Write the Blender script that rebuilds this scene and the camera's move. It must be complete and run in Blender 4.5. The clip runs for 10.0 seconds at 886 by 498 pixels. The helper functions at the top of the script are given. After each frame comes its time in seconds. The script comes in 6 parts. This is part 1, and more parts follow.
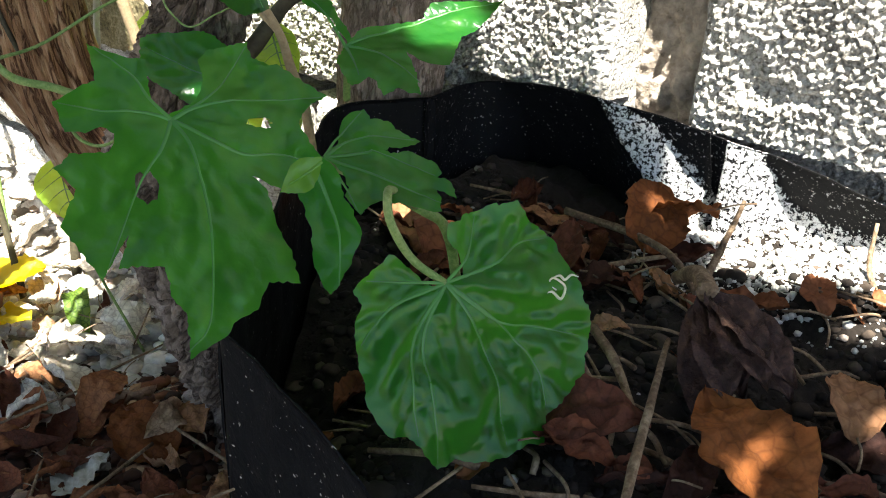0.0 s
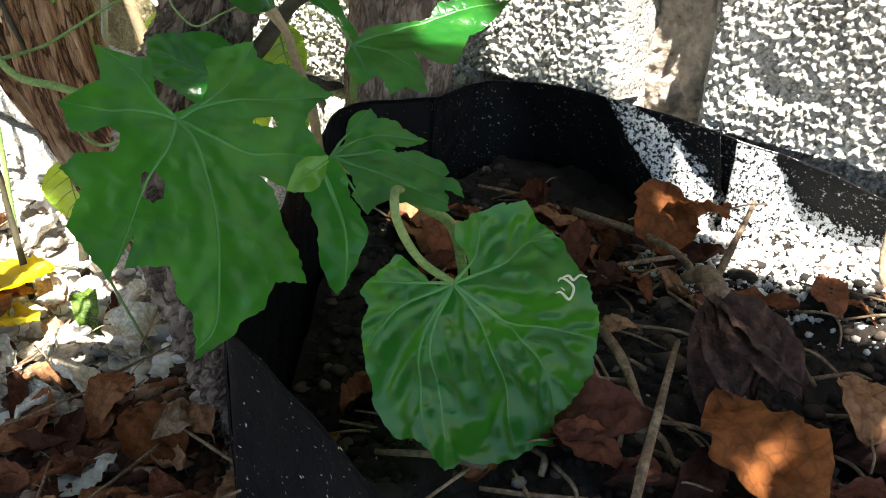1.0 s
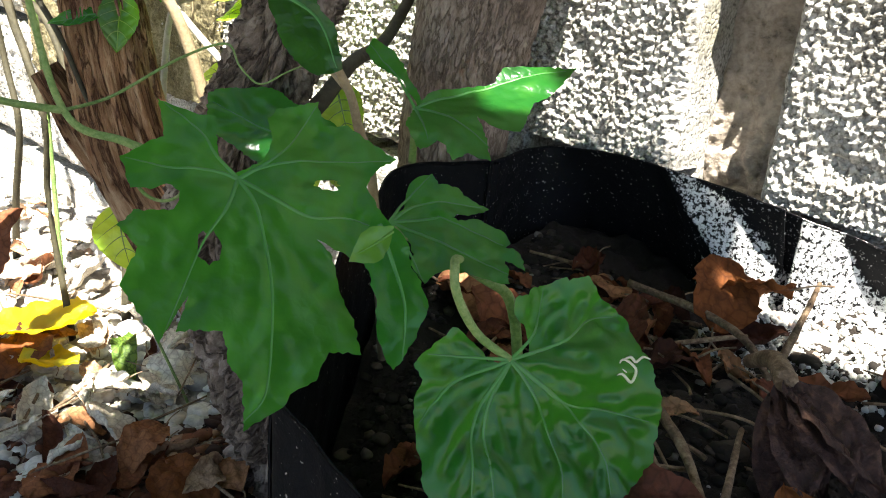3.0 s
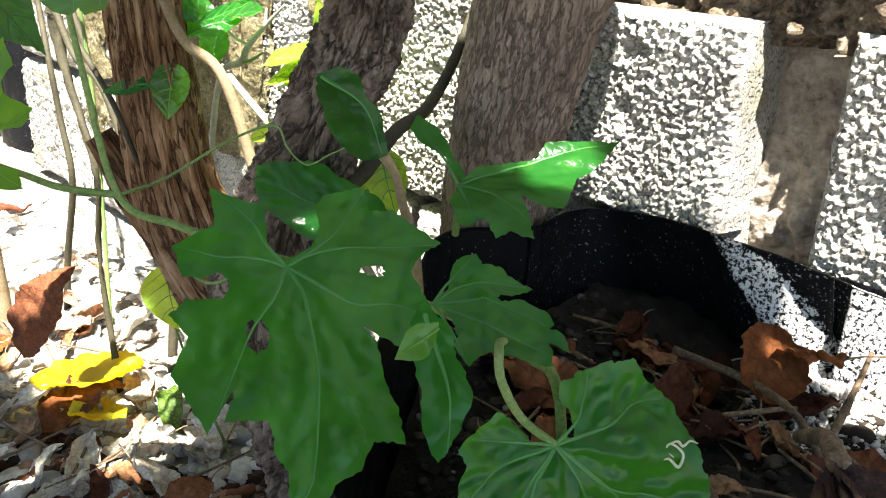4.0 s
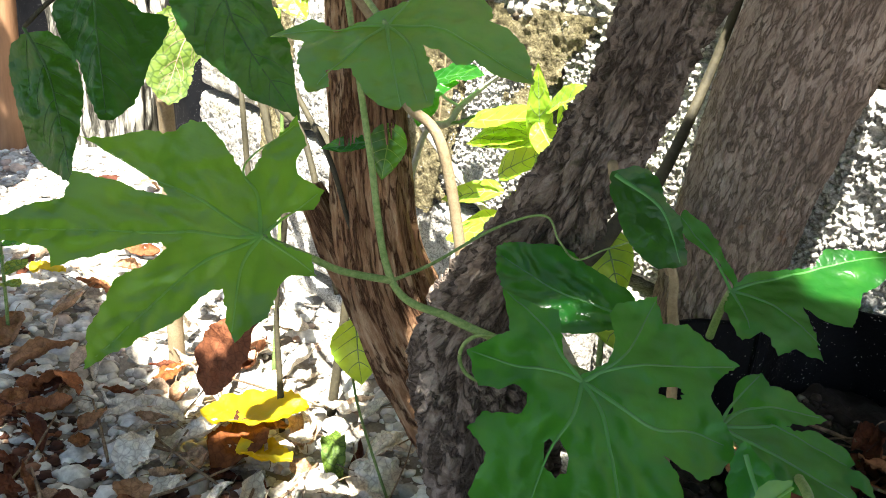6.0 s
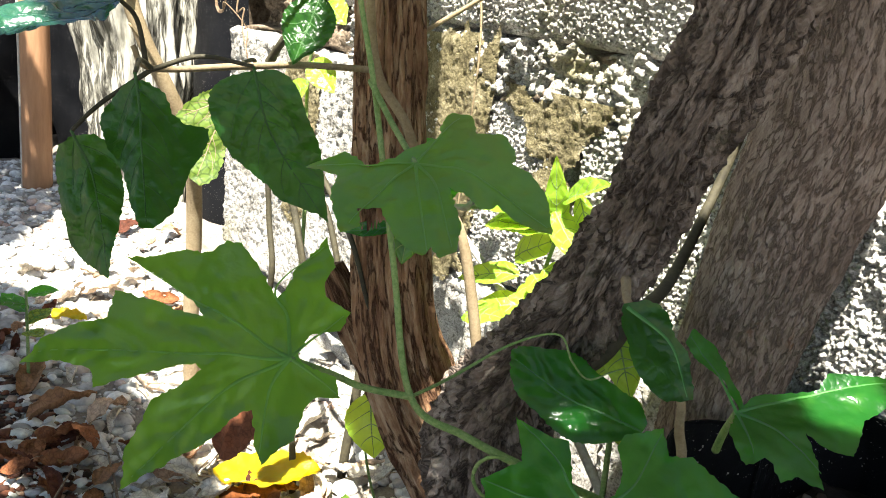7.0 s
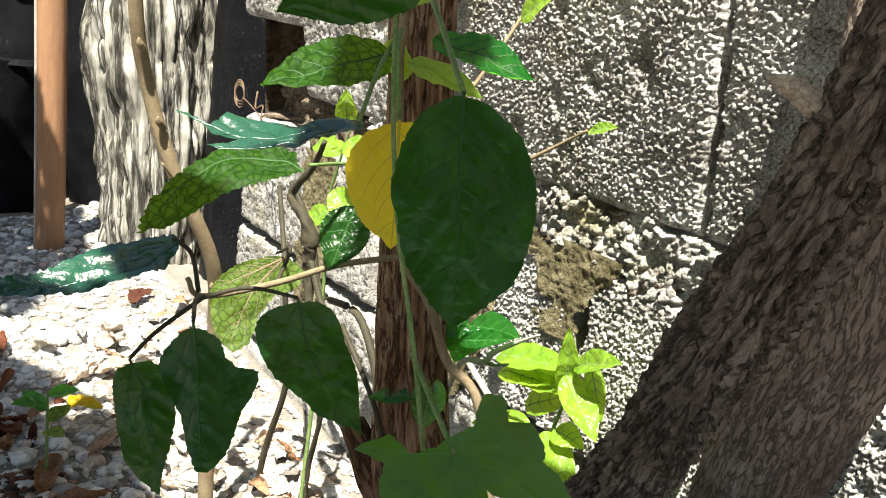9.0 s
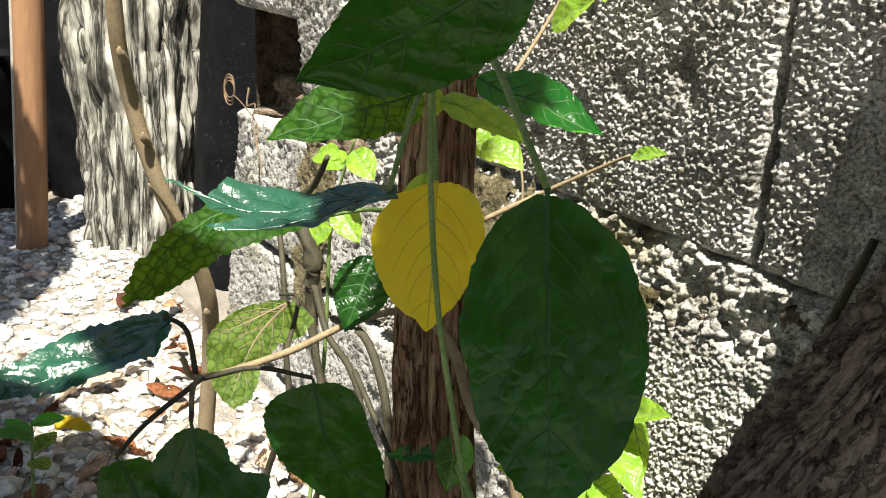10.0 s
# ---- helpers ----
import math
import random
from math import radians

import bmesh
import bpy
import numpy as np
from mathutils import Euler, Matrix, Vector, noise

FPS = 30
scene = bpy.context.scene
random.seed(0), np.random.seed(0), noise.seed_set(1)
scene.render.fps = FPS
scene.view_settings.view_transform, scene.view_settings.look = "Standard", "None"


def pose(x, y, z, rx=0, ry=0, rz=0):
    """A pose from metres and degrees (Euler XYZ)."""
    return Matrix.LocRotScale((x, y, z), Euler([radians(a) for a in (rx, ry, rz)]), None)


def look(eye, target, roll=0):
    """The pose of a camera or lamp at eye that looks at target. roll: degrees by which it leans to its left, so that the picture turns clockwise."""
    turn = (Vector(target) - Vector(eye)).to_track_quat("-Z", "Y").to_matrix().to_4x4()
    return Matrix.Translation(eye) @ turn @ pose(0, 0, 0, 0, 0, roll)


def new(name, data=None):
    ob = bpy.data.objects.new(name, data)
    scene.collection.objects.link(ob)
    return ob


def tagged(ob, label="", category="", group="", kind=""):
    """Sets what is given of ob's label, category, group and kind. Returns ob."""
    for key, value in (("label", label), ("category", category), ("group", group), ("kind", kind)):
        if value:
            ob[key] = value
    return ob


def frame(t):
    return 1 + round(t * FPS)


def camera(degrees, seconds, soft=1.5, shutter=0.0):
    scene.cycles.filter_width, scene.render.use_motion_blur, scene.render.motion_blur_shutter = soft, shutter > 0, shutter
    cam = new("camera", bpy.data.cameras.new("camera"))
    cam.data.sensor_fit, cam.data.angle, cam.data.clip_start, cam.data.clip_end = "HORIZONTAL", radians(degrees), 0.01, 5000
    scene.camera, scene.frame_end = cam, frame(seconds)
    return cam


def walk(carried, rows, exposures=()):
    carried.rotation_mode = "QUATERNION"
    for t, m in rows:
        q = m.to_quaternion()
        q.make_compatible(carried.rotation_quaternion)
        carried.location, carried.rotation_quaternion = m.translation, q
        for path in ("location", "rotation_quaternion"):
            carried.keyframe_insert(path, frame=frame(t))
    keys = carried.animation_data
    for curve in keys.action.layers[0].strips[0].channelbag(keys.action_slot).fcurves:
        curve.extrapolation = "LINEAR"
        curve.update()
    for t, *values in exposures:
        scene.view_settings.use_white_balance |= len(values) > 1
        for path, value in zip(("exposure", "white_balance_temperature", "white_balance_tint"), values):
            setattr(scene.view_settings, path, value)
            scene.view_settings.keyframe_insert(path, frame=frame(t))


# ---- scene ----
cam = camera(54.9, 10.0, soft=1.0)
PATH = [
    (0, (0.042, 0.036, 0.521), (-1.046, 1.449, -0.382), 3.3),
    (0.5, (0.041, 0.039, 0.52), (-1.059, 1.445, -0.382), 3.0),
    (1, (0.041, 0.038, 0.519), (-1.064, 1.441, -0.382), 3.0),
    (1.5, (0.039, 0.042, 0.513), (-1.079, 1.439, -0.381), 3.1),
    (2, (0.037, 0.043, 0.512), (-1.1, 1.431, -0.371), 3.2),
    (2.5, (0.03, 0.042, 0.513), (-1.141, 1.425, -0.332), 4.2),
    (3.8, (0.017, 0.045, 0.536), (-1.261, 1.402, -0.19), 3.6),
    (4, (0.017, 0.045, 0.539), (-1.284, 1.383, -0.181), 3.3),
    (4.5, (0.0, 0.044, 0.542), (-1.339, 1.356, -0.155), 3.0),
    (5, (-0.024, 0.033, 0.545), (-1.423, 1.287, -0.141), 2.8),
    (5.5, (-0.046, 0.021, 0.547), (-1.497, 1.218, -0.132), 3.7),
    (5.7, (-0.052, 0.014, 0.549), (-1.522, 1.191, -0.123), 4.3),
    (6.8, (-0.057, -0.001, 0.584), (-1.582, 1.142, -0.021), 6.6),
    (7, (-0.054, -0.003, 0.596), (-1.59, 1.138, 0.014), 6.8),
    (7.5, (-0.053, -0.014, 0.629), (-1.598, 1.129, 0.077), 7.7),
    (8, (-0.056, -0.039, 0.664), (-1.609, 1.104, 0.131), 8.1),
    (8.5, (-0.059, -0.038, 0.697), (-1.608, 1.111, 0.165), 8.1),
    (9, (-0.071, -0.035, 0.725), (-1.615, 1.116, 0.186), 8.1),
    (9.5, (-0.109, -0.022, 0.74), (-1.641, 1.133, 0.175), 7.8),
    (10, (-0.163, -0.007, 0.749), (-1.674, 1.159, 0.151), 7.5),
]
walk(cam, [(t, look(eye, target, roll)) for t, eye, target, roll in PATH],
     exposures=[(0, 2.92), (2.5, 2.9), (4.5, 2.85), (5.5, 2.88), (7.0, 2.52), (8.5, 1.98), (10.0, 1.53)])

from mathutils.geometry import delaunay_2d_cdt

# ---- light ----
SUN_DIR = Vector((0.30, -0.32, 0.90)).normalized()
world = bpy.data.worlds.new("world")
scene.world = world
world.use_nodes = True
sky = world.node_tree.nodes.new("ShaderNodeTexSky")
sky.sky_type = "NISHITA"
sky.sun_disc = False
sky.sun_elevation = math.asin(SUN_DIR.z)
sky.sun_rotation = math.atan2(SUN_DIR.x, SUN_DIR.y)
backdrop_node = world.node_tree.nodes["Background"]
world.node_tree.links.new(sky.outputs["Color"], backdrop_node.inputs["Color"])
backdrop_node.inputs["Strength"].default_value = 0.05

sun_data = bpy.data.lights.new("sun", "SUN")
sun_data.energy = 5.0
sun_data.angle = radians(0.53)
sun_data.color = (1.0, 0.96, 0.84)
sun = new("sun", sun_data)
sun.matrix_world = look(SUN_DIR * 5, (0, 0, 0))

# ---- noise for relief ----
RNG = np.random.default_rng(7)
LATTICE = RNG.random((64, 64, 64)).astype(np.float32)


def smooth_noise(x, y, z):
    """Value noise in -1..1 on arrays."""
    x, y, z = np.broadcast_arrays(x, y, z)
    xi, yi, zi = np.floor(x).astype(int), np.floor(y).astype(int), np.floor(z).astype(int)
    xf, yf, zf = x - xi, y - yi, z - zi
    xf, yf, zf = (f * f * (3 - 2 * f) for f in (xf, yf, zf))
    out = 0
    for a in (0, 1):
        for b in (0, 1):
            for c in (0, 1):
                w = (xf if a else 1 - xf) * (yf if b else 1 - yf) * (zf if c else 1 - zf)
                out = out + w * LATTICE[(xi + a) % 64, (yi + b) % 64, (zi + c) % 64]
    return out * 2 - 1


def fractal(x, y, z, octaves=4, gain=0.5):
    total, amp = 0, 1.0
    for o in range(octaves):
        total = total + amp * smooth_noise(x * 2 ** o + 17 * o, y * 2 ** o + 5 * o, z * 2 ** o + 29 * o)
        amp *= gain
    return total


def pebble_field(u, v, cell, seed):
    """Height 0..1 of rounded grains packed on a plane; u and v in metres."""
    gu, gv = np.floor(u / cell).astype(int), np.floor(v / cell).astype(int)
    best = np.zeros_like(u)
    for du in (-1, 0, 1):
        for dv in (-1, 0, 1):
            cu, cv = gu + du, gv + dv
            jx = LATTICE[cu % 64, cv % 64, seed % 64]
            jy = LATTICE[cu % 64, cv % 64, (seed + 1) % 64]
            jr = LATTICE[cu % 64, cv % 64, (seed + 2) % 64]
            jh = LATTICE[cu % 64, cv % 64, (seed + 3) % 64]
            rad = cell * (0.35 + 0.33 * jr)
            d2 = ((u - (cu + jx) * cell) ** 2 + (v - (cv + jy) * cell) ** 2) / rad ** 2
            best = np.maximum(best, np.sqrt(np.clip(1 - d2, 0, 1)) * (0.5 + 0.5 * jh))
    return best


# ---- meshes ----
def mesh_from(name, verts, faces, smooth=True):
    verts = np.asarray(verts, dtype=np.float32).reshape(-1, 3)
    me = bpy.data.meshes.new(name)
    faces = np.asarray(faces, dtype=np.int32)
    n, k = faces.shape
    me.vertices.add(len(verts))
    me.vertices.foreach_set("co", verts.ravel())
    me.loops.add(n * k)
    me.loops.foreach_set("vertex_index", faces.ravel())
    me.polygons.add(n)
    me.polygons.foreach_set("loop_start", np.arange(0, n * k, k, dtype=np.int32))
    me.polygons.foreach_set("use_smooth", np.full(n, smooth))
    me.update(calc_edges=True)
    me.validate()
    return me


def grid_faces(rows, cols, closed=False):
    """Quads of a grid of rows x cols vertices; closed joins the last column to the first."""
    r, c = np.meshgrid(np.arange(rows - 1), np.arange(cols if closed else cols - 1), indexing="ij")
    c2 = (c + 1) % cols
    return np.stack([r * cols + c, r * cols + c2, (r + 1) * cols + c2, (r + 1) * cols + c], -1).reshape(-1, 4)


def put(name, me, material, parent=None, label="", m=None):
    ob = new(name, me)
    if material is not None and not me.materials:
        me.materials.append(material)
    if parent is not None:
        ob.parent = parent
    if m is not None:
        ob.matrix_basis = m
    if label:
        ob["label"] = label
    return ob


def part(name, bm, material, parent, label=""):
    me = bpy.data.meshes.new(name)
    bm.to_mesh(me)
    bm.free()
    for p in me.polygons:
        p.use_smooth = True
    return put(name, me, material, parent, label)


def curve_points(points, steps):
    """A smooth line through points (Catmull-Rom)."""
    p = np.array(points, float)
    p = np.vstack([2 * p[0] - p[1], p, 2 * p[-1] - p[-2]])
    out = []
    for i in range(1, len(p) - 2):
        for t in np.linspace(0, 1, steps, endpoint=False):
            a, b, c, d = p[i - 1], p[i], p[i + 1], p[i + 2]
            out.append(0.5 * (2 * b + (c - a) * t + (2 * a - 5 * b + 4 * c - d) * t * t + (3 * b - a - 3 * c + d) * t ** 3))
    out.append(p[-2])
    return np.array(out)


def tube_arrays(points, radii, sides=10, steps=8, relief=None):
    """Vertices and faces of a tapered tube. relief(angle, length, radius) adds to the radius."""
    line = curve_points(points, steps)
    rad = np.interp(np.linspace(0, 1, len(line)), np.linspace(0, 1, len(radii)), radii)
    tang = np.gradient(line, axis=0)
    tang /= np.linalg.norm(tang, axis=1)[:, None]
    ref = np.array([0, 0, 1.0]) if abs(tang[0][2]) < 0.8 else np.array([1.0, 0, 0])
    side = np.cross(tang, ref)
    side /= np.linalg.norm(side, axis=1)[:, None]
    up = np.cross(side, tang)
    length = np.r_[0, np.cumsum(np.linalg.norm(np.diff(line, axis=0), axis=1))]
    ang = np.linspace(0, 2 * math.pi, sides, endpoint=False)
    r = np.repeat(rad[:, None], sides, 1)
    if relief is not None:
        r = r + relief(ang[None, :], length[:, None], r)
    v = line[:, None] + r[..., None] * (np.cos(ang)[None, :, None] * side[:, None] + np.sin(ang)[None, :, None] * up[:, None])
    v = v.reshape(-1, 3)
    f = grid_faces(len(line), sides, True)
    n = len(v)
    v = np.vstack([v, line[0], line[-1]])
    k = np.arange(sides)
    k2 = (k + 1) % sides
    base = (len(line) - 1) * sides
    caps = np.vstack([np.stack([k2, k, np.full(sides, n), np.full(sides, n)], 1),
                      np.stack([base + k, base + k2, np.full(sides, n + 1), np.full(sides, n + 1)], 1)])
    return v, f, caps


def tube(name, points, radii, material, parent=None, label="", sides=10, steps=8, relief=None):
    """A tapered tube; the attribute "grow" holds the way round it and along it, for bark."""
    v, f, caps = tube_arrays(points, radii, sides, steps, relief)
    bm_faces = [tuple(q) for q in f] + [(a, b, c) for a, b, c, _ in caps]
    me = bpy.data.meshes.new(name)
    me.from_pydata([tuple(p) for p in v], [], bm_faces)
    me.polygons.foreach_set("use_smooth", np.full(len(me.polygons), True))
    line = curve_points(points, steps)
    length = np.r_[0, np.cumsum(np.linalg.norm(np.diff(line, axis=0), axis=1))]
    ang = np.linspace(0, 2 * math.pi, sides, endpoint=False)
    r = float(np.median(radii))
    grow = np.stack([np.broadcast_to(np.cos(ang) * r, (len(line), sides)), np.broadcast_to(np.sin(ang) * r, (len(line), sides)),
                     np.repeat(length[:, None], sides, 1)], -1).reshape(-1, 3)
    grow = np.vstack([grow, (0, 0, 0), (0, 0, length[-1])]).astype(np.float32)
    me.attributes.new("grow", "FLOAT_VECTOR", "POINT").data.foreach_set("vector", grow.ravel())
    return put(name, me, material, parent, label)


def joined(name, pieces, smooth=True):
    """One mesh of several (vertices, faces)."""
    vs, fs, at = [], [], 0
    for v, f in pieces:
        vs.append(np.asarray(v, dtype=np.float32))
        fs.append(np.asarray(f) + at)
        at += len(v)
    return mesh_from(name, np.vstack(vs), np.vstack(fs), smooth)


# ---- materials ----
def material(name):
    m = bpy.data.materials.new(name)
    m.use_nodes = True
    return m, m.node_tree.nodes, m.node_tree.links, m.node_tree.nodes["Principled BSDF"]


def ramp(nodes, stops, interpolation="LINEAR"):
    n = nodes.new("ShaderNodeValToRGB")
    n.color_ramp.interpolation = interpolation
    while len(n.color_ramp.elements) < len(stops):
        n.color_ramp.elements.new(0.5)
    for e, (p, c) in zip(n.color_ramp.elements, stops):
        e.position, e.color = p, (*c, 1)
    return n


def noise_node(nodes, links, scale, detail=4, rough=0.55, stretch=None, source="Object"):
    n = nodes.new("ShaderNodeTexNoise")
    n.inputs["Scale"].default_value = scale
    n.inputs["Detail"].default_value = detail
    n.inputs["Roughness"].default_value = rough
    co = nodes.new("ShaderNodeTexCoord")
    if stretch:
        mp = nodes.new("ShaderNodeMapping")
        mp.inputs["Scale"].default_value = stretch
        links.new(co.outputs[source], mp.inputs["Vector"])
        links.new(mp.outputs["Vector"], n.inputs["Vector"])
    else:
        links.new(co.outputs[source], n.inputs["Vector"])
    return n


def mix_color(nodes, links, fac, a, b, blend="MIX"):
    n = nodes.new("ShaderNodeMix")
    n.data_type, n.blend_type = "RGBA", blend
    for socket, value in ((n.inputs["Factor"], fac), (n.inputs["A"], a), (n.inputs["B"], b)):
        if isinstance(value, (int, float)):
            socket.default_value = value
        elif isinstance(value, tuple):
            socket.default_value = (*value, 1)
        else:
            links.new(value, socket)
    return n.outputs["Result"]


def bump(nodes, links, bsdf, height, strength, distance):
    b = nodes.new("ShaderNodeBump")
    b.inputs["Strength"].default_value = strength
    b.inputs["Distance"].default_value = distance
    links.new(height, b.inputs["Height"])
    links.new(b.outputs["Normal"], bsdf.inputs["Normal"])


def two_scale(name, stops, coarse, fine, rough=0.9, stretch=None, stain=None, relief=(0.5, 0.002), spec=0.3, source="Object"):
    """Colour from coarse and fine noise, an optional stain (colour, scale, low, high), and fine relief."""
    m, nodes, links, bsdf = material(name)
    a = noise_node(nodes, links, coarse, 5, 0.6, stretch, source)
    b = noise_node(nodes, links, fine, 5, 0.65, stretch, source)
    mixed = nodes.new("ShaderNodeMath")
    mixed.operation = "MULTIPLY_ADD"
    mixed.inputs[1].default_value = 0.5
    half = nodes.new("ShaderNodeMath")
    half.operation = "MULTIPLY"
    half.inputs[1].default_value = 0.5
    links.new(a.outputs["Fac"], half.inputs[0])
    links.new(b.outputs["Fac"], mixed.inputs[0])
    links.new(half.outputs[0], mixed.inputs[2])
    r = ramp(nodes, stops)
    links.new(mixed.outputs[0], r.inputs["Fac"])
    color = r.outputs["Color"]
    if stain:
        st = noise_node(nodes, links, stain[1], 4, 0.6, None, source)
        sr = ramp(nodes, [(stain[2], (0, 0, 0)), (stain[3], (1, 1, 1))])
        links.new(st.outputs["Fac"], sr.inputs["Fac"])
        color = mix_color(nodes, links, sr.outputs["Color"], color, stain[0])
    links.new(color, bsdf.inputs["Base Color"])
    bsdf.inputs["Roughness"].default_value = rough
    bsdf.inputs["Specular IOR Level"].default_value = spec
    bump(nodes, links, bsdf, b.outputs["Fac"], *relief)
    return m


def bark_material(name, crack_color, stops, size, stretch, moss=None, depth=0.004, crack=0.16, patch=(0.6, 10)):
    """Bark along the trunk: plates parted by cracks, grain on the plates, lighter patches, an optional moss (colour, low, high)."""
    m, nodes, links, bsdf = material(name)
    co = nodes.new("ShaderNodeAttribute")
    co.attribute_name = "grow"
    mp = nodes.new("ShaderNodeMapping")
    mp.inputs["Scale"].default_value = (1, 1, 1 / stretch)
    links.new(co.outputs["Vector"], mp.inputs["Vector"])

    def noise(scale, detail, rough, vector):
        n = nodes.new("ShaderNodeTexNoise")
        n.inputs["Scale"].default_value, n.inputs["Detail"].default_value, n.inputs["Roughness"].default_value = scale, detail, rough
        links.new(vector, n.inputs["Vector"])
        return n

    def calc(operation, a, b, c=None):
        n = nodes.new("ShaderNodeMath")
        n.operation = operation
        for socket, value in zip(n.inputs, (a, b, c)):
            if isinstance(value, (int, float)):
                socket.default_value = value
            elif value is not None:
                links.new(value, socket)
        return n.outputs[0]

    warp = noise(size * 0.6, 4, 0.6, mp.outputs["Vector"])
    shift = nodes.new("ShaderNodeVectorMath")
    shift.operation = "MULTIPLY_ADD"
    shift.inputs[1].default_value = (1.3 / size, 1.3 / size, 1.3 / size)
    links.new(warp.outputs["Color"], shift.inputs[0])
    links.new(mp.outputs["Vector"], shift.inputs[2])
    plates = noise(size * 0.55, 5, 0.55, shift.outputs[0])
    cr = ramp(nodes, [(0.0, (0, 0, 0)), (crack, (0.8, 0.8, 0.8)), (0.5, (1, 1, 1))])
    links.new(calc("MULTIPLY", calc("ABSOLUTE", calc("SUBTRACT", plates.outputs["Fac"], 0.5), 0), 2.5), cr.inputs["Fac"])
    fine = noise(size * 2.2, 6, 0.65, mp.outputs["Vector"])
    mid = noise(size * 0.45, 4, 0.6, mp.outputs["Vector"])
    broad = noise(patch[1], 4, 0.6, co.outputs["Vector"])
    tone = calc("MULTIPLY_ADD", fine.outputs["Fac"], 0.34, calc("MULTIPLY_ADD", mid.outputs["Fac"], 0.33, calc("MULTIPLY", broad.outputs["Fac"], 0.33)))
    r = ramp(nodes, stops)
    links.new(tone, r.inputs["Fac"])
    color = mix_color(nodes, links, cr.outputs["Color"], crack_color, r.outputs["Color"])
    if moss:
        mn = noise(moss[3] if len(moss) > 3 else 26, 5, 0.7, mp.outputs["Vector"] if len(moss) > 3 else co.outputs["Vector"])
        mr = ramp(nodes, [(moss[1], (0, 0, 0)), (moss[2], (1, 1, 1))])
        links.new(mn.outputs["Fac"], mr.inputs["Fac"])
        color = mix_color(nodes, links, mr.outputs["Color"], color, moss[0])
    links.new(color, bsdf.inputs["Base Color"])
    bsdf.inputs["Roughness"].default_value = 0.95
    bsdf.inputs["Specular IOR Level"].default_value = 0.2
    tall = calc("MULTIPLY_ADD", fine.outputs["Fac"], 1.2, cr.outputs["Color"])
    bump(nodes, links, bsdf, calc("ADD", tall, mid.outputs["Fac"]), 1.0, depth)
    return m


def leaf_material(name, dark, light, patch, through_color, gloss=0.38, patch_at=(0.55, 0.75), share=0.35, spec=0.5, net=0.0, blister=0.35):
    """A leaf blade: mottled colour, satin gloss, and light that comes through it."""
    m, nodes, links, bsdf = material(name)
    a = noise_node(nodes, links, 22, 4, 0.6)
    b = noise_node(nodes, links, 260, 3, 0.6)
    r = ramp(nodes, [(0.3, dark), (0.7, light)])
    links.new(a.outputs["Fac"], r.inputs["Fac"])
    pr = ramp(nodes, [(patch_at[0], (0, 0, 0)), (patch_at[1], (1, 1, 1))])
    c = noise_node(nodes, links, 45, 5, 0.65)
    links.new(c.outputs["Fac"], pr.inputs["Fac"])
    color = mix_color(nodes, links, pr.outputs["Color"], r.outputs["Color"], patch)
    if net:
        co = nodes.new("ShaderNodeTexCoord")
        cells = nodes.new("ShaderNodeTexVoronoi")
        cells.feature = "DISTANCE_TO_EDGE"
        cells.inputs["Scale"].default_value = 150
        links.new(co.outputs["Object"], cells.inputs["Vector"])
        cr = ramp(nodes, [(0.02, (0.35, 0.42, 0.3)), (0.16, (1, 1, 1))])
        links.new(cells.outputs["Distance"], cr.inputs["Fac"])
        color = mix_color(nodes, links, net, color, cr.outputs["Color"], "MULTIPLY")
    links.new(color, bsdf.inputs["Base Color"])
    bsdf.inputs["Roughness"].default_value = gloss
    bsdf.inputs["Specular IOR Level"].default_value = spec
    if blister < 0.5:
        co = nodes.new("ShaderNodeTexCoord")
        mesh_net = nodes.new("ShaderNodeTexVoronoi")
        mesh_net.feature = "DISTANCE_TO_EDGE"
        mesh_net.inputs["Scale"].default_value = 240
        links.new(co.outputs["Object"], mesh_net.inputs["Vector"])
        flat = ramp(nodes, [(0.0, (0, 0, 0)), (0.25, (0.6, 0.6, 0.6)), (0.6, (0.8, 0.8, 0.8))])
        links.new(mesh_net.outputs["Distance"], flat.inputs["Fac"])
        swell = nodes.new("ShaderNodeMath")
        swell.operation = "ADD"
        links.new(flat.outputs["Color"], swell.inputs[0])
        links.new(b.outputs["Fac"], swell.inputs[1])
        bump(nodes, links, bsdf, swell.outputs[0], blister, 0.0008)
    else:
        bump(nodes, links, bsdf, c.outputs["Fac"], blister, 0.003)
    tl = nodes.new("ShaderNodeBsdfTranslucent")
    tint = mix_color(nodes, links, 0.75, color, through_color)
    if net:
        tint = mix_color(nodes, links, net, tint, cr.outputs["Color"], "MULTIPLY")
    links.new(tint, tl.inputs["Color"])
    mx = nodes.new("ShaderNodeMixShader")
    mx.inputs["Fac"].default_value = share
    links.new(bsdf.outputs["BSDF"], mx.inputs[1])
    links.new(tl.outputs["BSDF"], mx.inputs[2])
    links.new(mx.outputs["Shader"], nodes["Material Output"].inputs["Surface"])
    return m


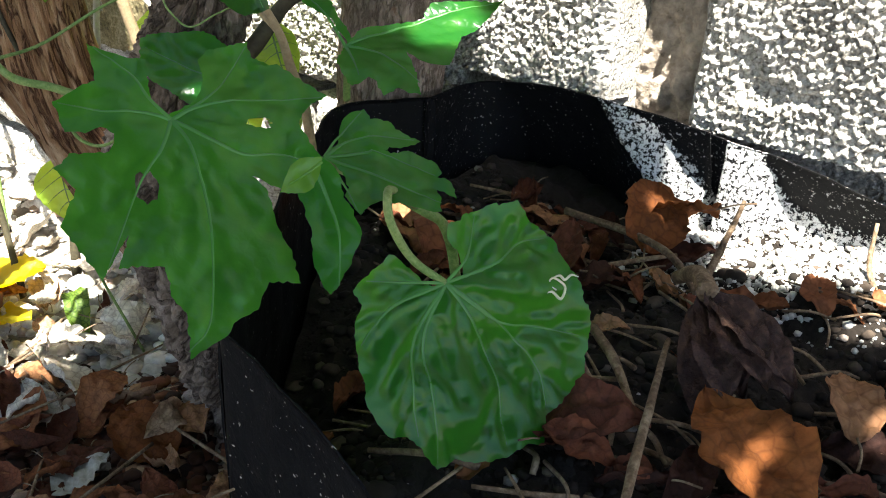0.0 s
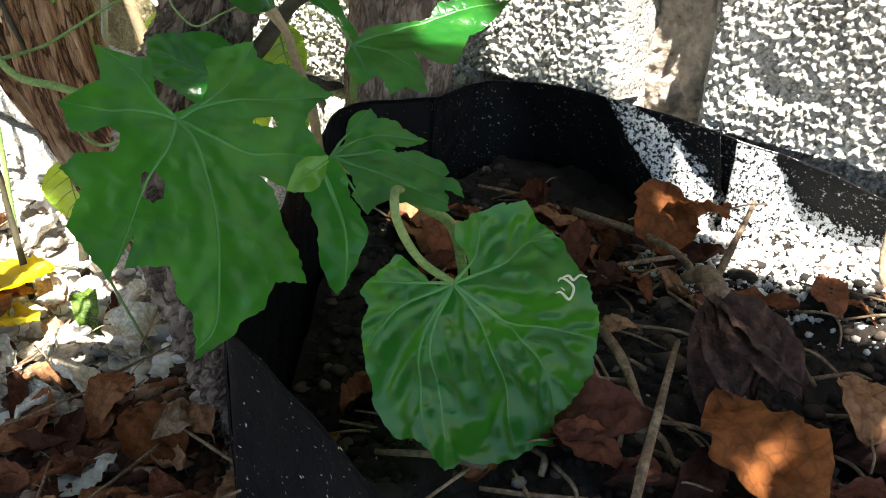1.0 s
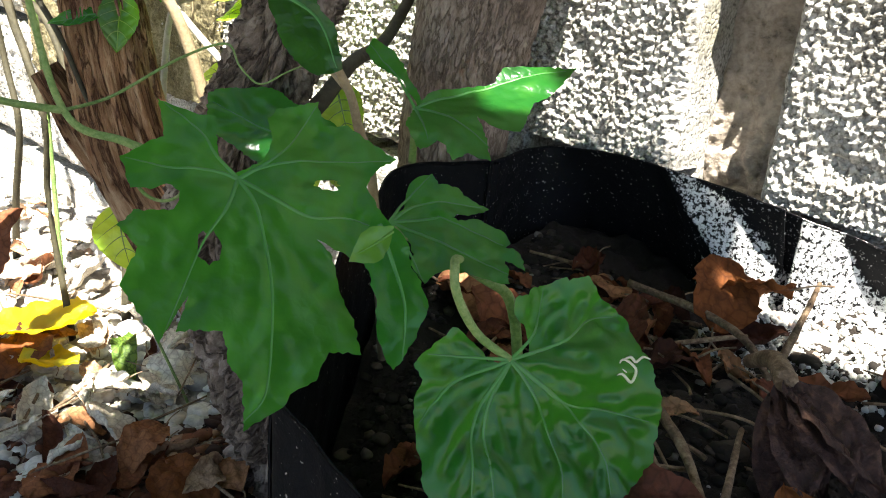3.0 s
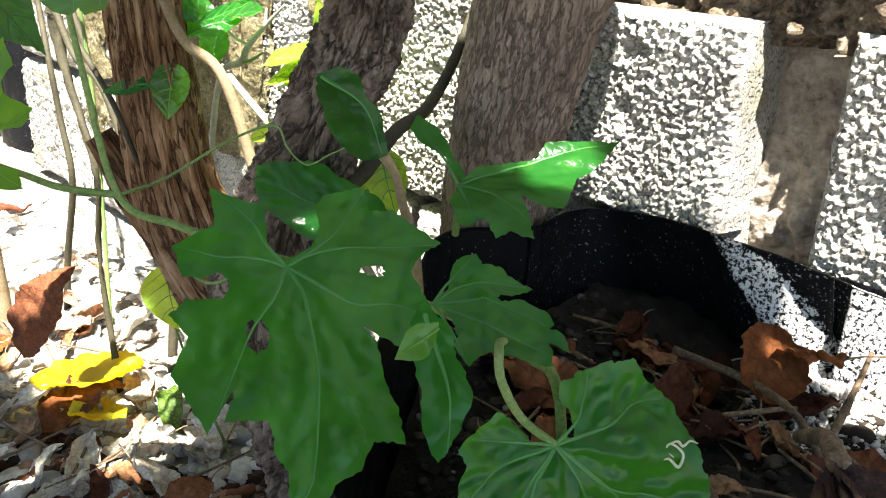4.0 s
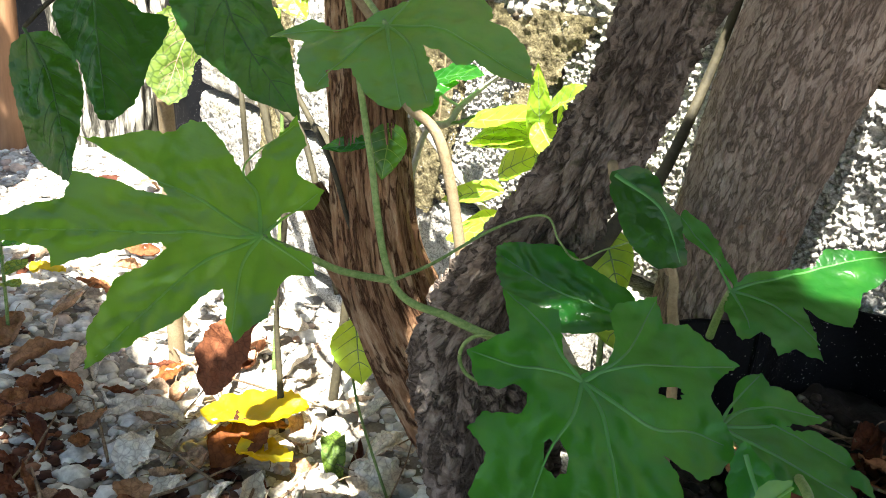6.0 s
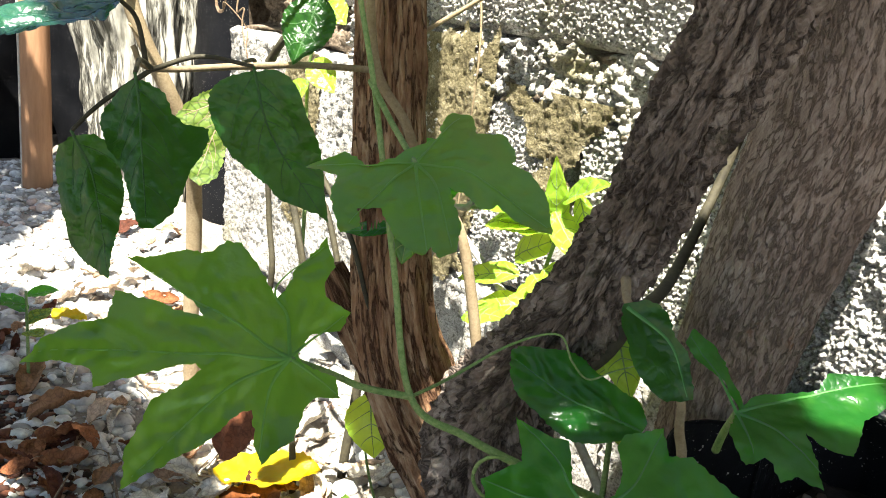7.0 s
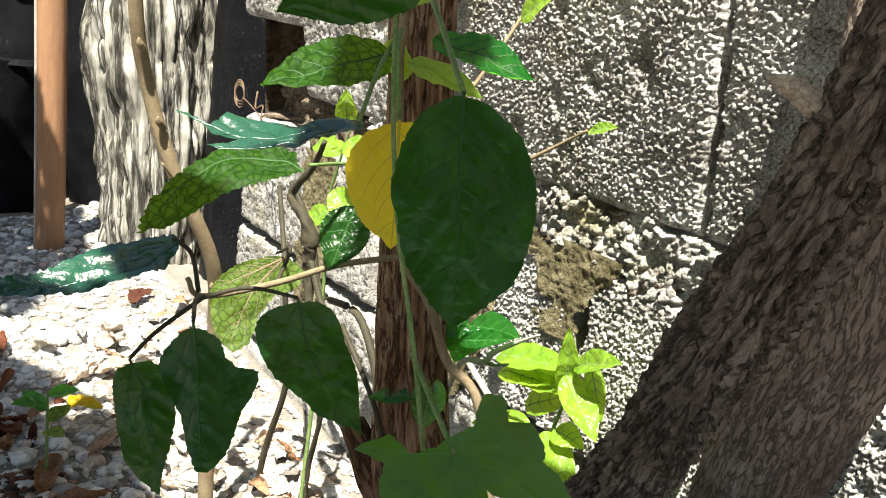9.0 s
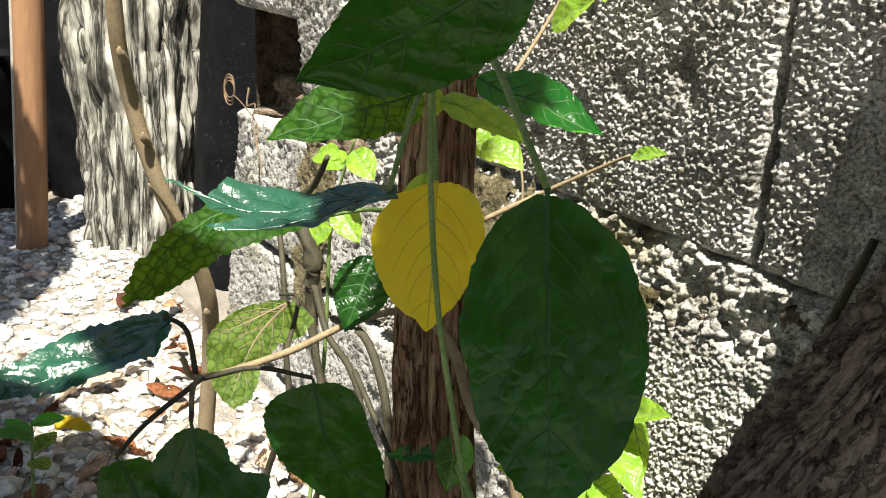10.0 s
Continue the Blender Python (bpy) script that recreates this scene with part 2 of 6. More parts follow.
M_VINE = leaf_material("vine_leaf_green", (0.008, 0.085, 0.014), (0.022, 0.14, 0.02), (0.04, 0.17, 0.024), (0.14, 0.54, 0.03), 0.22, (0.5, 0.7), 0.55, spec=0.5, blister=0.2)
# lighter copy of the vine green; light through the large blades is partly in its colour
M_VINE_LIGHT = leaf_material("light_vine_leaf", (0.05, 0.17, 0.025), (0.085, 0.25, 0.035), (0.1, 0.27, 0.04), (0.34, 0.64, 0.03), 0.26, share=0.55, spec=0.8, blister=0.2)
M_SHRUB = leaf_material("shrub_leaf_green", (0.005, 0.03, 0.006), (0.013, 0.06, 0.01), (0.028, 0.105, 0.014), (0.09, 0.3, 0.01), 0.28, (0.48, 0.7), 0.38, spec=0.35)
M_BACKLIT = leaf_material("netted_leaf_green", (0.02, 0.075, 0.01), (0.035, 0.115, 0.015), (0.05, 0.14, 0.02), (0.34, 0.6, 0.03), 0.5, share=0.6, net=0.75, spec=0.15)
M_VEIN_YELLOW = two_scale("yellow_leaf_vein", [(0.3, (0.42, 0.36, 0.02)), (0.7, (0.52, 0.44, 0.04))], 40, 300, 0.5)
# the blue cast of sky reflected in the blade is mixed into its green
M_GLOSSY = leaf_material("glossy_dark_leaf", (0.012, 0.06, 0.035), (0.02, 0.085, 0.045), (0.03, 0.11, 0.055), (0.08, 0.2, 0.05), 0.24, share=0.12, spec=1.0, blister=0.9)
M_FRESH = leaf_material("young_leaf_green", (0.14, 0.32, 0.025), (0.34, 0.52, 0.05), (0.5, 0.58, 0.08), (0.66, 0.8, 0.06), 0.32, share=0.5, spec=0.6)
M_PALE = leaf_material("pale_leaf_green", (0.1, 0.18, 0.025), (0.15, 0.24, 0.035), (0.2, 0.24, 0.04), (0.42, 0.55, 0.05), 0.6, share=0.5, net=0.8)
M_YELLOW = leaf_material("yellow_leaf", (0.62, 0.42, 0.01), (0.8, 0.64, 0.02), (0.45, 0.48, 0.03), (0.9, 0.74, 0.02), 0.42, (0.5, 0.7), share=0.6)
M_VEIN = leaf_material("leaf_vein", (0.04, 0.165, 0.03), (0.066, 0.21, 0.045), (0.08, 0.22, 0.05), (0.2, 0.56, 0.06), 0.35, share=0.15, spec=0.4, blister=0.1)
M_VEIN_LIGHT = leaf_material("light_leaf_vein", (0.11, 0.27, 0.05), (0.15, 0.33, 0.07), (0.17, 0.34, 0.08), (0.42, 0.7, 0.08), 0.4, share=0.4, spec=0.4, blister=0.1)
M_VEIN_DARK = two_scale("dark_leaf_vein", [(0.3, (0.016, 0.06, 0.01)), (0.7, (0.035, 0.1, 0.02))], 40, 300, 0.5)
M_STEM = two_scale("green_stem", [(0.34, (0.08, 0.15, 0.035)), (0.5, (0.15, 0.23, 0.07)), (0.66, (0.27, 0.33, 0.13))], 60, 500, 0.55, relief=(1.0, 0.001))
M_STEM_BROWN = two_scale("brown_stem", [(0.3, (0.16, 0.11, 0.06)), (0.7, (0.34, 0.27, 0.17))], 40, 400, 0.8)
M_STEM_DARK = two_scale("dark_stem", [(0.3, (0.02, 0.018, 0.012)), (0.7, (0.07, 0.06, 0.035))], 40, 300, 0.7)
M_BLOCK = two_scale("rough_concrete_block", [(0.36, (0.1, 0.092, 0.082)), (0.48, (0.34, 0.325, 0.3)), (0.64, (0.62, 0.605, 0.575))], 18, 420, 0.95,
                    stain=((0.2, 0.18, 0.09), 5, 0.58, 0.74), relief=(0.8, 0.0025))


def add_pores(m, scale, depth, gap_shade):
    """Fine grains on a block's face, with the shade of the gaps between them put into the colour."""
    nodes, links = m.node_tree.nodes, m.node_tree.links
    bsdf = nodes["Principled BSDF"]
    co = nodes.new("ShaderNodeTexCoord")
    cells = nodes.new("ShaderNodeTexVoronoi")
    cells.inputs["Scale"].default_value = scale
    links.new(co.outputs["Object"], cells.inputs["Vector"])
    r = ramp(nodes, [(0.0, (1, 1, 1)), (0.55, (0.92, 0.92, 0.92)), (0.9, (0.1, 0.1, 0.1))])
    links.new(cells.outputs["Distance"], r.inputs["Fac"])
    before = bsdf.inputs["Base Color"].links[0].from_socket
    links.new(mix_color(nodes, links, r.outputs["Color"], gap_shade, before), bsdf.inputs["Base Color"])
    bump(nodes, links, bsdf, r.outputs["Color"], 1.0, depth)


add_pores(M_BLOCK, 330, 0.0007, (0.11, 0.098, 0.085))
M_MORTAR = two_scale("brown_mortar", [(0.38, (0.028, 0.019, 0.013)), (0.48, (0.12, 0.088, 0.06)), (0.6, (0.25, 0.195, 0.145))], 34, 170, 0.95, relief=(1.0, 0.004))
M_BARK_A = bark_material("red_brown_fibrous_bark", (0.09, 0.04, 0.022), [(0.36, (0.14, 0.06, 0.033)), (0.49, (0.34, 0.19, 0.105)), (0.62, (0.64, 0.46, 0.3))], 210, 7.0, None, 0.005, 0.1)
M_BARK_B = bark_material("dark_cracked_bark", (0.085, 0.063, 0.051), [(0.38, (0.1, 0.074, 0.06)), (0.5, (0.27, 0.21, 0.175)), (0.62, (0.48, 0.4, 0.345))], 210, 3.2, ((0.08, 0.076, 0.042), 0.62, 0.72), 0.006, 0.15)
M_BARK_C = bark_material("grey_brown_bark", (0.175, 0.13, 0.106), [(0.38, (0.19, 0.14, 0.115)), (0.5, (0.34, 0.26, 0.215)), (0.62, (0.5, 0.41, 0.35))], 340, 3.4, ((0.27, 0.14, 0.08), 0.64, 0.74), 0.0028, 0.13)
M_POST = bark_material("weathered_grey_wood", (0.035, 0.032, 0.026), [(0.38, (0.2, 0.19, 0.155)), (0.5, (0.46, 0.44, 0.38)), (0.65, (0.66, 0.64, 0.58))], 60, 8.0, ((0.05, 0.047, 0.038), 0.48, 0.6, 34), 0.005, 0.12)
M_STAKE = two_scale("brown_peeled_stake", [(0.3, (0.2, 0.1, 0.05)), (0.7, (0.36, 0.2, 0.11))], 10, 90, 0.7, stretch=(1, 1, 0.15))
M_SOIL = two_scale("black_potting_soil", [(0.3, (0.006, 0.0045, 0.0035)), (0.6, (0.018, 0.013, 0.01)), (0.8, (0.05, 0.039, 0.03))], 30, 300, 0.95, relief=(0.8, 0.003))
M_GROUND = two_scale("grey_sandy_ground", [(0.3, (0.1, 0.086, 0.072)), (0.55, (0.24, 0.215, 0.185)), (0.75, (0.39, 0.365, 0.33))], 10, 250, 0.95,
                     stain=((0.09, 0.065, 0.045), 3, 0.56, 0.7), relief=(0.7, 0.003))
M_PALE_LINE = two_scale("pale_leaf_scar", [(0.3, (0.45, 0.5, 0.32)), (0.7, (0.6, 0.62, 0.45))], 60, 400, 0.8)
M_TWIG = two_scale("dry_twig", [(0.34, (0.05, 0.03, 0.018)), (0.5, (0.15, 0.1, 0.062)), (0.66, (0.32, 0.24, 0.16))], 60, 300, 0.9, relief=(1.0, 0.002))
M_RUBBLE = two_scale("pale_rubble", [(0.3, (0.22, 0.2, 0.17)), (0.7, (0.5, 0.47, 0.42))], 30, 260, 0.95)


def film_material(name, dust_color, low, sun_band=False):
    """Black plastic film with dust and specks of soil on it; the dust can be thickened over the sunlit band."""
    m, nodes, links, bsdf = material(name)
    dust = noise_node(nodes, links, 9, 6, 0.7)
    speck = noise_node(nodes, links, 420, 2, 0.5)
    sr = ramp(nodes, [(0.695, (0, 0, 0)), (0.72, (1, 1, 1))])
    links.new(speck.outputs["Fac"], sr.inputs["Fac"])
    dr = ramp(nodes, [(0.3, (0.003, 0.0034, 0.0045)), (0.75, (0.009, 0.009, 0.0105))])
    links.new(dust.outputs["Fac"], dr.inputs["Fac"])
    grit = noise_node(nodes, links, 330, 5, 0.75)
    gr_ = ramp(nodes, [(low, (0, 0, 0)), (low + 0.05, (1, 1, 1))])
    # brightness of the sunlit band, put into the colour as thicker pale dust
    if sun_band:
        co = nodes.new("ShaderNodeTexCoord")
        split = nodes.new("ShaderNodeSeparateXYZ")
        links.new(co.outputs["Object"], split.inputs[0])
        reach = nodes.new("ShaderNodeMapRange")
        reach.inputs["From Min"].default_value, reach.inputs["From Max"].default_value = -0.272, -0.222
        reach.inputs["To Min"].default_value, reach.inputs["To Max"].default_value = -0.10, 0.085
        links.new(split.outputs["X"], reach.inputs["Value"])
        band_node = nodes.new("ShaderNodeAttribute")
        band_node.attribute_name = "sunlit_part"
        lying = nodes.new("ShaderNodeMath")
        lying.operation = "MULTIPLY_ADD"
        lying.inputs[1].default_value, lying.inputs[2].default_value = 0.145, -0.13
        links.new(band_node.outputs["Fac"], lying.inputs[0])
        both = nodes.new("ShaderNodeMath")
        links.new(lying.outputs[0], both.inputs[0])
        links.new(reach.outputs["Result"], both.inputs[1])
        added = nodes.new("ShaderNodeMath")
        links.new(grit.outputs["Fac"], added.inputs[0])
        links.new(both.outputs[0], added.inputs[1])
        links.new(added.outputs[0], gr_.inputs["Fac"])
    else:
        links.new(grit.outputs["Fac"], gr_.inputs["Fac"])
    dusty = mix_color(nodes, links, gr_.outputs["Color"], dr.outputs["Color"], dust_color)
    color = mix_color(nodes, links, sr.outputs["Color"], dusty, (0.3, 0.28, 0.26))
    links.new(color, bsdf.inputs["Base Color"])
    bsdf.inputs["Specular IOR Level"].default_value = 0.06
    rr = ramp(nodes, [(0.3, (0.38, 0.38, 0.38)), (0.8, (0.62, 0.62, 0.62))])
    links.new(dust.outputs["Fac"], rr.inputs["Fac"])
    links.new(rr.outputs["Color"], bsdf.inputs["Roughness"])
    wrinkle = noise_node(nodes, links, 60, 6, 0.7)
    bump(nodes, links, bsdf, wrinkle.outputs["Fac"], 0.5, 0.002)
    return m


M_FILM = film_material("black_plastic_film", (0.012, 0.012, 0.014), 0.62)
M_FILM_SUN_DUST = film_material("sunlit_dusty_film", (0.62, 0.62, 0.63), 0.56, True)


def random_material(name, stops, scale, rough=0.85, spec=0.3, through_share=0.0, relief=(0.5, 0.002), island=False):
    """Colour that differs from piece to piece, with grain on it."""
    m, nodes, links, bsdf = material(name)
    if island:
        g = nodes.new("ShaderNodeNewGeometry")
        value = g.outputs["Random Per Island"]
    else:
        g = nodes.new("ShaderNodeObjectInfo")
        value = g.outputs["Random"]
    r = ramp(nodes, stops)
    links.new(value, r.inputs["Fac"])
    n = noise_node(nodes, links, scale, 5, 0.65)
    nr = ramp(nodes, [(0.3, (0.55, 0.55, 0.55)), (0.7, (1.15, 1.15, 1.15))])
    links.new(n.outputs["Fac"], nr.inputs["Fac"])
    color = mix_color(nodes, links, 1.0, r.outputs["Color"], nr.outputs["Color"], "MULTIPLY")
    links.new(color, bsdf.inputs["Base Color"])
    bsdf.inputs["Roughness"].default_value = rough
    bsdf.inputs["Specular IOR Level"].default_value = spec
    bump(nodes, links, bsdf, n.outputs["Fac"], *relief)
    if through_share:
        tl = nodes.new("ShaderNodeBsdfTranslucent")
        links.new(color, tl.inputs["Color"])
        mx = nodes.new("ShaderNodeMixShader")
        mx.inputs["Fac"].default_value = through_share
        links.new(bsdf.outputs["BSDF"], mx.inputs[1])
        links.new(tl.outputs["BSDF"], mx.inputs[2])
        links.new(mx.outputs["Shader"], nodes["Material Output"].inputs["Surface"])
    return m


def dry_material(name, stops, through_share=0.2):
    """A dry leaf: colour from piece to piece, blotches, fine cracks and a net of small veins."""
    m = random_material(name, stops, 90, 0.8, through_share=through_share, relief=(1.0, 0.003))
    nodes, links = m.node_tree.nodes, m.node_tree.links
    bsdf = nodes["Principled BSDF"]
    co = nodes.new("ShaderNodeTexCoord")
    net = nodes.new("ShaderNodeTexVoronoi")
    net.feature = "DISTANCE_TO_EDGE"
    net.inputs["Scale"].default_value = 130
    links.new(co.outputs["Object"], net.inputs["Vector"])
    nr = ramp(nodes, [(0.0, (0.45, 0.4, 0.38)), (0.12, (1, 1, 1))])
    links.new(net.outputs["Distance"], nr.inputs["Fac"])
    before = bsdf.inputs["Base Color"].links[0].from_socket
    links.new(mix_color(nodes, links, 0.7, before, nr.outputs["Color"], "MULTIPLY"), bsdf.inputs["Base Color"])
    return m


M_DRY = dry_material("dry_brown_leaf", [(0.0, (0.09, 0.028, 0.016)), (0.35, (0.2, 0.062, 0.028)), (0.7, (0.32, 0.125, 0.05)), (0.93, (0.38, 0.2, 0.1)), (1.0, (0.46, 0.33, 0.22))], 0.25)
M_ORANGE = dry_material("orange_dry_leaf", [(0.0, (0.2, 0.062, 0.015)), (1.0, (0.3, 0.1, 0.025))], 0.35)
# paler copy of the dry leaf, its colour lightened to look sunlit
M_DRY_SUNLIT = dry_material("sunlit_dry_leaf", [(0.0, (0.5, 0.28, 0.15)), (0.2, (0.64, 0.49, 0.36)), (0.55, (0.76, 0.67, 0.55)), (1.0, (0.8, 0.75, 0.66))], 0.25)
M_PEBBLE = random_material("grey_pebble", [(0.0, (0.26, 0.25, 0.235)), (0.3, (0.5, 0.485, 0.46)), (0.88, (0.72, 0.71, 0.68)), (1.0, (0.4, 0.27, 0.21))], 80, 0.8, island=True)
M_CLOD = random_material("dark_soil_clod", [(0.0, (0.006, 0.0045, 0.0035)), (0.75, (0.024, 0.017, 0.013)), (0.96, (0.075, 0.055, 0.042)), (1.0, (0.4, 0.38, 0.35))], 150, 0.95, island=True)
M_CRUMB = random_material("leaf_mould", [(0.0, (0.018, 0.008, 0.006)), (0.5, (0.06, 0.022, 0.012)), (0.85, (0.17, 0.06, 0.028)), (1.0, (0.4, 0.28, 0.19))], 120, 0.85, island=True)
M_SHADE_CROWN = leaf_material("shade_crown_leaf", (0.03, 0.1, 0.02), (0.06, 0.16, 0.03), (0.08, 0.2, 0.03), (0.16, 0.36, 0.03), 0.4, share=0.3)

# ---- ground ----
WALL_Y = 0.60


def ground_height(x, y):
    near = np.exp(-np.clip(np.hypot(x + 0.9, y) - 1.6, 0, None) ** 2)
    bank = 0.035 * np.clip((y - 0.4) / 0.2, 0, 1) ** 2 * np.clip((0.62 - y) / 0.02, 0, 1)
    return near * (0.008 * fractal(x * 4, y * 4, 0 * x, 3) + 0.004 * fractal(x * 40, y * 40, 0 * x + 3, 3)) + bank * near


gx = np.r_[-300, -60, -20, -8, -4.5, np.arange(-3.4, 0.7, 0.012), 1.2, 3, 8, 20, 60, 300]
gy = np.r_[-300, -60, -20, -8, -3, -1.2, np.arange(-0.6, 0.9, 0.012), 1.6, 4, 10, 30, 80, 300]
GX, GY = np.meshgrid(gx, gy, indexing="xy")
ground = put("ground", mesh_from("ground", np.stack([GX, GY, ground_height(GX, GY)], -1), grid_faces(len(gy), len(gx))), M_GROUND)
tagged(ground, "grey sandy yard ground scattered with gravel and litter", "ground", kind="structure")

# ---- wall of rough concrete blocks ----
def wall_lean(z):
    """The courses over the open bed joint lean out a little."""
    return 0.15 * np.clip(z - 0.556, 0, None)


def mortar_bed():
    xs, zs = np.arange(-1.60, 0.62, 0.0065), np.arange(-0.1, 1.45, 0.0065)
    X, Z = np.meshgrid(xs, zs, indexing="xy")
    relief = 0.006 * fractal(X * 30, Z * 30, 0 * X, 4) + 0.005 * fractal(X * 80, Z * 80, 0 * X + 9, 2)
    band = np.clip((Z - 0.478 - 0.012 * fractal(X * 18, 0 * X, 0 * X + 6, 2)) / 0.012, 0, 1) * np.clip((0.562 - Z) / 0.01, 0, 1)
    Y = WALL_Y + 0.09 - wall_lean(Z) - relief - band * (X < -0.44) * (0.070 + 0.013 * fractal(X * 34, Z * 34, 0 * X + 11, 4, 0.65))
    Y = Y + 0.055 * (X < -1.38) * (Z > 0.495) * (Z < 0.66)
    v = np.stack([X, Y, Z], -1).reshape(-1, 3)
    f = grid_faces(len(zs), len(xs))
    back = np.array([(-1.60, 0.76, -0.1), (0.62, 0.76, -0.1), (0.62, 0.76, 1.45), (-1.60, 0.76, 1.45)])
    n, c = len(v), len(xs)
    r = len(zs)
    corner = [0, c - 1, r * c - 1, (r - 1) * c]
    f2 = [(n + 1, n, n + 3, n + 2)]
    for i in range(4):
        j = (i + 1) % 4
        f2.append((corner[j], corner[i], n + i, n + j))
    return mesh_from("wall_north", np.vstack([v, back]), np.vstack([f, f2]))


wall = put("wall_north", mortar_bed(), M_MORTAR)
tagged(wall, "old wall of rough open-faced concrete blocks with crumbling brown mortar", "wall", kind="structure")


def block(x0, x1, z0, z1, step, seed):
    """One block: its face of packed grains, edges crumbled back."""
    xs, zs = np.arange(x0, x1 + step / 2, step), np.arange(z0, z1 + step / 2, step)
    X, Z = np.meshgrid(xs, zs, indexing="xy")
    edge = np.minimum(np.minimum(X - x0, x1 - X), np.minimum(Z - z0, z1 - Z)) + 0.004 * fractal(X * 60, Z * 60, 0 * X + seed, 2)
    worn = np.clip(1 - edge / 0.012, 0, 1) ** 2
    grain = np.maximum(pebble_field(X + 0.0012 * fractal(X * 300, Z * 300, 0 * X, 2), Z, 0.0045, 3 * seed), 0.7 * pebble_field(X + 0.5, Z, 0.0031, 3 * seed + 7)) + 0.12 * fractal(X * 420, Z * 420, 0 * X + seed, 2)
    grain = grain * np.clip(np.minimum(np.minimum(X - x0, x1 - X), np.minimum(Z - z0, z1 - Z)) / 0.005, 0.1, 1)
    hollow = np.clip(fractal(X * 35, Z * 35, 0 * X + seed, 2) - 0.55, 0, 1)
    Y = WALL_Y + 0.004 - wall_lean(Z) - 0.0078 * grain + 0.008 * worn + 0.012 * hollow + 0.0015 * fractal(X * 12, Z * 12, 0 * X, 2)
    if z1 < 0.5:
        Y = Y + 0.04 * np.clip((X + 0.385) / 0.006, 0, 1) * np.clip((0.334 - Z) / 0.004, 0, 1)
    v = np.stack([X, Y, Z], -1).reshape(-1, 3)
    f = grid_faces(len(zs), len(xs))
    r, c = len(zs), len(xs)
    loop = np.r_[np.arange(c), np.arange(1, r) * c + c - 1, (r - 1) * c + np.arange(c - 2, -1, -1), np.arange(r - 2, 0, -1) * c]
    rim = v[loop]
    middle = np.array([(x0 + x1) / 2, 0, (z0 + z1) / 2])
    inward = np.sign(middle - rim) * np.array([1, 0, 1]) * (np.abs(rim - middle) > np.array([(x1 - x0) / 2 - 1e-4, 9, (z1 - z0) / 2 - 1e-4]))
    rings = [v]
    for k in range(1, 9):
        ring_ = rim.copy()
        ring_[:, 1] = rim[:, 1] + (WALL_Y + 0.08 - rim[:, 1]) * k / 8
        dent = 0.0012 + 0.0007 * fractal(ring_[:, 0] * 90, ring_[:, 1] * 90, ring_[:, 2] * 90 + seed, 3)
        rings.append(ring_ + inward * dent[:, None])
    n, k = len(v), np.arange(len(loop))
    k2 = (k + 1) % len(loop)
    sides = [np.stack([loop[k2], loop[k], n + k, n + k2], 1)]
    for q in range(7):
        o = n + q * len(loop)
        sides.append(np.stack([o + k2, o + k, o + len(loop) + k, o + len(loop) + k2], 1))
    v, sides = np.vstack(rings), np.vstack(sides)
    return mesh_from("block", v, np.vstack([f, sides]))


BLOCK_ROWS = [
    (-0.14, 0.062, (-1.60, -1.19, -0.78, -0.37, 0.04, 0.45)),
    (0.072, 0.270, (-1.60, -1.39, -0.98, -0.57, -0.17, 0.24)),
    (0.282, 0.487, (-1.60, -1.49, -1.075, -0.66, -0.185, 0.23)),
    (0.556, 0.800, (-1.60, -1.36, -0.952, -0.539, -0.13, 0.27)),
    (0.812, 1.02, (-1.57, -1.16, -0.75, -0.34, 0.07)),
    (1.03, 1.23, (-1.60, -1.36, -0.95, -0.54, -0.13, 0.27)),
    (1.24, 1.44, (-1.57, -1.16, -0.75, -0.34, 0.07)),
]
BLOCK_SEED = 1
for z0, z1, starts in BLOCK_ROWS:
    for x0, following in zip(starts, starts[1:] + (9.0,)):
        x1 = min(x0 + (0.407 if z0 == 0.556 else 0.398), following - 0.005)
        if z0 == 0.282 and x0 == -0.66:
            x1 = -0.252
        close = (z0, x0) in ((0.282, -0.66), (0.282, -0.185), (0.556, -0.952), (0.556, -0.539), (0.282, -1.075))
        far = z0 > 0.97 or z1 < 0.1
        put("block", block(x0, x1, 0.665 if (z0, x0) == (0.556, -1.60) else z0, z1, 0.0013 if close else 0.009 if far else 0.0042, BLOCK_SEED), M_BLOCK, wall)
        BLOCK_SEED += 1


def smear(x0, x1, z0, z1, seed, taper=0.0):
    """Brown mortar smeared over the face of the blocks, with a ragged outline."""
    xs, zs = np.arange(x0, x1, 0.0025), np.arange(z0, z1, 0.0025)
    X, Z = np.meshgrid(xs, zs, indexing="xy")
    u, w = (X - x0) / (x1 - x0) * 2 - 1, (Z - z0) / (z1 - z0) * 2 - 1
    half = 1 - taper * (1 - w) / 2
    inside = np.minimum(half - np.abs(u), 1 - np.abs(w)) + 0.25 * fractal(X * 30, Z * 30, 0 * X + seed, 3)
    Y = WALL_Y - 0.0035 - 0.0025 * fractal(X * 45, Z * 45, 0 * X + seed, 3) - 0.0025 * pebble_field(X, Z, 0.006, seed) + 0.008 * np.clip(0.2 - inside, 0, 1)
    f = grid_faces(len(zs), len(xs))
    keep = inside.reshape(-1)[f].min(1) > 0
    return mesh_from("mortar_smear", np.stack([X, Y, Z], -1), f[keep])


M_SMEAR = two_scale("olive_brown_smear", [(0.36, (0.05, 0.04, 0.02)), (0.5, (0.15, 0.125, 0.065)), (0.64, (0.3, 0.26, 0.17))], 30, 330, 0.95, relief=(1.0, 0.004))
